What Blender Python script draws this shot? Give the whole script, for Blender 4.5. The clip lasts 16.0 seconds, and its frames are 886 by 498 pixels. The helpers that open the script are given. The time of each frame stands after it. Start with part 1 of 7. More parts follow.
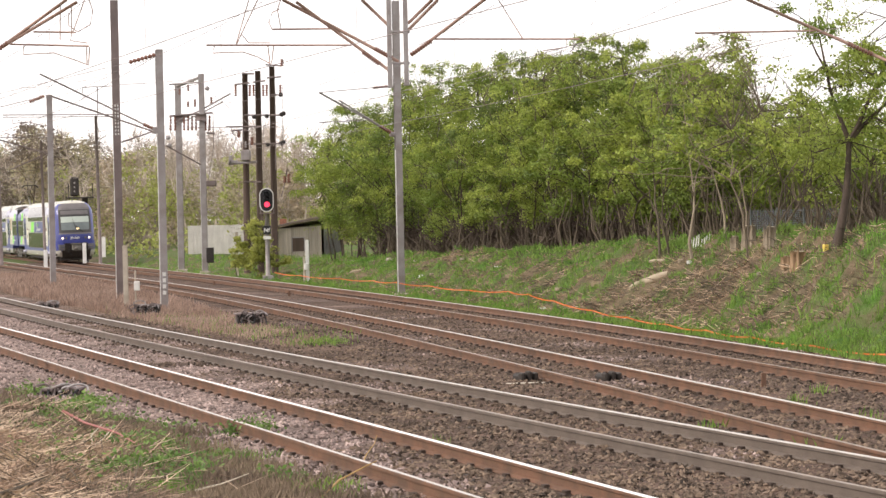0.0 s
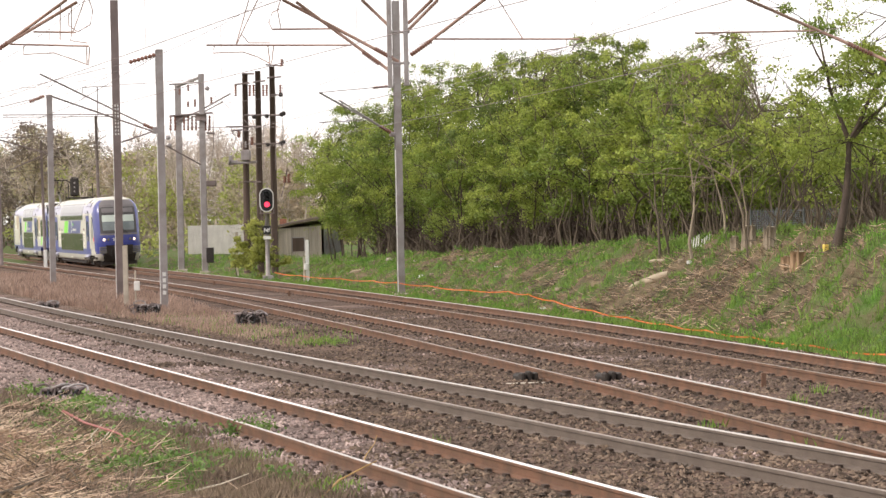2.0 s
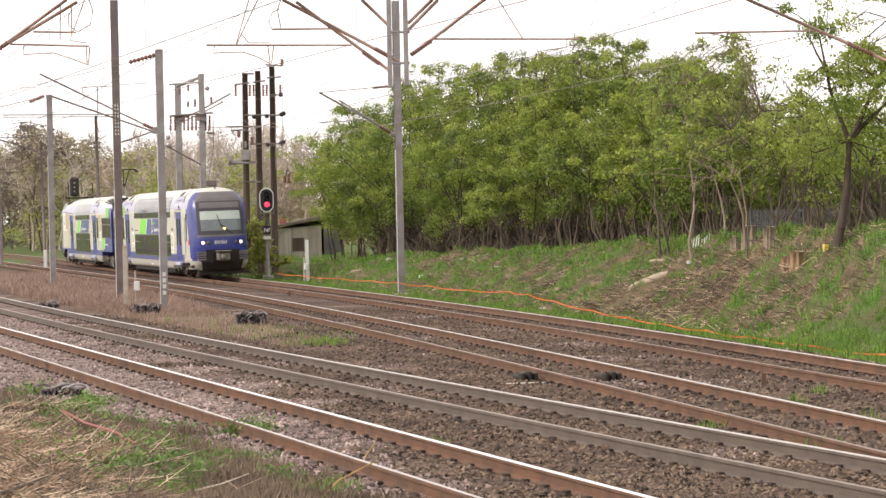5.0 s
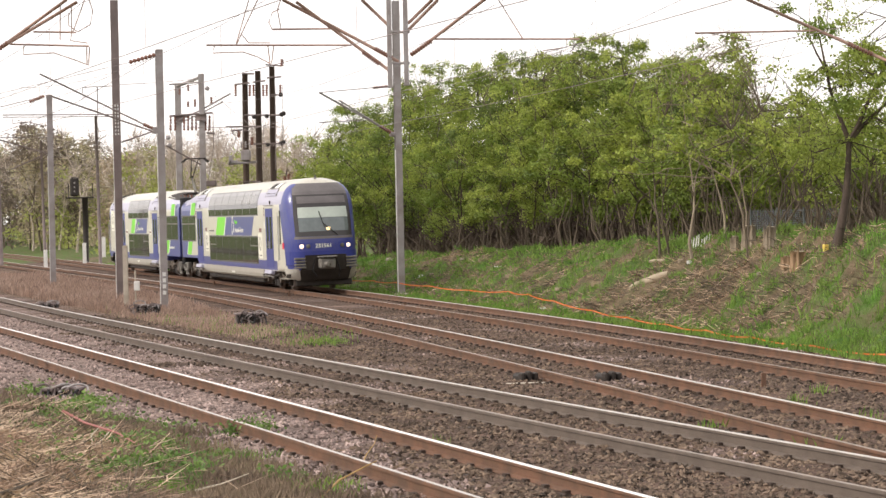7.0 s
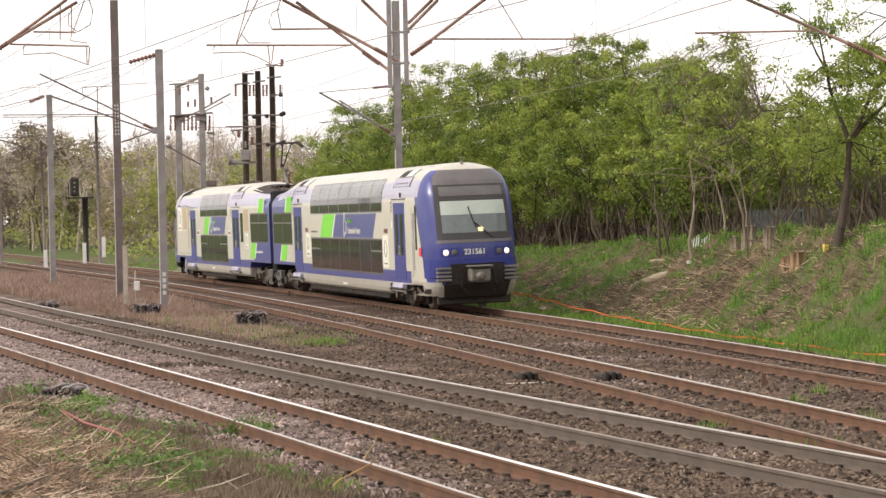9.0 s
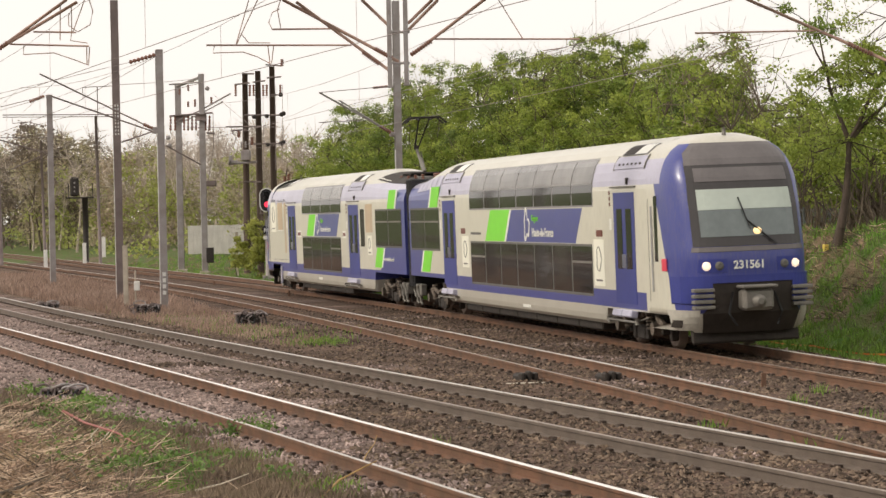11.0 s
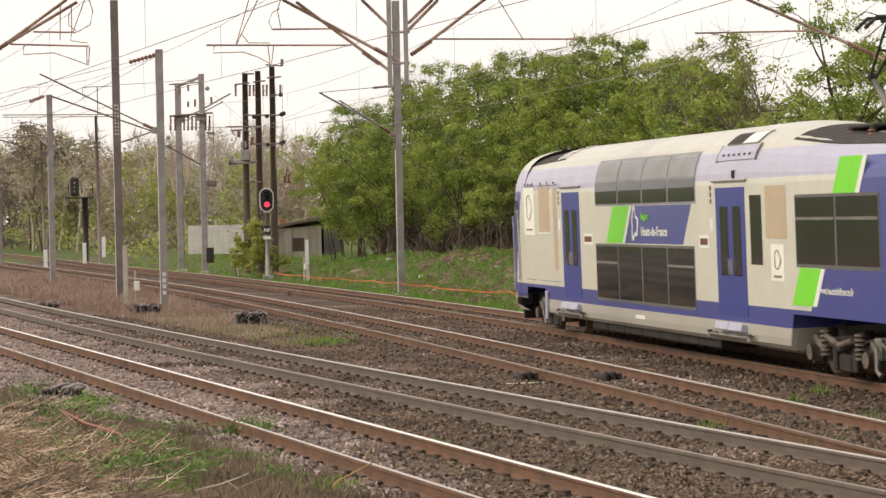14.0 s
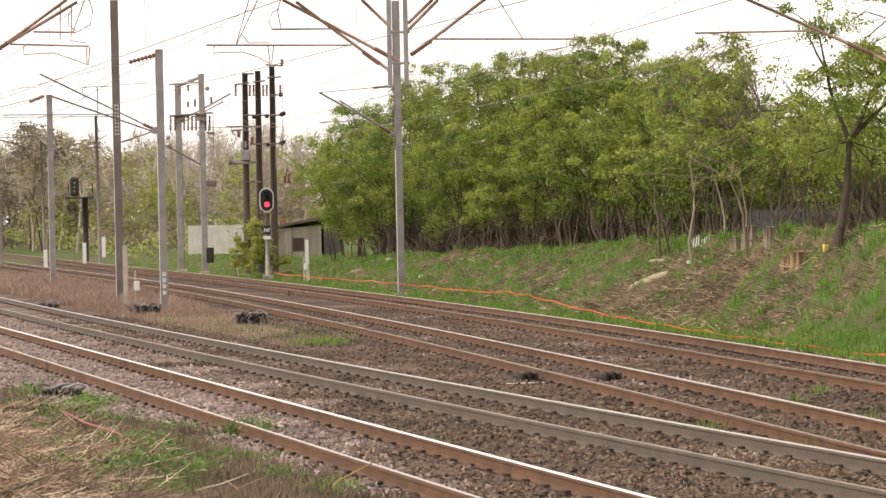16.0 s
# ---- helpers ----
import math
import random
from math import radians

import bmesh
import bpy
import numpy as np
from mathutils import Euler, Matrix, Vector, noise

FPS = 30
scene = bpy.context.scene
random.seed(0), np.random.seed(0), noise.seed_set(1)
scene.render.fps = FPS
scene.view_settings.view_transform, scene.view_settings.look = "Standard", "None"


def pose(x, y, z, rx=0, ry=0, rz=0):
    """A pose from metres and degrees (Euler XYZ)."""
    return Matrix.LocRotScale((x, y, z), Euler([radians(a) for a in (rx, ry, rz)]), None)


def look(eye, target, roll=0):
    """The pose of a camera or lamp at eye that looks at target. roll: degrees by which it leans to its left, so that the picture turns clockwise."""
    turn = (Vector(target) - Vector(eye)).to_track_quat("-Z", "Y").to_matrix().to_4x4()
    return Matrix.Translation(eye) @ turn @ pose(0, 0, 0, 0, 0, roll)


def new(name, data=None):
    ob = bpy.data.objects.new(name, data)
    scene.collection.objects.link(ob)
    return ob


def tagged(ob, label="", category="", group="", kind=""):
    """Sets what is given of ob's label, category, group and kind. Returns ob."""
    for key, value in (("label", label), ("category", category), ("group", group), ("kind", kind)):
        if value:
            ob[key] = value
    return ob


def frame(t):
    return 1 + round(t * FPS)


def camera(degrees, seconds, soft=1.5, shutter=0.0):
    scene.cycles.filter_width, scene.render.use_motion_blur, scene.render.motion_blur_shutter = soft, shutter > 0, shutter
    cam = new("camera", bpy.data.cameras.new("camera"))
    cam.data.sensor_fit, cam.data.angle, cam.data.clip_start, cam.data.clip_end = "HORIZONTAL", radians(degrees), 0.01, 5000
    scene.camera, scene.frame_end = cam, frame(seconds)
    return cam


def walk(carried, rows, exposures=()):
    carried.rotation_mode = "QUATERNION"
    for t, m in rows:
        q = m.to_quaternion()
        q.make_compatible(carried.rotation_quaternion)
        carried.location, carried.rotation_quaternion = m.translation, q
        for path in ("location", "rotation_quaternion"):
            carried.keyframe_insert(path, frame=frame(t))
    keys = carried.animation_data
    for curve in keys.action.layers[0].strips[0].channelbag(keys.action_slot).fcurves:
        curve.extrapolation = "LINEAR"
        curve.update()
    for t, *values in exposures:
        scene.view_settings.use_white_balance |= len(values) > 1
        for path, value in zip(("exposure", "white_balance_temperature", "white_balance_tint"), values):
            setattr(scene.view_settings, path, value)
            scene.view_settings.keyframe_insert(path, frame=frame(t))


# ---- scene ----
import functools
# ---------------------------------------------------------------- camera
cam = camera(21.43, 16.0, soft=1.5, shutter=0.12)
EYE = (0.0, 0.0, 2.808)
AIM = (0.0, 100.0, 2.808 - 100.0 * math.tan(0.014707))
walk(cam, [(0.0, look(EYE, AIM, -1.181)), (16.0, look(EYE, AIM, -1.181))],
     exposures=[(0.0, 0.05, 6500, 13), (4.2, 0.03, 6500, 13), (8.0, -0.10, 6550, 12), (9.2, -0.18, 6600, 12), (11.5, -0.43, 6850, 10),
                (13.5, -0.38, 6800, 10), (15.0, -0.24, 6850, 10), (16.0, -0.06, 6850, 11)])

# ---------------------------------------------------------------- light
world = bpy.data.worlds.new("world")
scene.world = world
world.use_nodes = True
wn, wl = world.node_tree.nodes, world.node_tree.links
SUN_ELEV, SUN_TURN = 34.0, -100.0      # turn: degrees clockwise from +y
sky = wn.new("ShaderNodeTexSky")
sky.sky_type = 'NISHITA'
sky.sun_disc = False
sky.sun_elevation, sky.sun_rotation = radians(SUN_ELEV), radians(SUN_TURN)
sky.air_density, sky.dust_density = 1.0, 3.0
haze = wn.new("ShaderNodeMixRGB")
haze.inputs[0].default_value = 0.86
haze.inputs[2].default_value = (10.6, 10.2, 9.9, 1)      # thin bright cloud
wl.new(sky.outputs[0], haze.inputs[1])
wl.new(haze.outputs[0], wn["Background"].inputs[0])
wn["Background"].inputs[1].default_value = 0.145
sun = new("sun", bpy.data.lights.new("sun", 'SUN'))
sun.data.energy, sun.data.angle, sun.data.color = 2.3, radians(9), (1.0, 0.93, 0.82)
a, e = radians(SUN_TURN), radians(SUN_ELEV)
sun.matrix_world = look((math.sin(a) * math.cos(e) * 90, math.cos(a) * math.cos(e) * 90, math.sin(e) * 90), (0, 0, 0))


# ---------------------------------------------------------------- materials
def material(name, base, rough=0.7, metal=0.0, vary=0.25, scale=6.0, fine=60.0, bump=0.3, second=None, depth=0.01,
             island=0.0, ob_rand=0.0, spec=0.4, stretch=(1, 1, 1), translucent=0.0):
    """Two scales of variation in colour, a fine bump, and chance per object or per island."""
    m = bpy.data.materials.new(name)
    m.use_nodes = True
    n, l = m.node_tree.nodes, m.node_tree.links
    b = n["Principled BSDF"]
    b.inputs["Roughness"].default_value, b.inputs["Metallic"].default_value = rough, metal
    b.inputs["Specular IOR Level"].default_value = spec
    co = n.new("ShaderNodeTexCoord")
    mp = n.new("ShaderNodeMapping")
    mp.inputs["Scale"].default_value = stretch
    l.new(co.outputs["Object"], mp.inputs[0])
    big, small = n.new("ShaderNodeTexNoise"), n.new("ShaderNodeTexNoise")
    for t, s in ((big, scale), (small, fine)):
        t.inputs["Scale"].default_value, t.inputs["Detail"].default_value = s, 5.0
        l.new(mp.outputs[0], t.inputs["Vector"])
    ramp = n.new("ShaderNodeValToRGB")
    second = second or tuple(c * (1 - vary) for c in base)
    ramp.color_ramp.elements[0].position, ramp.color_ramp.elements[1].position = 0.36, 0.64
    ramp.color_ramp.elements[0].color, ramp.color_ramp.elements[1].color = (*second, 1), (*base, 1)
    l.new(big.outputs["Fac"], ramp.inputs[0])
    hsv = n.new("ShaderNodeHueSaturation")
    l.new(ramp.outputs[0], hsv.inputs["Color"])
    rng = n.new("ShaderNodeMapRange")
    rng.inputs["To Min"].default_value, rng.inputs["To Max"].default_value = 1 - vary, 1 + vary
    l.new(small.outputs["Fac"], rng.inputs["Value"])
    val = rng.outputs[0]
    for amount, node, out in ((island, "ShaderNodeNewGeometry", "Random Per Island"), (ob_rand, "ShaderNodeObjectInfo", "Random")):
        if amount:
            g, r2, mul = n.new(node), n.new("ShaderNodeMapRange"), n.new("ShaderNodeMath")
            r2.inputs["To Min"].default_value, r2.inputs["To Max"].default_value = 1 - amount, 1 + amount
            mul.operation = 'MULTIPLY'
            l.new(g.outputs[out], r2.inputs["Value"])
            l.new(r2.outputs[0], mul.inputs[0])
            l.new(val, mul.inputs[1])
            val = mul.outputs[0]
    l.new(val, hsv.inputs["Value"])
    l.new(hsv.outputs[0], b.inputs["Base Color"])
    if bump:
        bp = n.new("ShaderNodeBump")
        bp.inputs["Strength"].default_value, bp.inputs["Distance"].default_value = bump, depth
        l.new(small.outputs["Fac"], bp.inputs["Height"])
        l.new(bp.outputs[0], b.inputs["Normal"])
    if translucent:
        tr, mx = n.new("ShaderNodeBsdfTranslucent"), n.new("ShaderNodeMixShader")
        l.new(hsv.outputs[0], tr.inputs[0])
        mx.inputs[0].default_value = translucent
        l.new(b.outputs[0], mx.inputs[1])
        l.new(tr.outputs[0], mx.inputs[2])
        l.new(mx.outputs[0], n["Material Output"].inputs[0])
    return m


def glow(name, colour, strength):
    m = bpy.data.materials.new(name)
    m.use_nodes = True
    b = m.node_tree.nodes["Principled BSDF"]
    b.inputs["Base Color"].default_value = (*colour, 1)
    b.inputs["Emission Color"].default_value, b.inputs["Emission Strength"].default_value = (*colour, 1), strength
    return m


M_STEEL = material("galvanised_steel", (0.36, 0.335, 0.33), 0.55, 0.25, 0.22, 2.0, 30, 0.15, second=(0.27, 0.235, 0.225))
M_STEEL_DARK = material("weathered_steel", (0.22, 0.175, 0.165), 0.7, 0.1, 0.25, 2.0, 30, 0.2)
M_RUST = material("rusty_rail", (0.19, 0.10, 0.062), 0.75, 0.1, 0.28, 3.0, 45, 0.3, second=(0.125, 0.075, 0.05))
M_RUST_GREY = material("grey_rail", (0.175, 0.14, 0.115), 0.6, 0.2, 0.22, 3.0, 45, 0.25)
# Worn bright steel; the sky's sheen on it is painted as a pale colour.
M_HEAD = material("polished_head_painted_sheen", (0.86, 0.82, 0.79), 0.48, 0.35, 0.1, 3.0, 40, 0.05)
M_HEAD_MID = material("worn_head_painted_sheen", (0.56, 0.52, 0.48), 0.48, 0.35, 0.15, 3.0, 40, 0.05)
M_HEAD_DULL = material("dull_rail_head", (0.36, 0.29, 0.24), 0.42, 0.6, 0.2, 3.0, 40, 0.1)
M_SLEEPER = material("old_timber_sleeper", (0.095, 0.075, 0.062), 0.9, 0, 0.35, 4.0, 40, 0.6, ob_rand=0.3, stretch=(6, 1, 1))
M_CHAIR = material("rusty_rail_chair", (0.085, 0.06, 0.047), 0.85, 0.1, 0.3, 8, 60, 0.3)
M_IRON = material("dark_cast_iron", (0.05, 0.042, 0.038), 0.7, 0.3, 0.3, 8, 60, 0.3)
M_STONE_DARK = material("dark_ballast_stone", (0.165, 0.119, 0.085), 0.95, 0, 0.2, 0.9, 30, 0.3, second=(0.105, 0.077, 0.058), island=0.8)
M_STONE = material("ballast_stone", (0.345, 0.268, 0.24), 0.95, 0, 0.2, 0.9, 30, 0.3, second=(0.235, 0.175, 0.155), island=0.7)
M_BARK = material("bark", (0.16, 0.125, 0.09), 0.95, 0, 0.35, 5, 40, 0.8, second=(0.10, 0.08, 0.06), stretch=(1, 1, 0.25))
M_BARK_PALE = material("pale_grey_bark", (0.33, 0.275, 0.205), 0.95, 0, 0.3, 5, 40, 0.6, second=(0.23, 0.185, 0.135), stretch=(1, 1, 0.25))
M_BARK_DARK = material("dark_bark", (0.095, 0.07, 0.055), 0.95, 0, 0.35, 5, 40, 0.8, stretch=(1, 1, 0.25))
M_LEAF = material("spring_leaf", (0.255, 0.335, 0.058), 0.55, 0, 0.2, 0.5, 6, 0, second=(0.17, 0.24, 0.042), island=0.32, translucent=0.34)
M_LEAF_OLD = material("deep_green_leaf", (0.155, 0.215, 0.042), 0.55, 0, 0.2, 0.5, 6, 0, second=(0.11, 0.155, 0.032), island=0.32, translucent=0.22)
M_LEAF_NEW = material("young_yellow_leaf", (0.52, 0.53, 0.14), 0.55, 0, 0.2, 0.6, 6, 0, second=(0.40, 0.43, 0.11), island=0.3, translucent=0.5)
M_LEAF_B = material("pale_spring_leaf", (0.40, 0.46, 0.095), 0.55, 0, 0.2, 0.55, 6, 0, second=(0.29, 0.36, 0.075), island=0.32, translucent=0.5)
# Far woods: the distance haze is mixed into these pale base colours.
M_FAR_BROWN = material("brown_crown_painted_haze", (0.46, 0.375, 0.27), 0.9, 0, 0.25, 0.05, 1, 0, second=(0.37, 0.30, 0.21), island=0.3, translucent=0.2)
M_FAR_LEAF = material("olive_leaf_painted_haze", (0.44, 0.41, 0.235), 0.8, 0, 0.25, 0.1, 2, 0, second=(0.38, 0.33, 0.21), island=0.35, translucent=0.3)
M_FAR_GREEN = material("willow_leaf_painted_haze", (0.42, 0.45, 0.135), 0.8, 0, 0.25, 0.1, 2, 0, second=(0.34, 0.37, 0.12), island=0.3, translucent=0.35)
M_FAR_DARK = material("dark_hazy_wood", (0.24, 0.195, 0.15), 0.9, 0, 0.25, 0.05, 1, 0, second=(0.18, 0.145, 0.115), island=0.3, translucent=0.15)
M_FAR_TWIG = material("bare_twigs_painted_haze", (0.54, 0.455, 0.385), 0.9, 0, 0.25, 0.1, 4, 0, island=0.35)
M_GRASS = material("green_grass", (0.14, 0.295, 0.04), 0.7, 0, 0.25, 0.9, 8, 0, second=(0.205, 0.305, 0.06), island=0.45, translucent=0.3)
M_GRASS_DEEP = material("lush_grass", (0.14, 0.285, 0.045), 0.65, 0, 0.25, 0.7, 8, 0, second=(0.225, 0.305, 0.07), island=0.45, translucent=0.3)
M_STRAW = material("dry_straw", (0.41, 0.30, 0.19), 0.85, 0, 0.25, 0.7, 9, 0, second=(0.32, 0.22, 0.15), island=0.4, translucent=0.15)
M_OLIVE = material("withered_olive_grass", (0.28, 0.215, 0.15), 0.9, 0, 0.25, 0.8, 9, 0, second=(0.175, 0.13, 0.097), island=0.4, translucent=0.2)
M_RUSSET = material("dead_russet_grass", (0.43, 0.315, 0.255), 0.9, 0, 0.25, 0.5, 9, 0, second=(0.30, 0.205, 0.16), island=0.4, translucent=0.15)
M_CONC = material("pale_concrete", (0.52, 0.46, 0.38), 0.9, 0, 0.2, 3, 50, 0.4, second=(0.40, 0.35, 0.28))
M_WHITE = material("white_enamel", (0.78, 0.77, 0.74), 0.5, 0, 0.08, 3, 30, 0.05)
M_BLACK = material("black_enamel", (0.018, 0.018, 0.02), 0.45, 0, 0.2, 3, 30, 0.05)
M_TAPE = material("orange_plastic_mesh_tape", (0.85, 0.26, 0.07), 0.6, 0, 0.12, 2, 20, 0.1, translucent=0.2)
M_INSUL = material("brown_glazed_insulator", (0.23, 0.11, 0.08), 0.25, 0, 0.15, 8, 30, 0)
M_COPPER = material("weathered_tube", (0.36, 0.235, 0.185), 0.55, 0.25, 0.2, 3, 30, 0.1)
M_WIRE = material("catenary_wire", (0.30, 0.25, 0.24), 0.6, 0.3, 0.1, 1, 10, 0)
M_WOOD = material("creosoted_pole", (0.10, 0.068, 0.052), 0.85, 0, 0.3, 2, 40, 0.5, stretch=(1, 1, 0.1))


# ---------------------------------------------------------------- mesh builders
def mesh_of(name, verts, faces, mats, index=None, smooth=False):
    me = bpy.data.meshes.new(name)
    verts = np.asarray(verts, np.float32)
    faces = np.asarray(faces, np.int32)
    k = faces.shape[1]
    me.vertices.add(len(verts))
    me.vertices.foreach_set("co", verts.ravel())
    me.loops.add(faces.size)
    me.loops.foreach_set("vertex_index", faces.ravel())
    me.polygons.add(len(faces))
    me.polygons.foreach_set("loop_start", np.arange(0, faces.size, k, dtype=np.int32))
    me.polygons.foreach_set("loop_total", np.full(len(faces), k, np.int32))
    if index is not None:
        me.polygons.foreach_set("material_index", np.asarray(index, np.int32))
    me.polygons.foreach_set("use_smooth", np.full(len(faces), smooth, bool))
    for m in (mats if isinstance(mats, (list, tuple)) else [mats]):
        me.materials.append(m)
    me.update(calc_edges=True)
    return me


def part(name, bm, mat, parent=None, label="", smooth=False):
    me = bpy.data.meshes.new(name)
    bm.normal_update()
    bm.to_mesh(me)
    bm.free()
    for m in (mat if isinstance(mat, (list, tuple)) else [mat]):
        me.materials.append(m)
    if smooth:
        for poly in me.polygons:
            poly.use_smooth = True
    ob = new(name, me)
    ob.parent = parent
    return tagged(ob, label)


def empty(name, m, label, category, group="", kind=""):
    ob = new(name)
    ob.empty_display_size = 0.2
    ob.matrix_basis = m
    return tagged(ob, label, category, group, kind)


def add_box(bm, c, size, rot=None, bevel=0.0, mat=0):
    m = Matrix.Translation(c) @ (rot.to_4x4() if rot else Matrix.Identity(4)) @ Matrix.Diagonal((*size, 1))
    r = bmesh.ops.create_cube(bm, size=1, matrix=m)
    fs = {f for v in r["verts"] for f in v.link_faces}
    for f in fs:
        f.material_index = mat
    if bevel:
        bmesh.ops.bevel(bm, geom=list({e for f in fs for e in f.edges}), offset=bevel, segments=1, affect='EDGES')
    return bm


def add_tube(bm, pts, radii, sides=8, mat=0, caps=True):
    """A tube along pts, with one radius or one for each point."""
    pts = [Vector(q) for q in pts]
    if not isinstance(radii, (list, tuple)):
        radii = [radii] * len(pts)
    rings = []
    for i, q in enumerate(pts):
        d = (pts[min(i + 1, len(pts) - 1)] - pts[max(i - 1, 0)]).normalized()
        side = d.cross(Vector((0, 0, 1)) if abs(d.z) < 0.9 else Vector((1, 0, 0))).normalized()
        up = side.cross(d)
        rings.append([bm.verts.new(q + (side * math.cos(k * math.tau / sides) + up * math.sin(k * math.tau / sides)) * radii[i])
                      for k in range(sides)])
    for r0, r1 in zip(rings, rings[1:]):
        for k in range(sides):
            f = bm.faces.new((r0[k], r0[(k + 1) % sides], r1[(k + 1) % sides], r1[k]))
            f.material_index = mat
            f.smooth = True
    if caps:
        bm.faces.new(rings[0]).material_index = mat
        bm.faces.new(rings[-1][::-1]).material_index = mat
    return bm


def add_ibeam(bm, c, h, w, d, t=0.014, web=0.012):
    """An upright H-section, its flanges facing +-y of its own."""
    x, y, z = c
    add_box(bm, (x, y - d / 2 + t / 2, z + h / 2), (w, t, h))
    add_box(bm, (x, y + d / 2 - t / 2, z + h / 2), (w, t, h))
    add_box(bm, (x, y, z + h / 2), (web, d - 2 * t, h))
    return bm


def add_insulator(bm, p0, p1, r=0.07, sheds=6, mat=0):
    """A string of sheds between two points."""
    p0, p1 = Vector(p0), Vector(p1)
    pts, rad = [], []
    for i in range(sheds):
        for f, k in ((0.0, 0.45), (0.35, 1.0), (0.6, 1.0), (0.9, 0.45)):
            pts.append(p0.lerp(p1, (i + f) / sheds))
            rad.append(r * k)
    return add_tube(bm, pts, rad, 8, mat)


# ---------------------------------------------------------------- the plan: tracks and ground
def smooth01(v, lo, hi):
    t = np.clip((v - lo) / (hi - lo), 0, 1)
    return t * t * (3 - 2 * t)


def poly_track(co, straight):
    """x of a track's middle at y; straight on past the y given."""
    d = np.polyder(np.array(co))

    def at(y):
        y = np.asarray(y, float)
        yc = np.minimum(y, straight)
        return np.polyval(co, yc) + np.polyval(d, straight) * (y - yc)
    return at


TRACK_A_NEAR = poly_track((2.40985e-06, -1.16677e-03, -0.115382, 13.2801), 165)


def TRACK_A(y):
    """The far line, which eases towards the view past the masts."""
    over = np.maximum(np.asarray(y, float) - 138.0, 0.0)
    under = np.maximum(44.0 - np.asarray(y, float), 0.0)
    return TRACK_A_NEAR(y) + 0.018 * over * over / (over + 8.0) + 0.05 * under * under / (under + 10.0)

TRACK_B = poly_track((3.06461e-08, -1.02435e-05, 0.000695058, -0.231007, 11.5944), 165)
TRACK_C = poly_track((3.97909e-04, -0.388724, 13.84737), 110)
TRACK_D = poly_track((-0.344955, 9.08682), 100)
BALLAST = -0.172


@functools.lru_cache(maxsize=None)
def waves(seed, size):
    r = np.random.RandomState(seed)
    return [(math.cos(a) * f * math.tau, math.sin(a) * f * math.tau, ph)
            for a, f, ph in [(r.uniform(0, math.tau), r.uniform(0.6, 2.2) / size, r.uniform(0, math.tau)) for _ in range(16)]]


def wobble(x, y, seed, size):
    """Smooth noise of about +-1 from sines, for whole arrays."""
    out = 0
    for u, v, ph in waves(seed, size):
        out = out + np.sin(x * u + y * v + ph)
    return out / 4.4


def height(x, y):
    x, y = np.asarray(x, float), np.asarray(y, float)
    n = x - TRACK_A(y)                                # beyond the far track
    top = np.clip(0.8 + (107 - y) * 0.0265, 0.15, 2.3)
    z = BALLAST - 0.12 * smooth01(n, 1.9, 2.8)
    rise = smooth01(n, 3.5, 8.2)
    z = z + rise * (top + 0.3) + smooth01(n, 8, 60) * 0.8
    rough = smooth01(n, 2.6, 4.5)
    mound = 0.95 * np.exp(-((x - 10.6) / 2.2) ** 2 - ((y - 51.0) / 4.5) ** 2)
    z = z + mound * smooth01(n, 1.8, 4)
    d = TRACK_D(y) - x                                 # this side of the near track
    near = smooth01(d, 1.8, 3.0)
    z = z + near * 0.05 + smooth01(d, 8, 14) * 0.3
    mid = smooth01(TRACK_B(y) - x, 1.7, 2.4) * smooth01(x - TRACK_C(y), 1.7, 2.4)
    z = z + 0.07 * wobble(x, y, 3, 2.5) * np.maximum(np.maximum(rough, near * 0.6), mid * 0.3)
    z = z + (0.12 * wobble(x, y, 4, 6.0) + 0.12 * wobble(x, y, 6, 1.6)) * rough
    return z + 0.012 * wobble(x, y, 5, 0.9)


def bare_bank(x, y):
    """Where the bank lies bare under trimmings; 0 to 1."""
    o = x - TRACK_A(y)
    v = 0.12 + 0.5 * wobble(x, y, 41, 4.0) + 0.75 * wobble(x, y, 42, 1.3) + 0.62 * np.exp(-((y - 66) / 12) ** 2) * smooth01(o, 3.2, 4.4) \
        - 1.2 * smooth01(o, 7.6, 8.6) - 1.0 * smooth01(54 - y, 0, 6) + 0.5 * np.exp(-((y - 98) / 9) ** 2) * smooth01(o, 5.0, 6.0) - 0.9 * (1 - smooth01(o, 2.6, 3.6))
    return smooth01(v, 0.1, 0.7)


def pale_ballast(x, y):
    """1 where the ballast is pale, 0 where it is darker and browner, mostly to the right."""
    v = TRACK_C(y) - x + 1.2 * wobble(x, y, 71, 4.0) + 0.05 * (y - 40) - 3.0 * smooth01(x, -4.0, 1.5)
    return smooth01(v, 0.2, 3.0) + 0.45 * smooth01(wobble(x, y, 72, 6.0), 0.5, 1.1) * (1 - smooth01(v, 0.2, 3.0))


def verge_edge(y):
    """How far from the near track's middle the verge begins."""
    return 1.15 + 1.5 * smooth01(y, 31, 40)


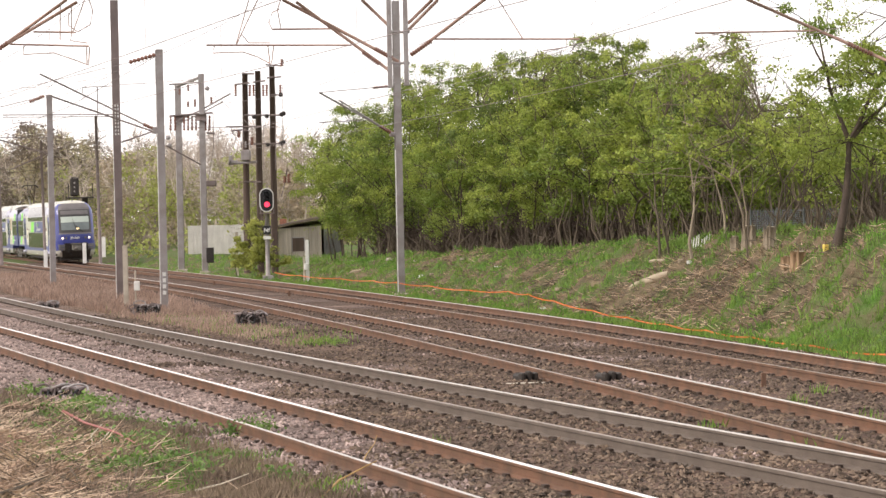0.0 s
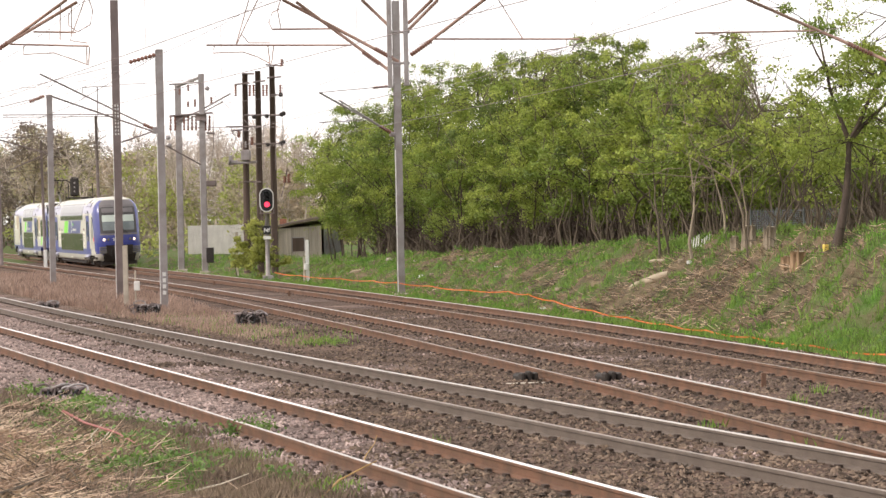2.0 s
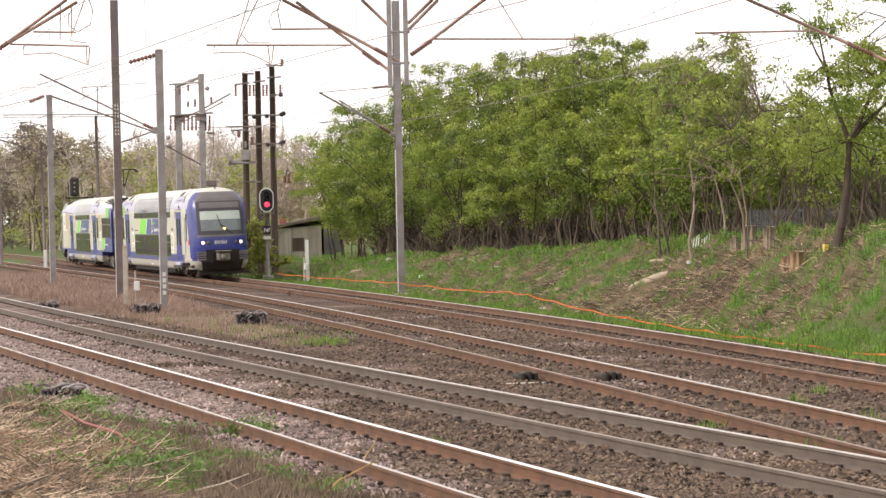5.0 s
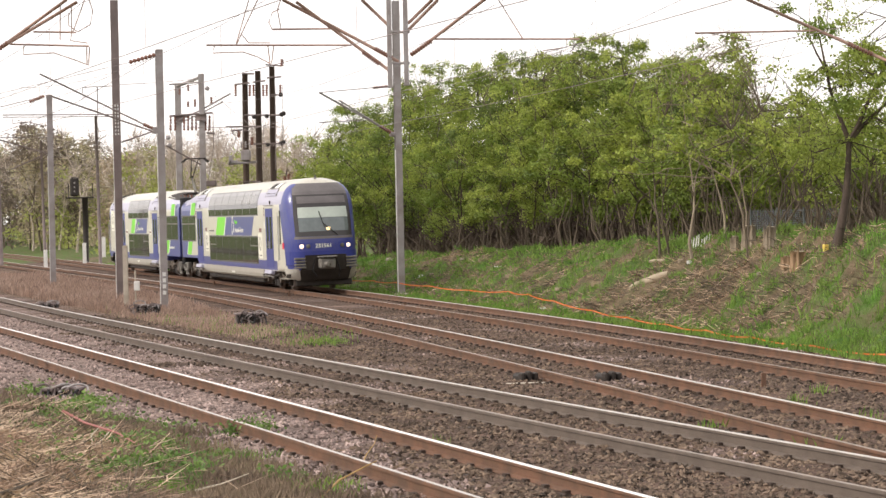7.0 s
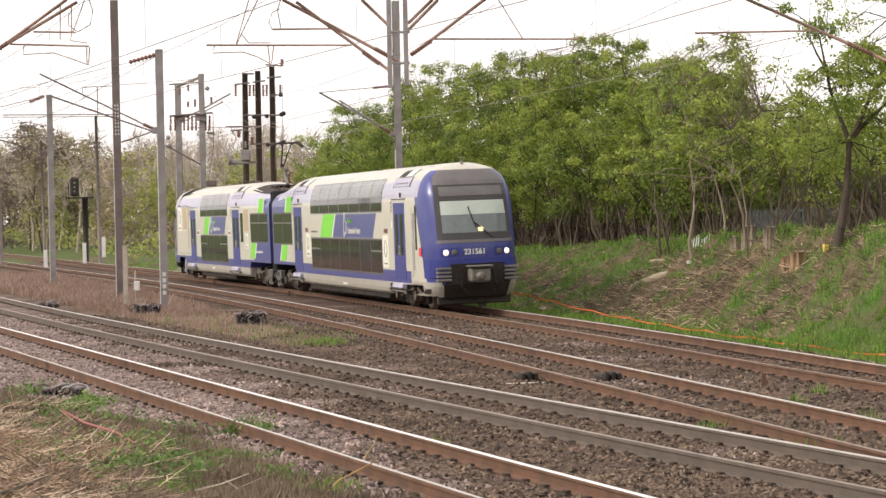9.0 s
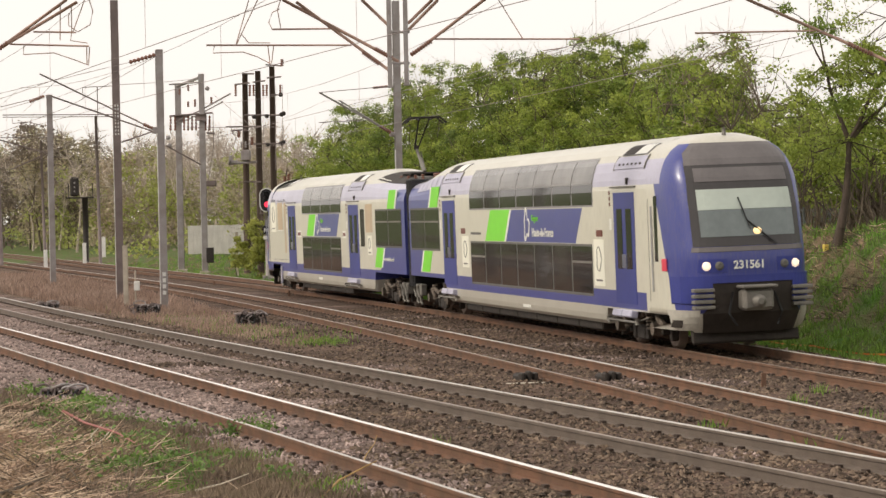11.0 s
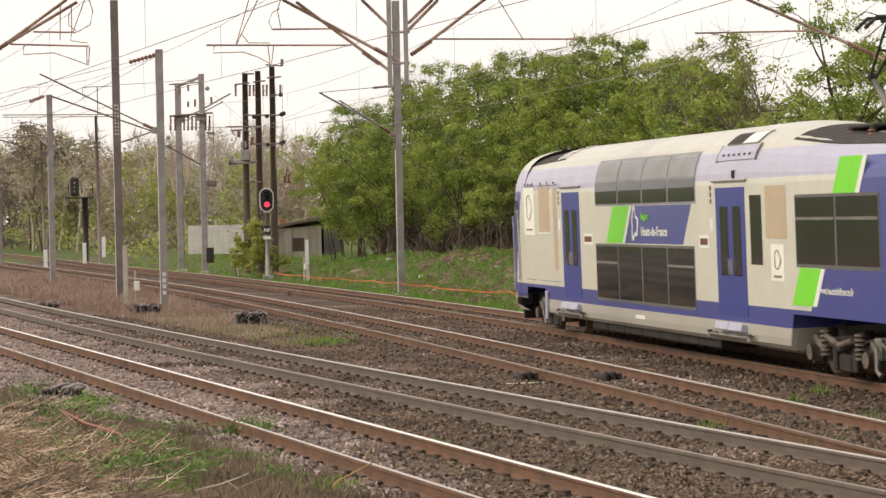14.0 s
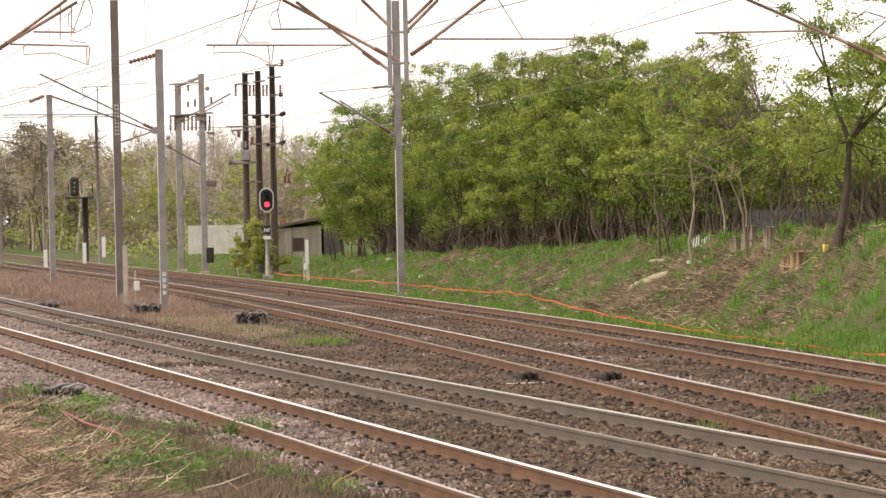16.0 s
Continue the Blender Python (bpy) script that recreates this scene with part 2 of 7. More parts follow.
def cover(x, y):
    """Shares of grass (0 to 1), of dead russet grass, of bare trimmings; the rest is ballast."""
    x, y = np.asarray(x, float), np.asarray(y, float)
    n = x - TRACK_A(y)
    d = TRACK_D(y) - x
    patch = 0.5 + 0.5 * wobble(x, y, 11, 5.0)
    green = smooth01(n, 2.0, 2.7)
    edge = verge_edge(y)
    near = smooth01(d + 0.35 * wobble(x, y, 12, 1.6), edge, edge + 0.8)
    mid = smooth01(TRACK_B(y) - x, 1.9, 2.6) * smooth01(x - TRACK_C(y), 1.9, 2.8)
    russet = mid * smooth01(y + 6 * wobble(x, y, 13, 4), 48, 66)
    return green, near, russet, patch


def spread(breaks):
    return np.unique(np.concatenate([np.arange(a, b, s) for a, b, s in breaks]))


GX = spread(((-2500, -300, 200), (-300, -60, 20), (-60, -26, 2), (-26, 26, 0.4), (26, 60, 2), (60, 300, 20), (300, 2501, 200)))
GY = spread(((-400, -20, 40), (-20, 16, 3), (16, 125, 0.4), (125, 200, 1.5), (200, 400, 10), (400, 4001, 200)))


def grid_faces(nx, ny):
    i = np.arange(nx - 1)[None, :] + nx * np.arange(ny - 1)[:, None]
    return np.stack([i, i + 1, i + 1 + nx, i + nx], -1).reshape(-1, 4)


def ground_material():
    """Ballast grit, soil and turf, told apart by two painted shares on the ground's points."""
    m = bpy.data.materials.new("ballast_and_turf")
    m.use_nodes = True
    n, l = m.node_tree.nodes, m.node_tree.links
    b = n["Principled BSDF"]
    b.inputs["Roughness"].default_value = 0.95
    b.inputs["Specular IOR Level"].default_value = 0.2
    co = n.new("ShaderNodeTexCoord")

    def noise_of(scale, c0, c1, lo=0.35, hi=0.65):
        t, r = n.new("ShaderNodeTexNoise"), n.new("ShaderNodeValToRGB")
        t.inputs["Scale"].default_value, t.inputs["Detail"].default_value = scale, 6
        r.color_ramp.elements[0].position, r.color_ramp.elements[1].position = lo, hi
        r.color_ramp.elements[0].color, r.color_ramp.elements[1].color = (*c0, 1), (*c1, 1)
        l.new(co.outputs["Object"], t.inputs["Vector"])
        l.new(t.outputs["Fac"], r.inputs[0])
        return r.outputs[0], t.outputs["Fac"]

    def mix(fac, c0, c1, kind='MIX'):
        x = n.new("ShaderNodeMixRGB")
        x.blend_type = kind
        for s, v in zip(x.inputs, (fac, c0, c1)):
            if isinstance(v, (int, float)):
                s.default_value = v
            else:
                l.new(v, s)
        return x.outputs[0]

    stones = n.new("ShaderNodeTexVoronoi")
    stones.inputs["Scale"].default_value = 19
    l.new(co.outputs["Object"], stones.inputs["Vector"])
    bw = n.new("ShaderNodeValToRGB")
    bw.color_ramp.elements[0].color, bw.color_ramp.elements[1].color = (0.10, 0.075, 0.065, 1), (0.39, 0.305, 0.27, 1)
    l.new(stones.outputs["Color"], bw.inputs[0])
    big, _ = noise_of(0.35, (0.75, 0.72, 0.72), (1.12, 1.08, 1.06))
    grit = mix(1.0, bw.outputs[0], big, 'MULTIPLY')
    turf, _ = noise_of(1.6, (0.13, 0.115, 0.06), (0.075, 0.15, 0.026))
    dead, fine = noise_of(2.2, (0.10, 0.07, 0.048), (0.24, 0.17, 0.115))
    brown_tone, _ = noise_of(0.9, (0.38, 0.335, 0.285), (0.57, 0.505, 0.44))
    at = n.new("ShaderNodeVertexColor")
    at.layer_name = "cover"
    sep = n.new("ShaderNodeSeparateColor")
    l.new(at.outputs[0], sep.inputs[0])
    brown_grit = mix(1.0, grit, brown_tone, 'MULTIPLY')
    grit = mix(sep.outputs[2], brown_grit, grit)
    c = mix(sep.outputs[1], grit, dead)
    c = mix(sep.outputs[0], c, turf)
    l.new(c, b.inputs["Base Color"])
    bp = n.new("ShaderNodeBump")
    bp.inputs["Strength"].default_value, bp.inputs["Distance"].default_value = 0.9, 0.04
    l.new(stones.outputs["Distance"], bp.inputs["Height"])
    l.new(bp.outputs[0], b.inputs["Normal"])
    return m


def make_ground():
    X, Y = np.meshgrid(GX, GY)
    me = mesh_of("ground", np.stack([X, Y, height(X, Y)], -1).reshape(-1, 3), grid_faces(len(GX), len(GY)), ground_material(), smooth=True)
    green, near, russet, patch = cover(X, Y)
    far = (np.abs(X) > 30) | (Y > 190)
    bare = bare_bank(X, Y) * green * ~far
    g = np.maximum(np.where(far, 1.0, green * (1 - 0.85 * bare)), near * patch * 0.6)
    shade = smooth01(X - TRACK_A(Y), 8.4, 9.6) * smooth01(Y, 58, 66) * smooth01(145 - Y, 0, 10) * ~far      # brown leaf litter under the trees, which also paints their shade on the ground
    g = g * (1 - 0.9 * shade)
    d = np.maximum(np.maximum(np.maximum(near, russet), bare), shade)
    col = me.color_attributes.new("cover", 'FLOAT_COLOR', 'POINT')
    col.data.foreach_set("color", np.stack([g, d, pale_ballast(X, Y), d * 0 + 1], -1).astype(np.float32).ravel())
    tagged(new("ground", me), "brown ballast bed with green grass bank", "ground", kind="structure")


make_ground()


# rails: a real section swept along the track
def rail_section():
    half = [(0.0, 0.0), (0.030, 0.0), (0.036, -0.008), (0.036, -0.024), (0.036, -0.040), (0.012, -0.05), (0.009, -0.135), (0.066, -0.155), (0.070, -0.172), (0, -0.172)]
    return half[1:-1] + [(-u, z) for u, z in half[1:-1]][::-1]


def sweep(at, offset, z0, y0, y1, step, section):
    """Verts and faces of a section run along a track at a sideways offset."""
    ys = np.arange(y0, y1 + step, step)
    xs = at(ys)
    sl = np.gradient(xs, ys)
    nrm = np.sqrt(1 + sl * sl)
    ux, uy = 1 / nrm, -sl / nrm
    k = len(section)
    s = np.array(section)
    v = np.stack([xs[:, None] + ux[:, None] * (offset + s[None, :, 0]), ys[:, None] + uy[:, None] * (offset + s[None, :, 0]),
                  np.broadcast_to(z0 + s[None, :, 1], (len(ys), k))], -1).reshape(-1, 3)
    i = np.arange(len(ys) - 1)[:, None] * k
    j = np.arange(k)[None, :]
    f = np.stack([i + j, i + (j + 1) % k, i + k + (j + 1) % k, i + k + j], -1).reshape(-1, 4)
    bright = {k - 1, 0} | ({k - 2} if offset > 0 else set())      # the running edge takes the head's colour too
    mat = np.tile(np.array([1 if q in bright else 0 for q in range(k)]), len(ys) - 1)
    return v, f, mat


def sleeper_mesh():
    bm = bmesh.new()
    add_box(bm, (0, 0, -0.262), (2.55, 0.25, 0.16), bevel=0.012)
    for s in (-1, 1):
        add_box(bm, (s * 0.7535, 0, -0.176), (0.34, 0.17, 0.016), mat=1)
        for k in (-1, 1):
            add_box(bm, (s * 0.7535 + k * 0.10, 0, -0.155), (0.06, 0.10, 0.045), mat=1)
    me = bpy.data.meshes.new("sleeper")
    bm.to_mesh(me)
    bm.free()
    me.materials.append(M_SLEEPER)
    me.materials.append(M_CHAIR)
    return me


def make_track(at, y0, y1, steel, heads, cant, label, sleepers=True):
    tr = empty("railway_track", pose(0, 0, 0), label, "railway track", "parallel tracks", "structure")
    for off, z, head in ((-0.7535, 0.0, heads[0]), (0.7535, cant, heads[1])):
        v, f, mi = sweep(at, off, z, y0, y1, 1.0, rail_section())
        ob = new("rail", mesh_of("rail", v, f, [steel, head], mi))
        ob.parent = tr
    return tr


TRACKS = [
    (make_track(TRACK_A, -40, 330, M_RUST, (M_HEAD_DULL, M_HEAD_MID), 0.03, "rusty rails on dark sleepers, the far line"), TRACK_A, 30, 175),
    (make_track(TRACK_B, -30, 330, M_RUST, (M_HEAD_DULL, M_HEAD_MID), 0.0, "rusty brown rails on dark timber sleepers"), TRACK_B, 24, 170),
    (make_track(TRACK_C, -30, 200, M_RUST_GREY, (M_HEAD_DULL, M_HEAD_MID), 0.0, "grey worn rails, far head with painted sheen"), TRACK_C, 18, 110),
    (make_track(TRACK_D, -30, 200, M_RUST, (M_HEAD_MID, M_HEAD), 0.0, "brown rails, polished heads with sky sheen painted pale"), TRACK_D, 16, 75),
]
# ---------------------------------------------------------------- the train
def paint_material(blue_spans):
    """Beige railcar paint with blue fields that are sprayed on in straight-edged shapes, lilac eaves, dusty roof."""
    m = bpy.data.materials.new("railcar_paint")
    m.use_nodes = True
    n, l = m.node_tree.nodes, m.node_tree.links
    b = n["Principled BSDF"]
    b.inputs["Roughness"].default_value = 0.34
    b.inputs["Coat Weight"].default_value = 0.25
    b.inputs["Coat Roughness"].default_value = 0.12
    co, sep = n.new("ShaderNodeTexCoord"), n.new("ShaderNodeSeparateXYZ")
    l.new(co.outputs["Object"], sep.inputs[0])
    X, Z = sep.outputs[0], sep.outputs[2]

    def op(kind, u, v=0.0):
        k = n.new("ShaderNodeMath")
        k.operation = kind
        for s, w in zip(k.inputs, (u, v)):
            if isinstance(w, (int, float)):
                s.default_value = w
            else:
                l.new(w, s)
        return k.outputs[0]

    def both(*terms):
        out = terms[0]
        for t in terms[1:]:
            out = op('MULTIPLY', out, t)
        return out

    def mix(fac, c0, c1):
        x = n.new("ShaderNodeMixRGB")
        for s, v in zip(x.inputs, (fac, c0, c1)):
            if isinstance(v, tuple):
                s.default_value = (*v, 1)
            else:
                l.new(v, s)
        return x.outputs[0]

    masks = []
    # fields: x from, x to at the bottom, lean in x per metre of height, z from, z to
    for x0, x1, lean, z0, z1 in blue_spans:
        xs = op('SUBTRACT', X, op('MULTIPLY', Z, lean))
        masks.append(both(op('GREATER_THAN', xs, x0), op('LESS_THAN', xs, x1), op('GREATER_THAN', Z, z0), op('LESS_THAN', Z, z1)))
    blue = masks[0]
    for k in masks[1:]:
        blue = op('MAXIMUM', blue, k)
    grime = n.new("ShaderNodeTexNoise")
    grime.inputs["Scale"].default_value, grime.inputs["Detail"].default_value = 1.4, 7
    l.new(co.outputs["Object"], grime.inputs["Vector"])
    streak, mp = n.new("ShaderNodeTexNoise"), n.new("ShaderNodeMapping")
    mp.inputs["Scale"].default_value = (9, 9, 0.6)
    l.new(co.outputs["Object"], mp.inputs[0])
    l.new(mp.outputs[0], streak.inputs["Vector"])
    streak.inputs["Detail"].default_value = 4
    beige = mix(grime.outputs["Fac"], (0.57, 0.55, 0.455), (0.69, 0.67, 0.565))
    roof = mix(grime.outputs["Fac"], (0.48, 0.455, 0.375), (0.66, 0.635, 0.55))
    lilac = mix(grime.outputs["Fac"], (0.37, 0.355, 0.47), (0.52, 0.505, 0.63))
    skirt = mix(grime.outputs["Fac"], (0.40, 0.375, 0.325), (0.52, 0.495, 0.43))
    navy = mix(grime.outputs["Fac"], (0.032, 0.043, 0.225), (0.052, 0.066, 0.295))
    c = mix(op('LESS_THAN', Z, 0.80), beige, skirt)
    c = mix(op('GREATER_THAN', Z, 3.34), c, lilac)
    c = mix(op('GREATER_THAN', Z, 3.84), c, roof)
    c = mix(blue, c, navy)
    dirt = n.new("ShaderNodeMapRange")
    dirt.inputs["From Min"].default_value, dirt.inputs["From Max"].default_value = 0.45, 0.75
    dirt.inputs["To Max"].default_value = 0.28
    l.new(streak.outputs["Fac"], dirt.inputs["Value"])
    c = mix(dirt.outputs[0], c, (0.20, 0.175, 0.15))
    l.new(c, b.inputs["Base Color"])
    return m


M_GREY_METAL = material("grey_underframe_metal", (0.23, 0.215, 0.19), 0.6, 0.3, 0.25, 3, 30, 0.2)
M_UNDER = material("oily_black_underframe", (0.045, 0.036, 0.03), 0.7, 0.2, 0.35, 4, 40, 0.4)
M_DUSTY = material("brake_dust_metal", (0.18, 0.145, 0.115), 0.75, 0.15, 0.3, 5, 40, 0.3, second=(0.085, 0.068, 0.055))
M_WHEEL = material("worn_wheel_steel", (0.22, 0.17, 0.14), 0.5, 0.6, 0.25, 4, 40, 0.2)
M_GLASS = material("dark_tinted_window_glass", (0.030, 0.029, 0.029), 0.06, 0, 0.2, 0.8, 3, 0, spec=0.5)
M_FRAME = material("grey_lilac_window_frame", (0.27, 0.26, 0.265), 0.5, 0, 0.15, 2, 20, 0)
M_LILAC = material("lilac_eaves_plate", (0.46, 0.45, 0.56), 0.45, 0, 0.12, 2, 20, 0)
# Same glass as below; the sky's reflection is painted in as lighter grey.
M_UPGLASS = material("upper_glass_painted_sky", (0.21, 0.20, 0.19), 0.12, 0, 0.3, 0.9, 3, 0, spec=0.5)
M_RUBBER = material("grey_rubber_window_band", (0.135, 0.13, 0.118), 0.6, 0, 0.15, 2, 20, 0)
M_MASK = material("dark_grey_cab_mask", (0.055, 0.05, 0.05), 0.3, 0, 0.12, 2, 12, 0)
M_MASK_TOP = material("dusty_mauve_brow_panel", (0.16, 0.145, 0.145), 0.45, 0, 0.12, 2, 12, 0)
M_SCREEN = material("windscreen_glass", (0.17, 0.20, 0.20), 0.05, 0, 0.12, 2, 8, 0, spec=0.6)
M_BLIND = material("pale_green_sun_blind", (0.50, 0.56, 0.50), 0.4, 0, 0.06, 2, 8, 0)
M_SKIRT = material("dusty_grey_skirt", (0.46, 0.435, 0.38), 0.5, 0, 0.2, 1.5, 12, 0)
M_DOOR = material("blue_door_paint", (0.038, 0.05, 0.245), 0.4, 0, 0.12, 2, 12, 0.03)
M_NAVY = material("deep_blue_bumper_paint", (0.04, 0.052, 0.26), 0.4, 0, 0.15, 2, 12, 0.03)
M_LIME = material("lime_green_vinyl", (0.20, 0.72, 0.035), 0.4, 0, 0.06, 2, 12, 0)
M_VINYL = material("white_vinyl", (0.80, 0.80, 0.74), 0.45, 0, 0.05, 2, 12, 0)
M_TAN = material("tan_blanking_panel", (0.52, 0.40, 0.26), 0.5, 0, 0.18, 1.2, 12, 0, second=(0.46, 0.37, 0.26))
M_POSTER = material("cream_poster", (0.84, 0.83, 0.72), 0.5, 0, 0.06, 3, 20, 0)
M_SILVER = material("bare_aluminium", (0.62, 0.62, 0.64), 0.35, 0.7, 0.12, 3, 20, 0)
M_RED = material("red_vinyl", (0.70, 0.05, 0.09), 0.5, 0, 0.05, 3, 20, 0)
M_PLATE = material("brown_display_glass", (0.16, 0.045, 0.03), 0.4, 0, 0.1, 3, 20, 0)
M_LAMP = glow("lit_headlamp", (1.0, 0.80, 0.62), 1.15)
M_LAMP_TOP = glow("lit_warm_lamp", (1.0, 0.70, 0.34), 1.7)

HALF = 1.40
PROFILE = [(1.30, 0.42), (1.385, 0.50), (1.40, 0.62), (1.40, 1.2), (1.40, 2.0), (1.40, 2.8), (1.40, 3.25), (1.385, 3.45), (1.345, 3.62),
           (1.28, 3.80), (1.16, 3.98), (0.98, 4.12), (0.72, 4.23), (0.40, 4.30), (0.0, 4.32)]
NOSE = 2.2            # where the cab's rounding ends, behind the nose


def profile_width(z):
    return np.interp(z, [q[1] for q in PROFILE], [q[0] for q in PROFILE])


def nose_front(z):
    return np.interp(z, (0.42, 0.75, 1.2, 1.95, 2.15, 2.8, 3.4, 3.8, 4.08, 4.22, 4.30, 4.32),
                     (0.30, 0.05, 0.0, 0.0, 0.06, 0.22, 0.45, 0.68, 0.95, 1.2, 1.5, 1.75))


def nose_s(u, z):
    """How far behind the nose the cab's skin lies at a sideways place and height."""
    w = max(float(profile_width(z)), 0.02)
    k = min(abs(u) / w, 1.0)
    f = float(nose_front(z))
    return f + (NOSE - f) * (1 - (1 - k ** 4.2) ** (1 / 4.2))


def nose_mesh(sgn, x_nose, mat, parent, name="cab_shell"):
    """The cab's rounded shell. sgn: +1 for an end that looks along +x."""
    bm = bmesh.new()
    zs = np.concatenate([np.linspace(0.42, 3.3, 19), np.linspace(3.4, 4.26, 13), [4.30, 4.318]])
    ts = np.linspace(-1, 1, 41)
    rows = []
    for z in zs:
        w, f = float(profile_width(z)), float(nose_front(z))
        row = []
        for t in ts:
            th = t * math.pi / 2
            u = w * math.copysign(abs(math.sin(th)) ** (2 / 4.2), th)
            s = f + (NOSE - f) * (1 - max(math.cos(th), 0) ** (2 / 4.2))
            lift = min(max((s - 0.55) / 0.4, 0.0), 1.0) * 0.34
            row.append(bm.verts.new((x_nose - sgn * s, u, max(z, 0.42 + lift + (z - 0.42) * 0.01))))
        rows.append(row)
    for r0, r1 in zip(rows, rows[1:]):
        for k in range(len(ts) - 1):
            q = (r0[k], r0[k + 1], r1[k + 1], r1[k])
            bm.faces.new(q if sgn > 0 else q[::-1])
    return part(name, bm, mat, parent, "blue rounded driving cab shell", smooth=True)


def nose_patch(name, sgn, x_nose, zu, off, mat, parent, label="", nu=14, nz=8, depth=0.012):
    """A panel that follows the cab's skin. zu: rows of (z, u from, u to)."""
    bm = bmesh.new()
    zz = np.linspace(zu[0][0], zu[-1][0], nz)
    layers = []
    for o in (off, off - depth):
        g = []
        for z in zz:
            u0, u1 = np.interp(z, [q[0] for q in zu], [q[1] for q in zu]), np.interp(z, [q[0] for q in zu], [q[2] for q in zu])
            g.append([bm.verts.new((x_nose - sgn * (nose_s(u, z) - o), u * (1 + o * 0.3), z + o * 0.4)) for u in np.linspace(u0, u1, nu)])
        layers.append(g)
    for j in range(nz - 1):
        for k in range(nu - 1):
            q = [layers[0][j][k], layers[0][j][k + 1], layers[0][j + 1][k + 1], layers[0][j + 1][k]]
            bm.faces.new(q if sgn > 0 else q[::-1])
    ring0 = layers[0][0] + [r[-1] for r in layers[0][1:-1]] + layers[0][-1][::-1] + [r[0] for r in layers[0][1:-1]][::-1]
    ring1 = layers[1][0] + [r[-1] for r in layers[1][1:-1]] + layers[1][-1][::-1] + [r[0] for r in layers[1][1:-1]][::-1]
    for k in range(len(ring0)):
        bm.faces.new((ring0[k], ring0[(k + 1) % len(ring0)], ring1[(k + 1) % len(ring0)], ring1[k]))
    bmesh.ops.recalc_face_normals(bm, faces=bm.faces)
    return part(name, bm, mat, parent, label, smooth=False)


def body_mesh(x_from, x_to, drops, mat, parent, wells, shallow=False):
    """The car's tube. drops: (x, share of the height over the eaves that is left). wells: (x from, x to), cut up over the bogies."""
    bm = bmesh.new()
    xs = sorted({x_from, x_to, *np.arange(min(x_from, x_to) + 0.4, max(x_from, x_to), 0.5), *(w + d for q in wells for w in q for d in (-0.22, 0.0) if min(x_from, x_to) < w + d < max(x_from, x_to))},
                reverse=x_from > x_to)
    rings = []
    full = PROFILE + [(-u, z) for u, z in PROFILE[-2::-1]]
    for x in xs:
        inside = [1.0 - max(0, (a - x) / 0.22, (x - b) / 0.22) for a, b in wells]
        floor_ = (0.34 if shallow and x > -8 else 0.62) * max([0.0] + [min(max(q, 0), 1) for q in inside])
        k = float(np.interp(x, [q[0] for q in drops], [q[1] for q in drops]))
        rings.append([bm.verts.new((x, -u, 3.25 + (z - 3.25) * k if z > 3.25 else max(z, 0.42 + floor_ + (z - 0.42) * 0.02))) for u, z in full])
    for r0, r1 in zip(rings, rings[1:]):
        for k in range(len(full)):
            bm.faces.new((r0[k], r0[(k + 1) % len(full)], r1[(k + 1) % len(full)], r1[k]))
    bm.faces.new(rings[0])
    bm.faces.new(rings[-1][::-1])
    bmesh.ops.recalc_face_normals(bm, faces=bm.faces)
    return part("body", bm, mat, parent, "beige and blue double-deck body with grimy roof", smooth=False)


def side_panel(name, x0, x1, z0, z1, mat, parent, label="", lean=0.0, proud=0.006, thick=0.012, side=-1, bevel=0.0):
    """A flat panel on the side wall; lean shifts its top along x."""
    bm = bmesh.new()
    y = side * (HALF + proud)
    yi = side * (HALF + proud - thick)
    v = []
    for yy in (y, yi):
        v.append([bm.verts.new((xx, yy, zz)) for xx, zz in ((x0 + lean * z0, z0), (x1 + lean * z0, z0), (x1 + lean * z1, z1), (x0 + lean * z1, z1))])
    bm.faces.new(v[0])
    bm.faces.new(v[1][::-1])
    for k in range(4):
        bm.faces.new((v[0][k], v[0][(k + 1) % 4], v[1][(k + 1) % 4], v[1][k]))
    bmesh.ops.recalc_face_normals(bm, faces=bm.faces)
    if bevel:
        bmesh.ops.bevel(bm, geom=bm.edges[:], offset=bevel, segments=2, affect='EDGES')
    return part(name, bm, mat, parent, label)


def curved_pane(x0, x1, z0, z1, mat, parent, name="upper_window", off=0.008, label=""):
    """An upper-deck pane that bends with the eaves."""
    bm = bmesh.new()
    zz = np.linspace(z0, z1, 9)
    rows = []
    for z in zz:
        w = float(profile_width(z)) + off
        rows.append([bm.verts.new((x, -w, z + off * 0.3)) for x in (x0, x1)] + [bm.verts.new((x, -w + 0.02, z)) for x in (x1, x0)])
    for r0, r1 in zip(rows, rows[1:]):
        for k in range(4):
            bm.faces.new((r0[k], r0[(k + 1) % 4], r1[(k + 1) % 4], r1[k]))
    bm.faces.new(rows[0])
    bm.faces.new(rows[-1][::-1])
    bmesh.ops.recalc_face_normals(bm, faces=bm.faces)
    return part(name, bm, mat, parent, label)


def lettering(words, x, z, size, mat, parent, label, y=-HALF - 0.010, turn=(90, 0, 0), name="lettering", bold=0.012):
    cu = bpy.data.curves.new(name, 'FONT')
    cu.body, cu.size, cu.extrude, cu.offset = words, size, 0.002, bold * size
    ob = new("letters_source", cu)
    bpy.context.view_layer.update()
    me = bpy.data.meshes.new_from_object(ob.evaluated_get(bpy.context.evaluated_depsgraph_get()))
    bpy.data.objects.remove(ob)
    bpy.data.curves.remove(cu)
    me.materials.clear()
    me.materials.append(mat)
    t = new(name, me)
    t.parent = parent
    t.matrix_basis = pose(x, y, z, *turn)
    return tagged(t, label)


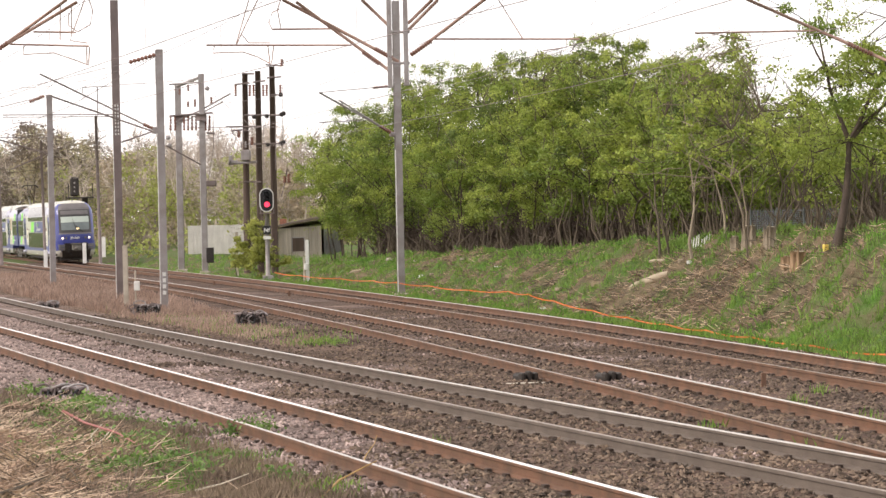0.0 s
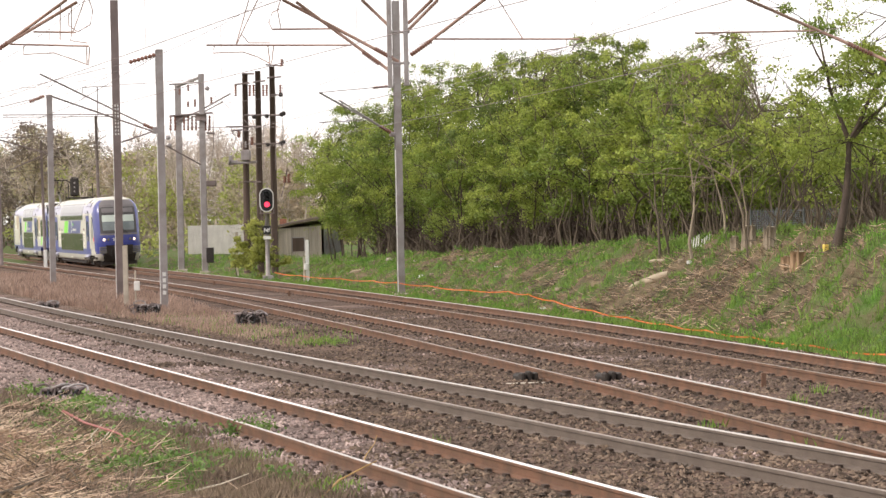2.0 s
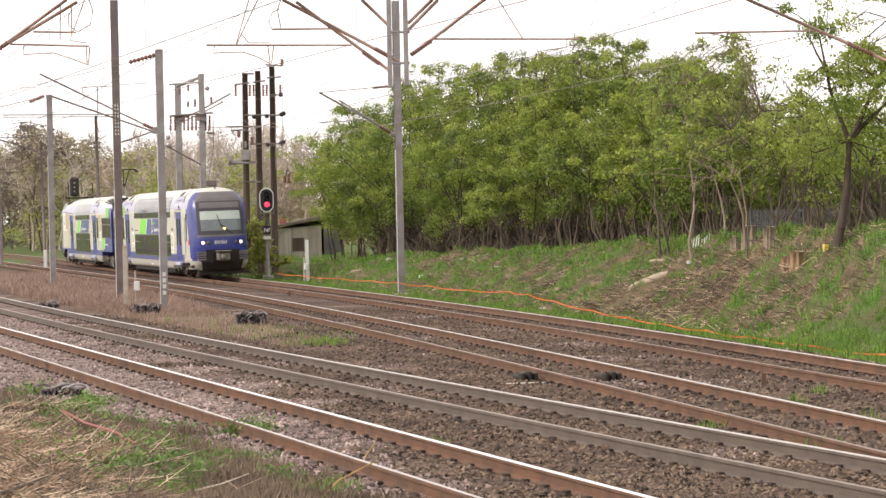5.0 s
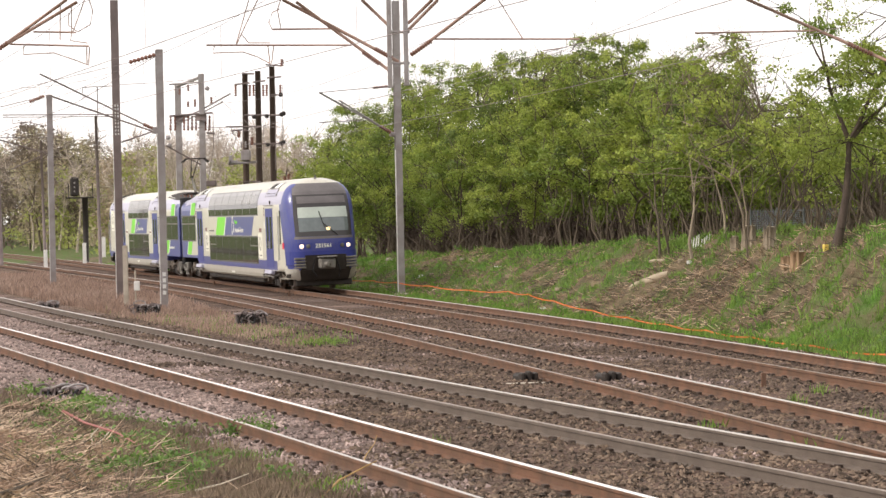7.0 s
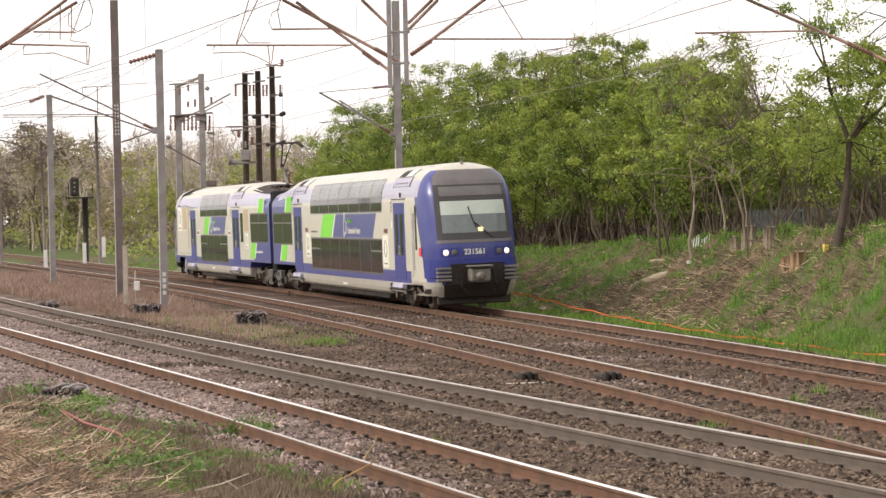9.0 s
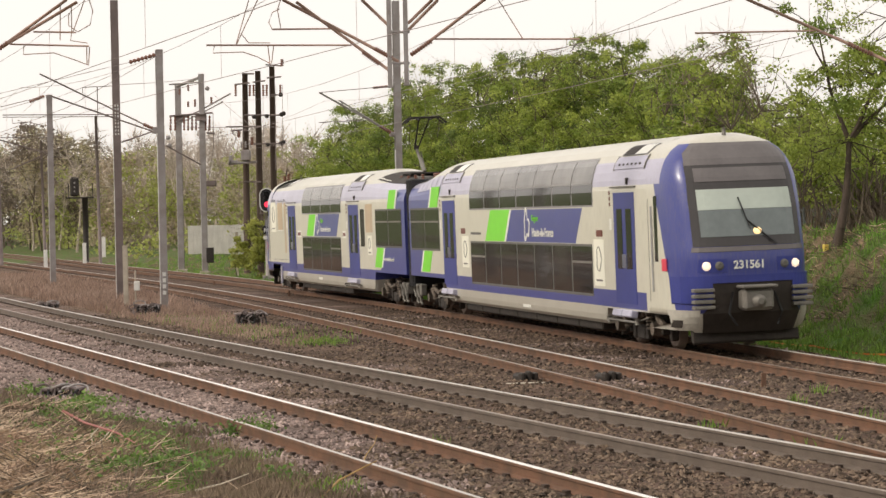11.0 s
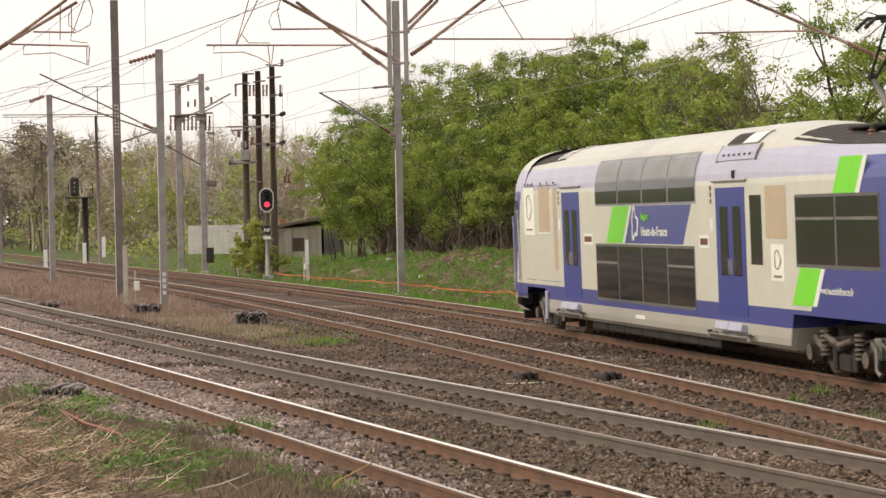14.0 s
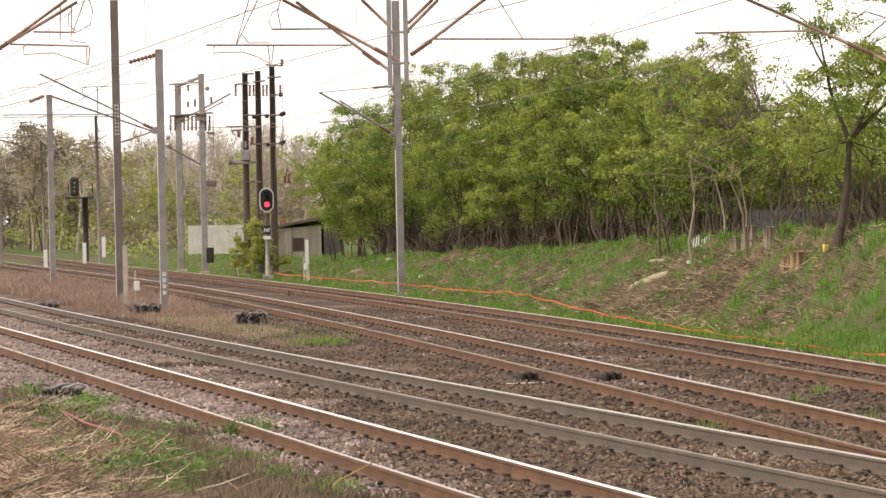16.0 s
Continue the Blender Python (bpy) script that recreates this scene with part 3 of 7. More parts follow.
def window_row(x0, x1, z0, z1, panes, parent, upper=False):
    """A grey rubber band with its panes."""
    if upper:
        curved_pane(x0, x1, z0, z1, M_FRAME, parent, "window_band", 0.006)
    else:
        side_panel("window_band", x0, x1, z0, z1, M_RUBBER, parent, proud=0.006)
    w = (x1 - x0) / panes
    for i in range(panes):
        a0, a1 = x0 + w * i + 0.045, x0 + w * (i + 1) - 0.045
        if upper:
            curved_pane(a0, a1, z0 + 0.04, min(z0 + 0.47, z1 - 0.06), M_GLASS, parent, "lower_light", 0.012)
            # upper half of the pane, paler by a painted sky reflection
            curved_pane(a0, a1, z0 + 0.49, z1 - 0.04, M_UPGLASS, parent, "upper_light", 0.012, "curved roof-edge pane with sky reflection painted grey")
        else:
            pane = side_panel("window_pane", a0, a1, z0 + 0.06, z1 - 0.05, M_GLASS, parent, proud=0.012)
            if i in (0, panes - 1):
                side_panel("opening_bar", a0, a1, z1 - 0.42, z1 - 0.37, M_GREY_METAL, pane, proud=0.02)


def car_door(x0, x1, parent, top=3.20):
    """A two-leaf door with narrow panes, handles, and the folding step below it."""
    d = side_panel("door", x0, x1, 0.90, top, M_DOOR, parent, "blue two-leaf passenger door", proud=0.008)
    mid = (x0 + x1) / 2
    w = (x1 - x0)
    for s in (-1, 1):
        c = mid + s * w * 0.22
        side_panel("door_pane", c - w * 0.13, c + w * 0.13, 1.62, 2.86, M_GLASS, d, proud=0.014)
        side_panel("door_handle", mid + s * 0.07 - 0.016, mid + s * 0.07 + 0.016, 1.64, 1.92, M_SILVER, d, proud=0.045, thick=0.04)
    for k in range(3):
        side_panel("door_lamp", x0 - 0.30, x0 - 0.24, top - 0.28 + 0.12 * k, top - 0.20 + 0.12 * k, M_PLATE, parent, proud=0.012)
    side_panel("grille_plate", x0 - 0.32, x0 - 0.18, 2.42, 2.66, M_VINYL, parent, proud=0.008)
    side_panel("door_gutter", x0 - 0.12, x1 + 0.12, top + 0.10, top + 0.13, M_GREY_METAL, parent, proud=0.04, thick=0.045)
    for s in (-1, 1):
        bm = bmesh.new()
        add_box(bm, (mid + s * w * 0.235, -HALF - 0.05, 0.70), (w * 0.44, 0.16, 0.15), Matrix.Rotation(radians(-14), 3, 'X'), 0.02)
        part("door_step", bm, M_LILAC, parent, "lilac folding step box")
    bm = bmesh.new()
    add_tube(bm, [(mid - w * 0.68, -HALF - 0.10, 0.55), (mid + w * 0.68, -HALF - 0.10, 0.55)], 0.028, 6)
    for s in (-1, 1):
        add_tube(bm, [(mid + s * w * 0.62, -HALF - 0.10, 0.55), (mid + s * w * 0.62, -1.25, 0.62)], 0.025, 6)
        add_tube(bm, [(mid + s * w * 0.68, -HALF - 0.10, 0.50), (mid + s * w * 0.68, -HALF - 0.10, 0.62)], 0.05, 6)
    part("step_rail", bm, M_GREY_METAL, parent, "grey metal step rail")


def make_bogie(x, parent):
    bm = bmesh.new()
    for s in (-1, 1):
        add_box(bm, (0, s * 1.02, 0.60), (3.1, 0.14, 0.20), bevel=0.03)
        for k in (-1, 1):
            add_box(bm, (k * 1.2, s * 1.05, 0.45), (0.34, 0.22, 0.32), bevel=0.04)
            add_tube(bm, [(k * 0.75, s * 1.06, 0.30), (k * 0.75, s * 1.06, 0.85)], 0.10, 10)
            add_box(bm, (k * 0.42, s * 1.12, 0.42), (0.16, 0.10, 0.5), bevel=0.02)
            add_box(bm, (k * 1.66, s * 0.98, 0.40), (0.10, 0.16, 0.42), bevel=0.02)
        add_box(bm, (0, s * 1.08, 0.30), (0.55, 0.16, 0.30), bevel=0.04)
        add_tube(bm, [(-1.3, s * 1.14, 0.72), (-0.2, s * 1.16, 0.5), (1.3, s * 1.14, 0.74)], 0.03, 6)
    add_box(bm, (0, 0, 0.62), (0.7, 2.1, 0.22), bevel=0.03)
    bg = part("bogie", bm, M_UNDER, parent, "oily black bogie frame with springs")
    bg.location = (x, 0, 0)
    for k in (-1.2, 1.2):
        bm = bmesh.new()
        add_tube(bm, [(k, -1.30, 0.43), (k, -1.16, 0.43), (k, -1.12, 0.43)], [0.13, 0.16, 0.16], 14)
        add_box(bm, (k + 0.30, -1.20, 0.58), (0.5, 0.10, 0.12), Matrix.Rotation(radians(22), 3, 'Y'), 0.02)
        part("axle_box", bm, M_DUSTY, bg, "dusty tan axle box")
        bm = bmesh.new()
        for j in range(6):
            add_tube(bm, [(k * 0.62, -1.18, 0.40 + 0.075 * j), (k * 0.62, -1.18, 0.44 + 0.075 * j)], [0.10, 0.085], 10)
        part("coil_spring", bm, M_DUSTY, bg, "dusty coil spring")
    bm = bmesh.new()
    add_tube(bm, [(-0.5, -1.26, 0.72), (0.1, -1.27, 0.60), (0.6, -1.26, 0.70)], 0.055, 8)
    part("damper", bm, M_DUSTY, bg, "dusty damper")
    sets = []
    for k in (-1.2, 1.2):
        bm = bmesh.new()
        add_tube(bm, [(0, -0.9, 0), (0, 0.9, 0)], 0.08, 10)
        for s in (-1, 1):
            add_tube(bm, [(0, s * 0.68, 0), (0, s * 0.70, 0), (0, s * 0.715, 0), (0, s * 0.82, 0), (0, s * 0.825, 0)], [0.45, 0.45, 0.42, 0.415, 0.36], 28)
            for j in range(6):
                a = j * math.tau / 6
                add_box(bm, (math.cos(a) * 0.22, s * 0.83, math.sin(a) * 0.22), (0.05, 0.02, 0.05))
        w = part("wheelset", bm, M_WHEEL, bg, "worn brown steel wheels and axle")
        w.location = (k, 0, 0.43)
        sets.append((w, k))
    return sets


def roof_patch(name, x0, x1, u0, u1, drop, mat, parent, label, off=0.012):
    """A plate that follows the roof's curve, u0 to u1 across; drop as in body_mesh."""
    bm = bmesh.new()
    us = np.linspace(u0, u1, 9)
    zs = [np.interp(abs(u), [q[0] for q in PROFILE[:5:-1]], [q[1] for q in PROFILE[:5:-1]]) for u in us]
    rows = []
    for x in np.linspace(x0, x1, 7):
        k = float(np.interp(x, [q[0] for q in drop], [q[1] for q in drop]))
        rows.append([bm.verts.new((x, u * 1.004, 3.25 + (z - 3.25) * k + off)) for u, z in zip(us, zs)])
    for r0, r1 in zip(rows, rows[1:]):
        for k in range(8):
            bm.faces.new((r0[k], r1[k], r1[k + 1], r0[k + 1]))
    bmesh.ops.recalc_face_normals(bm, faces=bm.faces)
    bmesh.ops.solidify(bm, geom=bm.faces[:], thickness=0.01)
    return part(name, bm, mat, parent, label)


def roof_fittings(x0, x1, z, parent, drop):
    lo, hi = min(x0, x1), max(x0, x1)
    roof_patch("roof_recess", lo, hi, -1.06, 0.9, drop, M_UNDER, parent, "black recessed roof edge")
    bm = bmesh.new()
    add_box(bm, ((x0 + x1) / 2, 0, z), (abs(x1 - x0), 1.0, 0.05), bevel=0.02)
    well = part("roof_well", bm, M_UNDER, parent, "black roof equipment well")
    for i in range(5):
        x = lo + (hi - lo) * (i + 0.5) / 5
        bm = bmesh.new()
        add_box(bm, (x, (-0.3, 0.4, -0.2, 0.5, 0)[i], z + 0.09), (abs(x1 - x0) * 0.14, 0.42, 0.14), bevel=0.03)
        part("roof_box", bm, M_GREY_METAL, well, "grey roof equipment box")
        bm = bmesh.new()
        add_insulator(bm, (x, -0.62, z + 0.02), (x, -0.62, z + 0.20), 0.06, 3)
        part("roof_insulator", bm, M_INSUL, well, "brown roof insulator")


def vent_panel(x0, x1, parent):
    """A louvre strip on the eaves, with a dark and a pale roof hatch over it."""
    w = x1 - x0
    p = curved_pane(x0 - 0.12 * w, x1 + 0.12 * w, 3.68, 3.93, M_LILAC, parent, "louvre_panel", 0.022, "lilac louvre strip on the eaves")
    for i in range(6):
        x = x0 + w * (i + 0.5) / 6
        curved_pane(x - w / 30, x + w / 30, 3.75, 3.79, M_UNDER, p, "slot", 0.028)
    for a, b in ((x0 - 0.13 * w, x0 - 0.10 * w), (x1 + 0.10 * w, x1 + 0.13 * w)):
        curved_pane(a, b, 3.66, 3.95, M_GREY_METAL, p, "panel_joint", 0.024)
    f = curved_pane(x0, x1, 3.955, 4.17, M_FRAME, parent, "roof_hatch", 0.020, "grey roof hatch frame")
    curved_pane(x0 + 0.05, x0 + 0.47 * w, 3.97, 4.155, M_UNDER, f, "dark_opening", 0.028, "dark open hatch")
    curved_pane(x0 + 0.53 * w, x1 - 0.05, 3.97, 4.155, M_VINYL, f, "hatch_lid", 0.028, "pale hatch lid")
    side_panel("eaves_fitting", x0 + 0.48 * w, x0 + 0.53 * w, 3.36, 3.50, M_UNDER, parent, proud=0.02, thick=0.06)


def region_mark(x, z, size, parent):
    """A white outline badge beside the region's name."""
    bm = bmesh.new()
    prev = None
    for i in range(33):
        a = i * math.tau / 32
        r = 0.5 + 0.10 * math.cos(3 * a + 0.6) + 0.07 * math.sin(5 * a)
        cur = [bm.verts.new((x + math.cos(a) * r * size * k * 0.80 - 0.1, -HALF - yy, z + math.sin(a) * r * size * k * 1.12)) for k, yy in ((1.0, 0.010), (0.72, 0.010), (0.72, 0.004), (1.0, 0.004))]
        if prev:
            for q in range(4):
                bm.faces.new((prev[q], cur[q], cur[(q + 1) % 4], prev[(q + 1) % 4]))
        prev = cur
    bmesh.ops.recalc_face_normals(bm, faces=bm.faces)
    part("badge", bm, M_VINYL, parent, "white outline badge")
    lettering("Hauts-de-France", x + size * 0.62, z - size * 0.42, size * 0.46, M_VINYL, parent, "white region name", name="region_name", bold=0.02)
    lettering("Région", x + size * 0.62, z + size * 0.16, size * 0.34, M_LIME, parent, "small green word", name="region_word")


def poster(x0, x1, z0, z1, parent):
    p = side_panel("poster", x0, x1, z0, z1, M_POSTER, parent, "cream poster with a thin outline", proud=0.008)
    bm = bmesh.new()
    cx, cz, h = (x0 + x1) / 2, z0 + (z1 - z0) * 0.58, (z1 - z0)
    pts = [(cx + math.cos(a) * (0.22 + 0.05 * math.cos(3 * a)) * (x1 - x0), -HALF - 0.010, cz + math.sin(a) * 0.26 * h) for a in [i * math.tau / 16 for i in range(17)]]
    add_tube(bm, pts, 0.012, 5)
    add_box(bm, (cx, -HALF - 0.010, z0 + h * 0.12), ((x1 - x0) * 0.6, 0.006, 0.04))
    part("poster_print", bm, M_GREY_METAL, p, "grey outline print")


def green_slash(x0, x1, z0, z1, lean, parent, white):
    """A lime slash with a white edge; white: +1 when the edge is on the +x side."""
    g = side_panel("green_slash", x0, x1, z0, z1, M_LIME, parent, "slanted lime green stripe", lean=lean, proud=0.007)
    w = 0.17
    if white > 0:
        side_panel("white_edge", x1, x1 + w, z0, z1, M_VINYL, g, lean=lean, proud=0.007)
    else:
        side_panel("white_edge", x0 - w, x0, z0, z1, M_VINYL, g, lean=lean, proud=0.007)


def cab_end(car, sgn, x_nose, lit):
    """Windscreen, brow, lamps, coupler and plough of a driving end."""
    mask = nose_patch("cab_mask", sgn, x_nose, [(2.08, -1.10, 1.10), (3.0, -1.10, 1.10), (3.72, -1.06, 1.06)], 0.012, M_MASK, car, "dark grey windscreen surround", 20, 12)
    nose_patch("brow_panel", sgn, x_nose, [(3.66, -1.06, 1.06), (3.9, -1.02, 1.02), (4.10, -0.80, 0.80)], 0.016, M_MASK_TOP, car, "dusty mauve-grey brow panel", 20, 8)
    nose_patch("destination_window", sgn, x_nose, [(3.33, -0.94, 0.94), (3.60, -0.93, 0.93)], 0.020, M_MASK_TOP, mask, "grey destination window", 14, 4)
    nose_patch("windscreen", sgn, x_nose, [(2.26, -0.95, 0.95), (2.78, -0.955, 0.955)], 0.020, M_SCREEN, mask, "windscreen glass", 14, 5)
    nose_patch("sun_blind", sgn, x_nose, [(2.785, -0.955, 0.955), (3.18, -0.945, 0.945)], 0.020, M_BLIND, mask, "pale green half-drawn blind", 14, 5)
    # wiper
    bm = bmesh.new()
    q = lambda u, z, o=0.06: (x_nose - sgn * (nose_s(u, z) - o), u, z)
    add_tube(bm, [q(0.52, 2.10), q(0.30, 2.28), q(-0.05, 2.58)], 0.018, 6)
    add_tube(bm, [q(-0.16, 3.02), q(-0.08, 2.72), q(0.02, 2.40)], 0.014, 6)
    part("wiper", bm, M_BLACK, mask, "black windscreen wiper")
    nose_patch("grey_sill", sgn, x_nose, [(1.98, -1.14, 1.14), (2.07, -1.12, 1.12)], 0.008, M_MASK_TOP, car, "grey strip under the windscreen", 20, 3)
    for s in (-1, 1):
        frame_ = nose_patch("lamp_housing", sgn, x_nose, [(1.58, s * 1.03 - 0.02 if s < 0 else 0.52, -0.52 if s < 0 else 1.05), (1.84, s * 1.03 if s < 0 else 0.5, -0.5 if s < 0 else 1.03)],
                            0.008, M_NAVY, car, "dark blue lamp housing", 8, 3)
        for u, m, nm in ((s * 0.90, M_LAMP if lit else M_RUBBER, "headlight"), (s * 0.66, M_RUBBER, "tail_light")):
            bm = bmesh.new()
            x = x_nose - sgn * nose_s(u, 1.71)
            add_tube(bm, [(x + sgn * 0.0, u, 1.71), (x + sgn * 0.035, u, 1.71), (x + sgn * 0.04, u, 1.71)], [0.088, 0.08, 0.045], 18)
            part(nm, bm, m, frame_, "round lit headlight" if (nm == "headlight" and lit) else "round dark lamp")
    if lit:
        bm = bmesh.new()
        c = Vector(q(0.16, 2.36, 0.03))
        bmesh.ops.create_uvsphere(bm, u_segments=14, v_segments=8, radius=0.085, matrix=Matrix.Translation(c) @ Matrix.Diagonal((0.5, 1, 0.8, 1)))
        part("top_lamp", bm, M_LAMP_TOP, mask, "warm lit lamp behind the windscreen", smooth=True)
    # lower front
    nose_patch("bumper_beam", sgn, x_nose, [(0.98, -1.36, -0.80), (1.50, -1.37, -0.80)], 0.05, M_NAVY, car, "deep blue bumper corner", 8, 4, 0.1)
    nose_patch("bumper_beam", sgn, x_nose, [(0.98, 0.80, 1.36), (1.50, 0.80, 1.37)], 0.05, M_NAVY, car, "deep blue bumper corner", 8, 4, 0.1)
    nose_patch("bumper_band", sgn, x_nose, [(1.36, -0.80, 0.80), (1.50, -0.80, 0.80)], 0.05, M_NAVY, car, "deep blue bumper band", 10, 3, 0.1)
    nose_patch("coupler_recess", sgn, x_nose, [(0.40, -0.92, 0.92), (0.93, -1.0, 1.0), (0.96, -0.80, 0.80), (1.36, -0.80, 0.80)], 0.03, M_UNDER, car, "dark recess round the coupler", 12, 6)
    for s in (-1, 1):
        bm = bmesh.new()
        for i in range(4):
            add_box(bm, (x_nose + sgn * 0.10 - sgn * nose_s(s * 1.0, 1.1), s * 1.0, 0.92 + i * 0.11), (0.20, 0.42, 0.07), bevel=0.012)
        part("anticlimber", bm, M_GREY_METAL, car, "grey ribbed buffer block")
    bm = bmesh.new()
    x = x_nose + sgn * 0.10
    add_box(bm, (x, 0, 1.05), (0.45, 0.62, 0.42), bevel=0.06)
    add_tube(bm, [(x, -0.02, 1.02), (x + sgn * 0.34, -0.02, 1.02), (x + sgn * 0.36, -0.02, 1.02)], [0.15, 0.12, 0.06], 12)
    add_box(bm, (x + sgn * 0.12, 0, 1.30), (0.4, 0.72, 0.06), bevel=0.02)
    cp = part("coupler", bm, M_GREY_METAL, car, "grey automatic coupler head")
    for y0, y1 in ((-0.45, -0.35), (0.38, 0.48)):
        bm = bmesh.new()
        add_tube(bm, [(x, y0, 1.2), (x + sgn * 0.12, y0 * 1.3, 0.8), (x - sgn * 0.1, y1, 0.55)], 0.025, 6)
        part("hose", bm, M_BLACK, cp, "black brake hose")
    for s in (-1, 1):
        u0, u1 = (-1.385, -1.02) if s < 0 else (1.02, 1.385)
        sk = nose_patch("corner_skirt", sgn, x_nose, [(0.46, u0 * 0.97 if s < 0 else u0, u1 if s < 0 else u1 * 0.97), (0.86, u0, u1)], 0.014, M_SKIRT, car, "grey corner skirt", 8, 4)
        nose_patch("step_hole", sgn, x_nose, [(0.52, s * 1.30 - 0.05, s * 1.30 + 0.05), (0.66, s * 1.30 - 0.05, s * 1.30 + 0.05)], 0.022, M_UNDER, sk, "dark step recess", 4, 3)
    bm = bmesh.new()
    add_box(bm, (x_nose - sgn * 0.55, 0, 0.36), (0.10, 2.2, 0.34), Matrix.Rotation(radians(-12 * sgn), 3, 'Y'), 0.03)
    for s in (-1, 1):
        add_box(bm, (x_nose - sgn * 0.55, s * 0.8, 0.62), (0.16, 0.14, 0.35), bevel=0.02)
    part("plough", bm, M_UNDER, car, "black rail guard")
    bm = bmesh.new()
    add_tube(bm, [(x_nose - sgn * 1.35, 0, 4.25), (x_nose - sgn * 1.35, 0, 4.42)], [0.05, 0.03], 8)
    part("aerial", bm, M_GREY_METAL, car, "small roof aerial")


def lower_gear(x0, x1, car):
    n = 7
    for i in range(n):
        bm = bmesh.new()
        x = x0 + (x1 - x0) * (i + 0.5) / n
        add_box(bm, (x, 0, 0.36), (abs(x1 - x0) / n * 0.985, 2.42, 0.26), bevel=0.03)
        part("underframe_box", bm, M_UNDER, car, "black underframe box")


CAR2 = 25.70                      # where the second car begins behind the nose
CAR_END = 50.2


def make_cars():
    # first car: x = -(distance behind the nose)
    blues = [(-0.42, 9, -0.376, 0.80, 3.34), (-1.35, 9, 0, 3.0, 4.10), (-25.3, -2.35, 0, 0.80, 1.16),
             (-15.40, -9.10, 0.80, 2.12, 2.90), (-99, -24.67, 0.72, 0.80, 1.80), (-99, -24.72, 0.72, 1.80, 3.60)]
    car1 = empty("railcar", pose(0, 0, 0), "blue and beige double-deck railcar with lit headlamps", "railcar", "coupled railcars")
    paint = paint_material(blues)
    nose_mesh(1, 0.0, paint, car1)
    DROP1 = [(-25.3, 0.60), (-24.2, 0.64), (-21.6, 1.0), (0, 1.0)]
    body_mesh(-NOSE, -25.2, DROP1, paint, car1, [(-25.3, -20.75), (-5.1, 0.0)], True)
    cab_end(car1, 1, 0.0, True)
    lettering("231561", 0.060, 1.65, 0.215, M_VINYL, car1, "white fleet number", y=-0.40, turn=(90, 0, 90), name="fleet_number", bold=0.03)
    side_panel("cab_side_window", -1.72, -1.52, 1.80, 3.10, M_GLASS, car1, "tall narrow cab side window", proud=0.002)
    side_panel("cab_door_line", -2.10, -2.08, 1.0, 3.05, M_RUBBER, car1, proud=0.004)
    side_panel("cab_door_rail", -1.84, -1.81, 1.2, 2.9, M_SILVER, car1, "cab door handrail", proud=0.04, thick=0.03)
    side_panel("red_sticker", -1.32, -1.02, 1.62, 1.86, M_RED, car1, "small red sticker", proud=0.0)
    car_door(-4.42, -2.98, car1)
    poster(-5.98, -5.22, 1.22, 2.22, car1)
    side_panel("display", -5.75, -5.3, 2.28, 2.42, M_PLATE, car1, "small brown side display", proud=0.012)
    window_row(-17.45, -5.95, 2.92, 3.96, 7, car1, upper=True)
    window_row(-17.45, -6.1, 0.98, 2.11, 7, car1)
    green_slash(-17.50, -15.52, 2.125, 2.905, 0.80, car1, 1)
    region_mark(-11.5, 2.52, 0.62, car1)
    side_panel("side_text", -17.4, -16.3, 2.28, 2.34, M_RUBBER, car1, "small grey lettering line", proud=0.007)
    poster(-18.45, -17.68, 1.40, 2.24, car1)
    side_panel("display", -18.5, -18.05, 2.3, 2.44, M_PLATE, car1, "small brown side display", proud=0.012)
    car_door(-20.72, -19.18, car1)
    window_row(-25.0, -21.15, 1.80, 3.02, 2, car1)
    green_slash(-24.55, -23.55, 3.03, 3.60, 0.72, car1, -1)
    green_slash(-24.5, -23.45, 1.19, 1.79, 0.72, car1, -1)
    vent_panel(-4.3, -2.6, car1)
    vent_panel(-20.6, -18.9, car1)
    for i in range(5):
        x = -21.3 - 0.62 * i
        roof_patch("eaves_plate", x - 0.28, x + 0.28, -1.36, -1.22, DROP1, M_LILAC, car1, "lilac eaves cover plate", 0.02)
    roof_fittings(-25.05, -24.0, 3.84, car1, DROP1)
    lower_gear(-19.0, -6.2, car1)
    side_panel("data_text", -12.2, -11.5, 0.55, 0.62, M_VINYL, car1, "small white data lines", proud=0.006)
    wheels = make_bogie(-3.6, car1) + make_bogie(-22.2, car1)
    # gangway between the cars
    for i in range(6):
        bm = bmesh.new()
        add_box(bm, (-25.24 - 0.085 * i, 0, 2.28), (0.075, 2.72 if i % 2 else 2.64, 3.2), bevel=0.03)
        part("bellows_fold", bm, M_BLACK, car1, "black rubber gangway fold")
    # second car: x = -(distance behind its front end)
    L = CAR_END - CAR2
    car2 = empty("railcar", pose(0, 0, 0), "blue and beige double-deck railcar with brown panels", "railcar", "coupled railcars")
    q = CAR2
    at = lambda s: (q - s) * 1.045
    spans = [(-L - 1, -L + 0.62, 0.376, 0.80, 3.34), (-L - 1, -L + 1.2, 0, 3.0, 4.10), (-L, 0.3, 0, 0.80, 1.12),
             (at(40.62), at(36.9), 0.75, 2.15, 2.92), (-1.2, 0.4, 0.0, 0.80, 3.60), (at(29.75), 0.2, 0.66, 0.80, 1.83), (at(29.05), 0.2, 0.66, 1.83, 3.60)]
    paint2 = paint_material(spans)
    nose_mesh(-1, -L, paint2, car2)
    DROP2 = [(-L, 0.82), (-L + NOSE, 0.9), (-L + 5.0, 1.0), (-6.2, 1.0), (-3.0, 0.70), (0, 0.60)]
    body_mesh(-0.12, -L + NOSE, DROP2, paint2, car2, [(-4.3, 0.2), (-L, -L + 3.9)])
    cab_end(car2, -1, -L, False)
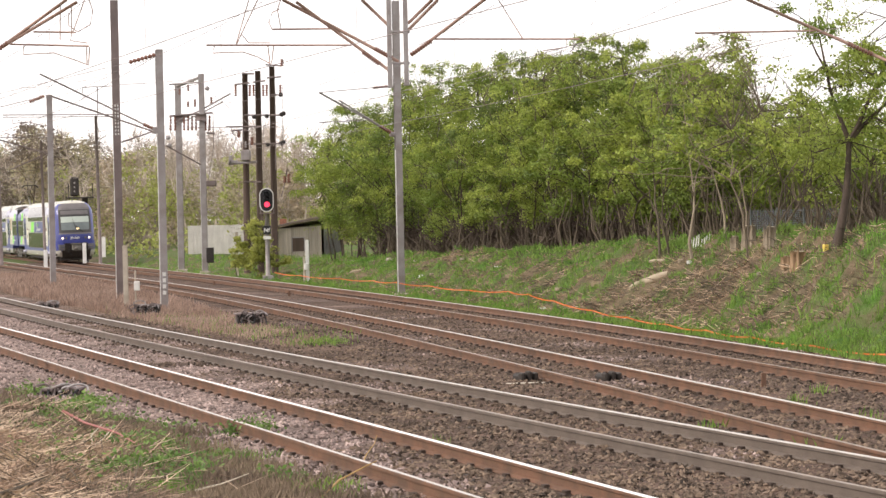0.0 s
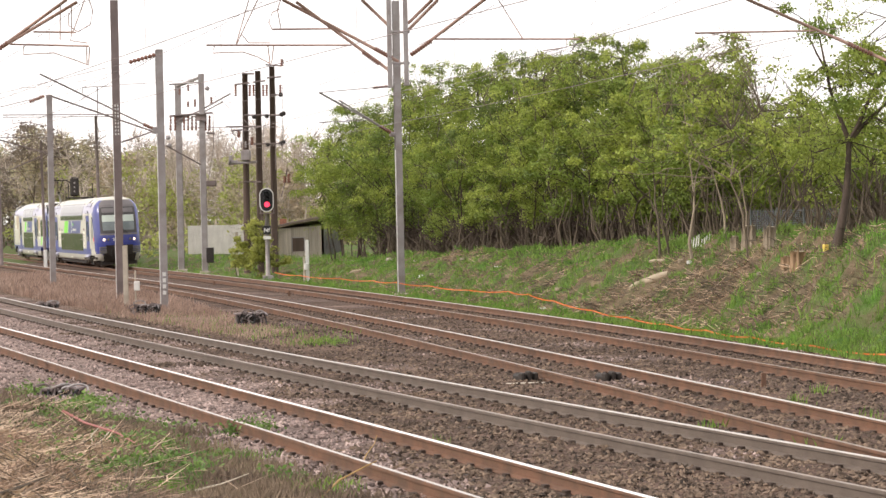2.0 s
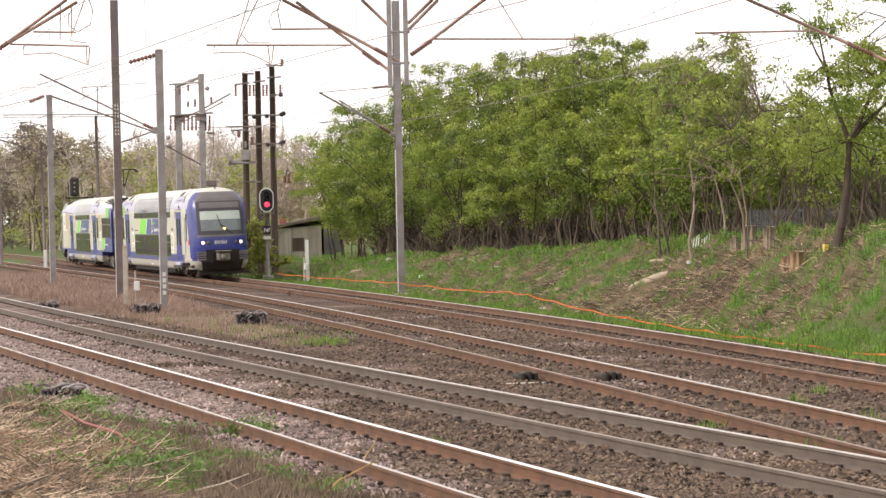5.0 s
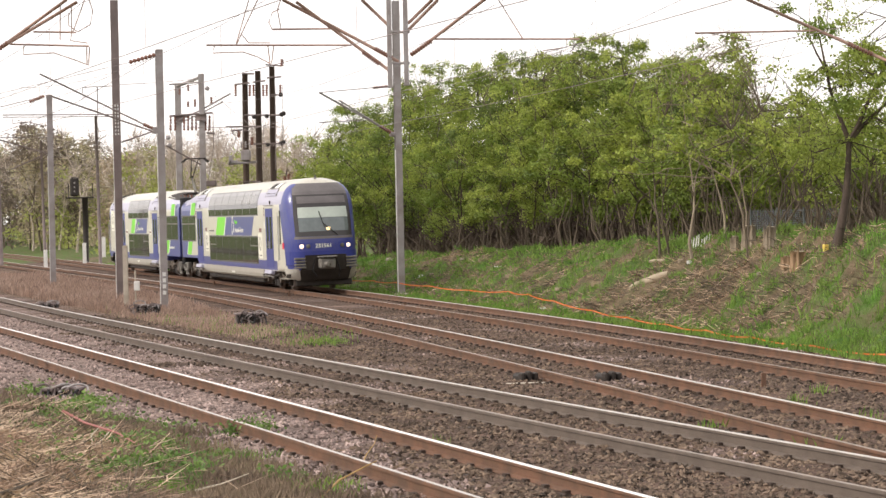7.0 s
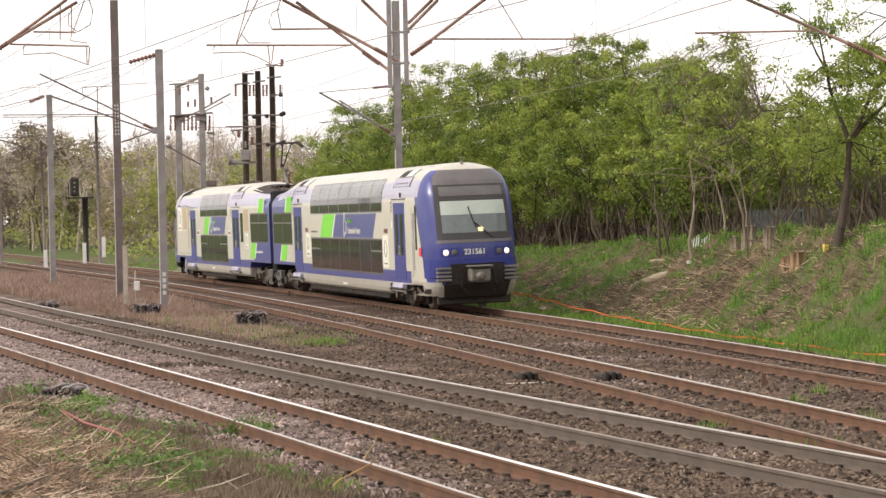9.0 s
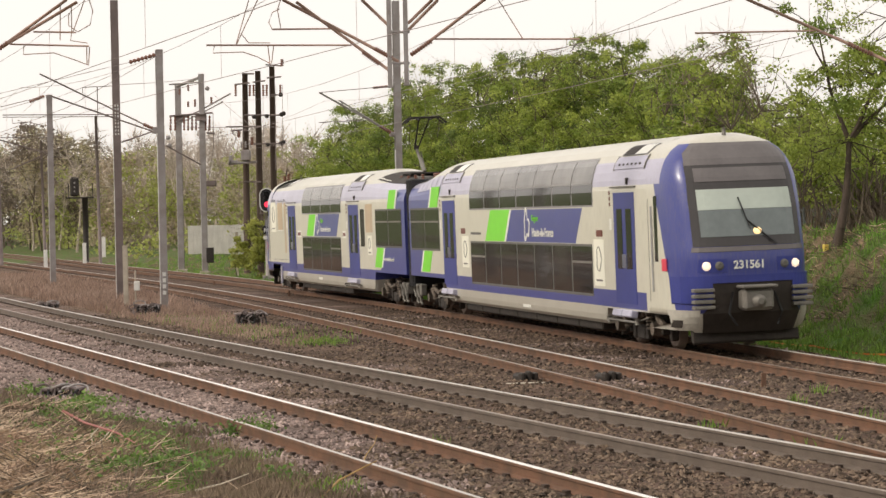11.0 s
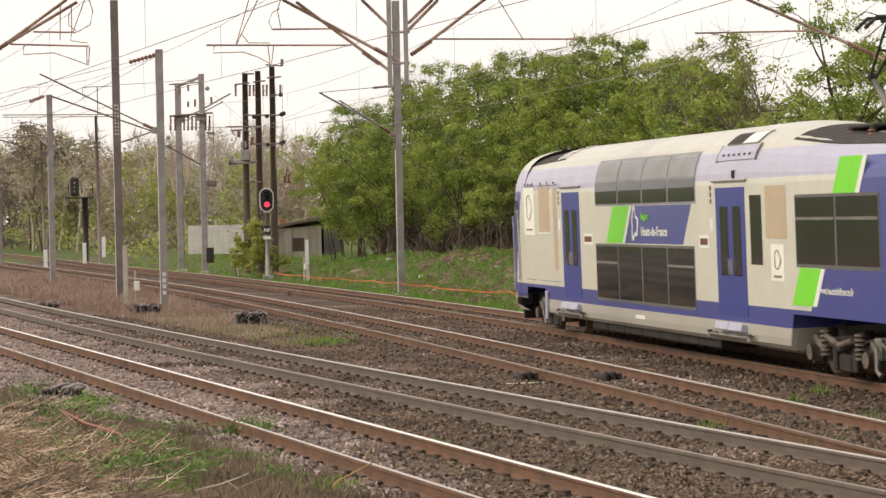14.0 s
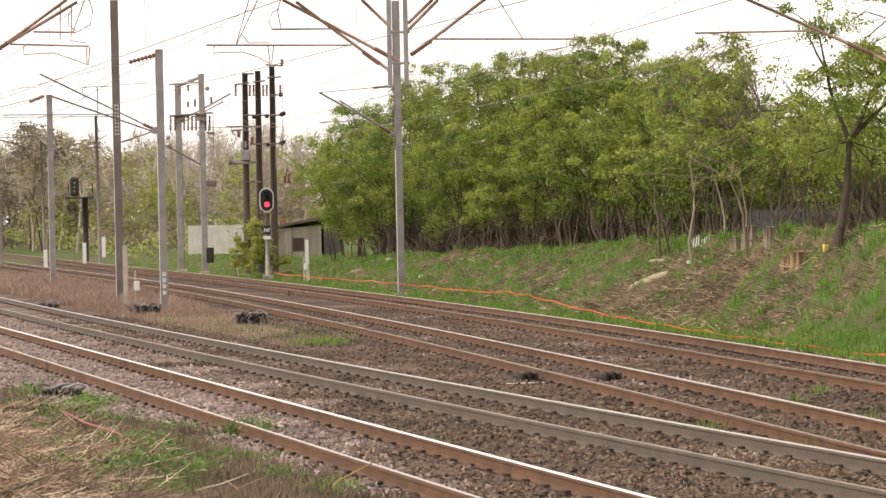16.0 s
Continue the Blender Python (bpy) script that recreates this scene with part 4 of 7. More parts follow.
    window_row(at(29.6), at(26.2), 1.83, 3.03, 2, car2)
    green_slash(at(29.9), at(29.0), 3.03, 3.60, 0.66, car2, 1)
    green_slash(at(30.6), at(29.7), 1.20, 1.82, 0.66, car2, 1)
    lettering("www.hautsdefrance.fr", at(28.7), 1.42, 0.17, M_VINYL, car2, "small white web address", name="web_address")
    poster(at(30.75), at(30.15), 1.58, 2.2, car2)
    side_panel("tan_panel", at(30.95), at(30.0), 2.30, 3.2, M_TAN, car2, "tan discoloured panel")
    side_panel("narrow_window", at(31.7), at(31.15), 1.84, 3.05, M_GLASS, car2, proud=0.008)
    car_door(at(33.45), at(31.95), car2)
    side_panel("display_frame", at(34.35) - 0.06, at(33.95) + 0.06, 2.10, 2.34, M_VINYL, car2, "pale display frame", proud=0.004)
    side_panel("display", at(34.35), at(33.95), 2.16, 2.28, M_PLATE, car2, "small brown side display", proud=0.008)
    window_row(at(41.1), at(34.55), 2.93, 3.90, 4, car2, upper=True)
    window_row(at(41.15), at(34.7), 0.92, 2.13, 4, car2)
    green_slash(at(41.9), at(40.75), 2.155, 2.915, 0.75, car2, 1)
    region_mark(at(38.25), 2.55, 0.56, car2)
    side_panel("display_frame", at(42.0) - 0.06, at(41.45) + 0.06, 2.10, 2.34, M_VINYL, car2, "pale display frame", proud=0.004)
    side_panel("display", at(42.0), at(41.45), 2.16, 2.28, M_PLATE, car2, "small brown side display", proud=0.008)
    car_door(at(43.75), at(42.35), car2, 3.26)
    side_panel("tan_strip", at(44.5), at(44.2), 1.5, 3.39, M_TAN, car2, "narrow tan strip")
    side_panel("tan_panel", at(45.75), at(44.85), 2.36, 3.40, M_TAN, car2, "tan discoloured panel")
    poster(at(47.1), at(46.15), 2.28, 3.42, car2)
    side_panel("cab_side_window", -L + 1.28, -L + 1.46, 1.88, 3.12, M_GLASS, car2, "tall narrow cab side window", proud=0.002)
    side_panel("cab_door_line", -L + 1.60, -L + 1.62, 0.95, 3.25, M_RUBBER, car2, proud=0.004)
    side_panel("cab_door_rail", -L + 1.52, -L + 1.55, 1.2, 2.9, M_SILVER, car2, "cab door handrail", proud=0.04, thick=0.03)
    side_panel("cab_door_rail", -L + 1.02, -L + 1.05, 1.0, 2.75, M_SILVER, car2, "cab door handrail", proud=0.03, thick=0.03)
    nose_patch("red_sticker", -1, -L, [(1.62, -1.372, -1.30), (1.86, -1.372, -1.30)], 0.012, M_RED, car2, "small red sticker", 5, 3)
    for a, b in ((47.1, 46.15), (45.8, 44.1)):
        bar_ = side_panel("latch_rail", at(a), at(b), 3.44, 3.455, M_RUBBER, car2, proud=0.010)
        for j in range(3):
            c = at(a) + (at(b) - at(a)) * (j + 0.5) / 3
            side_panel("latch", c - 0.04, c + 0.04, 3.47, 3.52, M_UNDER, bar_, proud=0.016)
        side_panel("panel_seam", at(a), at(b), 1.22, 1.232, M_RUBBER, car2, proud=0.004)
    side_panel("panel_sill", at(45.85), at(44.75), 2.32, 2.35, M_VINYL, car2, "pale panel sill", proud=0.02, thick=0.025)
    bm = bmesh.new()
    add_box(bm, (at(45.2), -HALF - 0.03, 0.66), (0.14, 0.06, 0.66), Matrix.Rotation(radians(6), 3, 'Y'), 0.012)
    part("well_strut", bm, M_LILAC, car2, "lilac strut over the wheel well")
    side_panel("data_text", at(38.5), at(37.9), 0.62, 0.70, M_VINYL, car2, "small white data lines", proud=0.006)
    vent_panel(at(33.3), at(31.7), car2)
    well = roof_patch("roof_recess", at(47.3), at(44.3), -1.12, -0.30, DROP2, M_UNDER, car2, "black recessed roof well")
    for i in range(3):
        roof_patch("grille_bar", at(45.0 - 0.3 * i), at(44.86 - 0.3 * i), -1.1, -0.35, DROP2, M_VINYL, well, "pale bar across the well", 0.02)
    roof_fittings(-0.30, -4.9, 3.84, car2, DROP2)
    lower_gear(at(42.3), at(34.0), car2)
    # pantograph on the low roof
    bm = bmesh.new()
    add_box(bm, (-3.35, 0, 4.10), (1.1, 1.0, 0.06), bevel=0.02)
    pan = part("pantograph", bm, M_IRON, car2, "raised dark single-arm pantograph")
    for x, s in ((-3.80, -1), (-3.80, 1), (-2.90, -1), (-2.90, 1)):
        bm = bmesh.new()
        add_insulator(bm, (x, s * 0.45, 3.86), (x, s * 0.45, 4.10), 0.08, 3)
        part("insulator", bm, M_IRON, pan)
    bm = bmesh.new()
    add_tube(bm, [(-3.05, 0, 4.14), (-3.95, 0, 4.90)], [0.065, 0.05], 8)
    add_tube(bm, [(-3.35, 0.12, 4.14), (-3.90, 0.12, 4.80)], 0.02, 6)
    part("lower_arm", bm, M_GREY_METAL, pan)
    bm = bmesh.new()
    bmesh.ops.create_uvsphere(bm, u_segments=10, v_segments=6, radius=0.09, matrix=Matrix.Translation((-3.95, 0, 4.92)))
    part("knee_joint", bm, M_IRON, pan)
    bm = bmesh.new()
    for s in (-1, 1):
        add_tube(bm, [(-3.95, s * 0.05, 4.90), (-2.85, s * 0.17, 5.76)], 0.026, 6)
    add_tube(bm, [(-3.40, -0.12, 5.33), (-3.40, 0.12, 5.33)], 0.018, 6)
    part("upper_arm", bm, M_IRON, pan)
    bm = bmesh.new()
    for k in (-0.20, 0.20):
        add_tube(bm, [(-2.80 + k, -0.66, 5.64), (-2.80 + k, -0.45, 5.82), (-2.80 + k, 0.45, 5.82), (-2.80 + k, 0.66, 5.64)], 0.034, 6)
    for s in (-1, 1):
        add_tube(bm, [(-3.02, s * 0.2, 5.77), (-2.58, s * 0.2, 5.77)], 0.025, 6)
    part("collector_head", bm, M_IRON, pan, "dark twin collector strips")
    # pale boxes and pipes hung at the car ends
    for car, x, sg in ((car2, -0.55, 1), (car2, -1.0, 1), (car1, -24.9, -1), (car1, -24.45, -1), (car2, -L + 3.4, 1)):
        bm = bmesh.new()
        add_box(bm, (x, -1.22, 0.62), (0.26, 0.20, 0.34), bevel=0.03)
        add_tube(bm, [(x - 0.16, -1.26, 0.70), (x - 0.16, -1.26, 0.28), (x - 0.05, -1.24, 0.20)], 0.04, 7)
        add_tube(bm, [(x - 0.1, -1.36, 0.72), (x + 0.12 * sg, -1.37, 0.62), (x + 0.1, -1.36, 0.40)], 0.025, 6)
        part("end_equipment_box", bm, M_GREY_METAL, car, "dusty grey equipment box")
    wheels2 = make_bogie(at(28.3), car2) + make_bogie(at(45.5), car2)
    return car1, car2, wheels + wheels2


CAR_1, CAR_2, WHEELS = make_cars()

# nose's place along the far track (metres along it, 40.64 at y = 50), time by time
RUN_T = (0.0, 2.0, 3.5, 4.0, 6.5, 7.0, 7.5, 8.0, 8.5, 9.0, 11.3, 12.0, 12.5, 13.0, 13.5, 14.0, 14.5, 15.0, 15.5, 16.0)
RUN_S = (155.7, 134.9, 119.2, 114.0, 85.8, 80.3, 74.85, 69.5, 64.1, 58.6, 31.85, 23.5, 17.75, 11.95, 5.85, -0.3, -6.5, -12.6, -18.5, -24.5)
RUN_FIT = np.polyfit((np.array(RUN_T) - 8) / 8, RUN_S, 7)


def nose_at(t):
    return float(np.polyval(RUN_FIT, (t - 8) / 8))


PATH_Y = np.linspace(-60, 330, 7801)
PATH_X = TRACK_A(PATH_Y)
PATH_S = np.concatenate([[0], np.cumsum(np.hypot(np.diff(PATH_X), np.diff(PATH_Y)))])
PATH_S = PATH_S - np.interp(50.0, PATH_Y, PATH_S) + 40.637


def on_track(s):
    y = np.interp(s, PATH_S, PATH_Y)
    return np.array([float(TRACK_A(y)), y])


def car_pose(t, front, pivot0, pivot1):
    """The pose of a car whose front end and pivots lie that far behind the nose."""
    s = nose_at(t)
    a, b = on_track(s + pivot0), on_track(s + pivot1)
    d = (a - b) / np.linalg.norm(a - b)
    o = a + d * (pivot0 - front)
    return pose(o[0], o[1], 0.015, 1.1, 0, math.degrees(math.atan2(d[1], d[0])))


def motions():
    times = [i * 0.5 for i in range(33)]
    walk(CAR_1, [(t, car_pose(t, 0.0, 3.6, 22.2)) for t in times])
    walk(CAR_2, [(t, car_pose(t, CAR2, 28.42, 46.39)) for t in times])
    # the wheels roll, one row every thirtieth of a second
    for w, k in WHEELS:
        rows = []
        for i in range(481):
            t = i / 30.0
            turn = (155.7 - nose_at(t)) / 0.42
            rows.append((t, Matrix.Translation((k, 0, 0.43)) @ Matrix.Rotation(turn % math.tau, 4, 'Y')))
        walk(w, rows)


# ---------------------------------------------------------------- poles, overhead line, signals
def hpole(base, top, width, label, mat=M_STEEL, deep=0.24, turn=0.0):
    x, y, z = base
    p = empty("catenary_pole", pose(x, y, z, 0, 0, turn), label, "overhead line pole", "overhead line poles")
    bm = bmesh.new()
    add_ibeam(bm, (0, 0, -0.3), top - z + 0.3, width, deep)
    for k in range(3):
        add_box(bm, (0, 0, (top - z) * (0.55 + 0.2 * k)), (width * 1.04, deep * 1.04, 0.05))
    part("mast", bm, mat, p, "upright steel section with flanges")
    bm = bmesh.new()
    add_box(bm, (0, 0, 0.04), (width * 1.9, deep * 1.9, 0.2), bevel=0.02)
    part("footing", bm, M_CONC, p, "concrete footing")
    return p


def bar(name, parent, pts, r, mat, label="", sides=6):
    """A tube part given in the world's space."""
    bm = bmesh.new()
    inv = parent.matrix_basis.inverted()
    add_tube(bm, [inv @ Vector(q) for q in pts], r, sides)
    return part(name, bm, mat, parent, label)


def insul(parent, p0, p1, r=0.07, sheds=7):
    bm = bmesh.new()
    inv = parent.matrix_basis.inverted()
    add_insulator(bm, inv @ Vector(p0), inv @ Vector(p1), r, sheds)
    return part("insulator", bm, M_INSUL, parent, "brown ribbed insulator")


def lerp3(a, b, t):
    return tuple(a[i] + (b[i] - a[i]) * t for i in range(3))


# masts between and beside the tracks
P1 = hpole((-11.87, 85.9, -0.2), 10.90, 0.27, "tall grey-brown steel mast beside a white post", M_STEEL_DARK, 0.27, 12)
P2 = hpole((-9.14, 76.5, -0.2), 8.38, 0.235, "grey steel mast with painted white characters at its foot", M_STEEL, 0.26, 12)
P3 = hpole((-17.5, 105.0, -0.2), 8.54, 0.25, "slim grey steel mast in dry grass", M_STEEL, 0.26, 12)
P4 = hpole((-1.62, 89.2, -0.3), 10.97, 0.25, "tall grey steel mast at the foot of the bank", M_STEEL, 0.27, 12)
P5 = hpole((-15.2, 136.0, -0.2), 10.67, 0.33, "grey mast carrying switchgear insulators", M_STEEL, 0.30)
P6 = hpole((-13.3, 130.8, -0.2), 10.94, 0.30, "pale grey mast carrying switchgear insulators", M_STEEL, 0.30)
# sunlit left edges, added as white strips, and white painted marks
for pl, w, h in ((P1, 0.27, 8.4), (P4, 0.25, 5.6), (P2, 0.235, 7.4), (P3, 0.25, 6.0), (P5, 0.33, 6.0), (P6, 0.30, 6.0)):
    bm = bmesh.new()
    add_box(bm, (-w / 2 - 0.012, -0.10, h / 2), (0.022, 0.05, h))
    part("lit_edge_strip", bm, M_WHITE, pl, "white strip painting the mast's sunlit edge")
bm = bmesh.new()
for k in range(4):
    add_box(bm, (0, -0.135, 0.65 + 0.20 * k), (0.11, 0.008, 0.13), bevel=0.003)
part("painted_marks", bm, M_WHITE, P2, "white painted marks")
for k in range(9):
    for s in (-1, 1):
        bm = bmesh.new()
        add_box(bm, (s * 0.05, -0.14, 6.2 + 0.13 * k), (0.045, 0.008, 0.07))
        part("painted_dot", bm, M_WHITE, P1, "white painted dot")

# cantilever of the mast by the bank, over the far track
t0, t1 = (-1.76, 89.20, 5.90), (-4.50, 87.50, 7.46)
bar("cantilever_tube", P4, [t0, t1], 0.035, M_STEEL)
bar("cantilever_tube", P4, [lerp3(t0, t1, 0.08), (-3.77, 87.60, 7.16)], 0.03, M_STEEL)
bar("stay", P4, [(-1.68, 89.20, 7.75), t1], 0.016, M_STEEL_DARK)
insul(P4, (-1.79, 89.20, 7.75), (-2.53, 88.80, 7.66), 0.06)
insul(P4, lerp3(t0, t1, 0.02), lerp3(t0, t1, 0.20), 0.08)
bar("registration_arm", P4, [(-4.52, 87.50, 6.34), (-2.96, 88.20, 6.42)], 0.02, M_STEEL_DARK)
bar("steady_arm", P4, [(-3.69, 87.60, 7.11), (-3.38, 88.00, 6.40)], 0.012, M_STEEL_DARK)
bm = bmesh.new()
add_box(bm, P4.matrix_basis.inverted() @ Vector((-1.78, 89.20, 5.90)), (0.30, 0.3, 0.16), bevel=0.03)
part("bracket", bm, M_STEEL, P4, "grey hinge bracket")

# cantilever of the mast with the painted foot, over the third track
t0, t1 = (-9.24, 76.50, 5.73), (-12.96, 76.00, 7.64)
bar("cantilever_tube", P2, [t0, t1], 0.03, M_STEEL_DARK)
bar("cantilever_tube", P2, [(-9.29, 76.50, 5.68), (-12.58, 76.00, 6.90)], 0.03, M_STEEL_DARK)
insul(P2, lerp3(t0, t1, 0.01), lerp3(t0, t1, 0.12), 0.07)
insul(P2, (-9.24, 76.40, 8.21), (-10.09, 76.20, 7.96), 0.075)
bar("stay", P2, [(-9.13, 76.40, 8.25), (-10.09, 76.20, 7.96), (-14.17, 75.50, 7.00)], 0.010, M_WIRE)
bar("stay", P2, [(-9.13, 76.40, 8.21), (-12.07, 76.00, 6.54), (-14.29, 76.00, 5.76)], 0.010, M_WIRE)
bar("registration_arm", P2, [(-10.55, 76.20, 6.28), (-14.19, 76.00, 6.33)], 0.018, M_STEEL_DARK)
bar("registration_arm", P2, [(-10.55, 76.20, 6.21), (-14.19, 76.00, 6.26)], 0.014, M_STEEL_DARK)
bar("steady_arm", P2, [(-13.88, 76.00, 6.21), (-13.88, 76.00, 6.05), (-13.37, 76.00, 6.09), (-12.78, 76.00, 5.93)], 0.014, M_STEEL_DARK)
bar("hanger", P2, [(-12.48, 76.00, 7.36), (-13.54, 76.00, 6.39)], 0.008, M_WIRE)
bar("cantilever_tube", P2, [(-9.04, 76.60, 5.84), (-10.49, 77.00, 5.40)], 0.028, M_STEEL_DARK)
bar("cantilever_tube", P2, [(-8.98, 76.60, 5.25), (-7.89, 77.00, 4.61)], 0.026, M_STEEL_DARK)
bm = bmesh.new()
add_box(bm, P2.matrix_basis.inverted() @ Vector((-9.26, 76.50, 5.75)), (0.30, 0.3, 0.22), bevel=0.03)
part("bracket", bm, M_STEEL, P2, "grey hinge bracket")

# the slim mast in the dry grass
t0, t1 = (-17.64, 105.00, 5.91), (-19.66, 104.50, 6.54)
bar("cantilever_tube", P3, [t0, t1], 0.035, M_STEEL_DARK)
bar("cantilever_tube", P3, [t0, (-19.19, 104.50, 5.22)], 0.03, M_STEEL_DARK)
insul(P3, (-17.73, 105.00, 8.49), (-18.36, 104.80, 8.22), 0.08)
bar("stay", P3, [(-17.53, 105.00, 8.44), (-18.36, 104.80, 8.22), (-19.63, 104.50, 7.85)], 0.012, M_WIRE)
bar("stay", P3, [(-17.38, 105.00, 8.33), (-15.02, 100.00, 8.62), (-12.42, 90.00, 8.49)], 0.010, M_WIRE)
bar("registration_arm", P3, [(-19.66, 104.50, 6.64), (-17.67, 105.00, 6.64)], 0.018, M_STEEL_DARK)
bar("top_tube", P3, [(-17.48, 105.00, 8.54), (-18.70, 105.00, 8.26), (-19.72, 105.00, 8.03)], 0.02, M_STEEL_DARK)

# twin masts with switchgear
bar("cross_beam", P6, [(-13.43, 130.80, 10.72), (-14.99, 134.00, 10.46)], 0.09, M_STEEL)
bar("cross_beam", P6, [(-13.43, 130.80, 10.47), (-15.21, 132.00, 10.45)], 0.05, M_STEEL)
bar("tie", P6, [(-13.49, 130.80, 10.66), (-14.86, 125.00, 10.17), (-12.26, 90.00, 8.05)], 0.014, M_WIRE)
bar("cantilever_tube", P6, [(-14.83, 131.00, 8.30), (-13.47, 130.80, 8.86), (-11.65, 130.50, 9.79)], 0.05, M_STEEL)
bar("cantilever_tube", P6, [(-14.83, 131.00, 8.11), (-13.47, 130.80, 8.67), (-12.07, 130.50, 9.35)], 0.04, M_STEEL)
for a, b in (((-15.06, 130.90, 8.65), (-15.08, 130.90, 7.80)), ((-14.81, 130.90, 8.64), (-14.83, 130.90, 7.79)), ((-14.30, 130.90, 8.63), (-14.32, 130.90, 7.78)), ((-14.08, 130.90, 8.63), (-14.10, 130.90, 7.77)), ((-13.86, 130.90, 8.62), (-13.88, 130.90, 7.77)), ((-13.64, 130.90, 8.62), (-13.66, 130.90, 7.77)), ((-13.10, 130.90, 8.61), (-13.12, 130.90, 7.75)), ((-12.88, 130.90, 8.60), (-12.90, 130.90, 7.75))):
    insul(P6, a, b, 0.07, 5)
for a, b in (((-14.52, 130.90, 10.12), (-14.53, 130.90, 9.80)), ((-14.04, 130.90, 10.36), (-14.05, 130.90, 9.98)), ((-14.07, 130.90, 9.42), (-14.07, 130.90, 9.10)), ((-13.68, 130.90, 9.53), (-13.69, 130.90, 9.09)), ((-12.77, 130.90, 9.64), (-12.77, 130.90, 9.26))):
    insul(P6, a, b, 0.08, 3)
bar("switch_frame", P6, [(-15.13, 130.90, 8.62), (-12.70, 130.70, 8.75)], 0.06, M_STEEL_DARK)
bar("switch_frame", P6, [(-13.34, 130.70, 8.67), (-13.34, 130.70, 8.32)], 0.33, M_STEEL_DARK)
bar("switch_frame", P6, [(-14.62, 131.20, 8.65), (-14.63, 131.20, 8.30)], 0.30, M_STEEL_DARK)
bar("switch_frame", P6, [(-13.04, 130.70, 7.62), (-12.60, 130.70, 7.61)], 0.06, M_STEEL_DARK)
bar("drive_rod", P6, [(-12.66, 130.60, 8.74), (-12.67, 130.60, 6.85), (-13.03, 130.60, 4.81)], 0.02, M_STEEL_DARK)
bar("feeder_wire", P6, [(-14.20, 131.00, 7.97), (-7.96, 118.00, 7.39)], 0.018, M_WIRE)
bar("feeder_wire", P6, [(-12.55, 130.00, 9.72), (-9.66, 118.00, 7.56)], 0.012, M_WIRE)
bm = bmesh.new()
inv = P6.matrix_basis.inverted()
for q in ((-12.96, 130.70, 10.11), (-15.19, 130.70, 7.41), (-15.17, 131.00, 6.98)):
    bmesh.ops.create_uvsphere(bm, u_segments=12, v_segments=8, radius=0.13, matrix=Matrix.Translation(inv @ Vector(q)))
part("weight_ball", bm, M_STEEL, P6, "grey round weights")
bm = bmesh.new()
add_box(bm, inv @ Vector((-12.84, 130.60, 4.81)), (0.55, 0.35, 0.32), bevel=0.04)
part("drive_box", bm, M_STEEL_DARK, P6, "dark drive box")
bm = bmesh.new()
add_box(bm, inv @ Vector((-12.99, 130.60, 0.81)), (0.40, 0.35, 0.85), bevel=0.04)
part("cabinet", bm, M_IRON, P6, "dark cabinet at the foot")


# three dark timber poles with a transformer
def wood_pole(x_base, top, base, lean, label):
    p = empty("timber_pole", pose(*base), label, "power pole", "timber power poles")
    bm = bmesh.new()
    add_tube(bm, [(0, 0, -0.4), (lean * 0.5, 0, (top - base[2]) * 0.5), (lean, 0, top - base[2])], [0.185, 0.165, 0.145], 10)
    part("shaft", bm, M_WOOD, p, "dark creosoted timber shaft")
    return p


W1 = wood_pole(0, 10.25, (-10.04, 120.00, 0.41), 0.08, "dark timber pole with insulators")
W2 = wood_pole(0, 10.38, (-9.38, 120.40, 0.39), 0.05, "dark timber pole with insulators")
W3 = wood_pole(0, 10.62, (-8.68, 120.80, 0.36), 0.05, "dark timber pole with switch arms")
for a, b in (((-10.41, 119.60, 9.66), (-10.42, 119.60, 9.05)), ((-9.69, 119.60, 9.64), (-9.70, 119.60, 9.04)), ((-9.49, 119.60, 9.64), (-9.50, 119.60, 9.04)), ((-9.00, 119.60, 9.63), (-9.01, 119.60, 9.03)), ((-8.82, 119.60, 9.63), (-8.84, 119.60, 9.02)), ((-8.13, 119.60, 9.61), (-8.14, 119.60, 9.01))):
    insul(W1, a, b, 0.07, 5)
for wp, a, b in ((W1, (-10.47, 119.60, 9.66), (-9.69, 119.60, 9.73)), (W2, (-9.54, 119.60, 9.76), (-8.88, 119.60, 9.83)), (W3, (-8.82, 119.60, 9.97), (-8.07, 119.60, 10.01)),
                 (W3, (-10.01, 119.60, 8.09), (-7.99, 119.60, 8.05)), (W3, (-10.04, 119.60, 6.60), (-8.02, 119.60, 6.61)), (W3, (-8.66, 119.60, 9.10), (-8.03, 119.60, 9.09)),
                 (W1, (-10.08, 119.60, 10.20), (-9.45, 119.60, 10.19)), (W3, (-8.86, 119.60, 10.64), (-8.05, 119.60, 10.56)), (W1, (-10.72, 119.60, 7.30), (-9.91, 119.60, 7.37)),
                 (W1, (-10.95, 119.60, 7.51), (-9.16, 119.60, 7.50)), (W1, (-10.09, 119.60, 4.69), (-9.22, 119.60, 4.67))):
    bar("cross_arm", wp, [a, b], 0.045, M_STEEL_DARK)
for q in ((-9.49, 119.50, 7.99), (-8.85, 119.50, 8.01), (-8.10, 119.50, 8.08), (-8.83, 119.50, 6.54), (-8.13, 119.50, 6.61), (-8.11, 119.50, 9.09), (-7.98, 119.50, 8.13), (-8.02, 119.50, 6.67)):
    bm = bmesh.new()
    bmesh.ops.create_uvsphere(bm, u_segments=10, v_segments=6, radius=0.12, matrix=Matrix.Translation(W3.matrix_basis.inverted() @ Vector(q)))
    part("pin_insulator", bm, M_IRON, W3, "dark pin insulator")
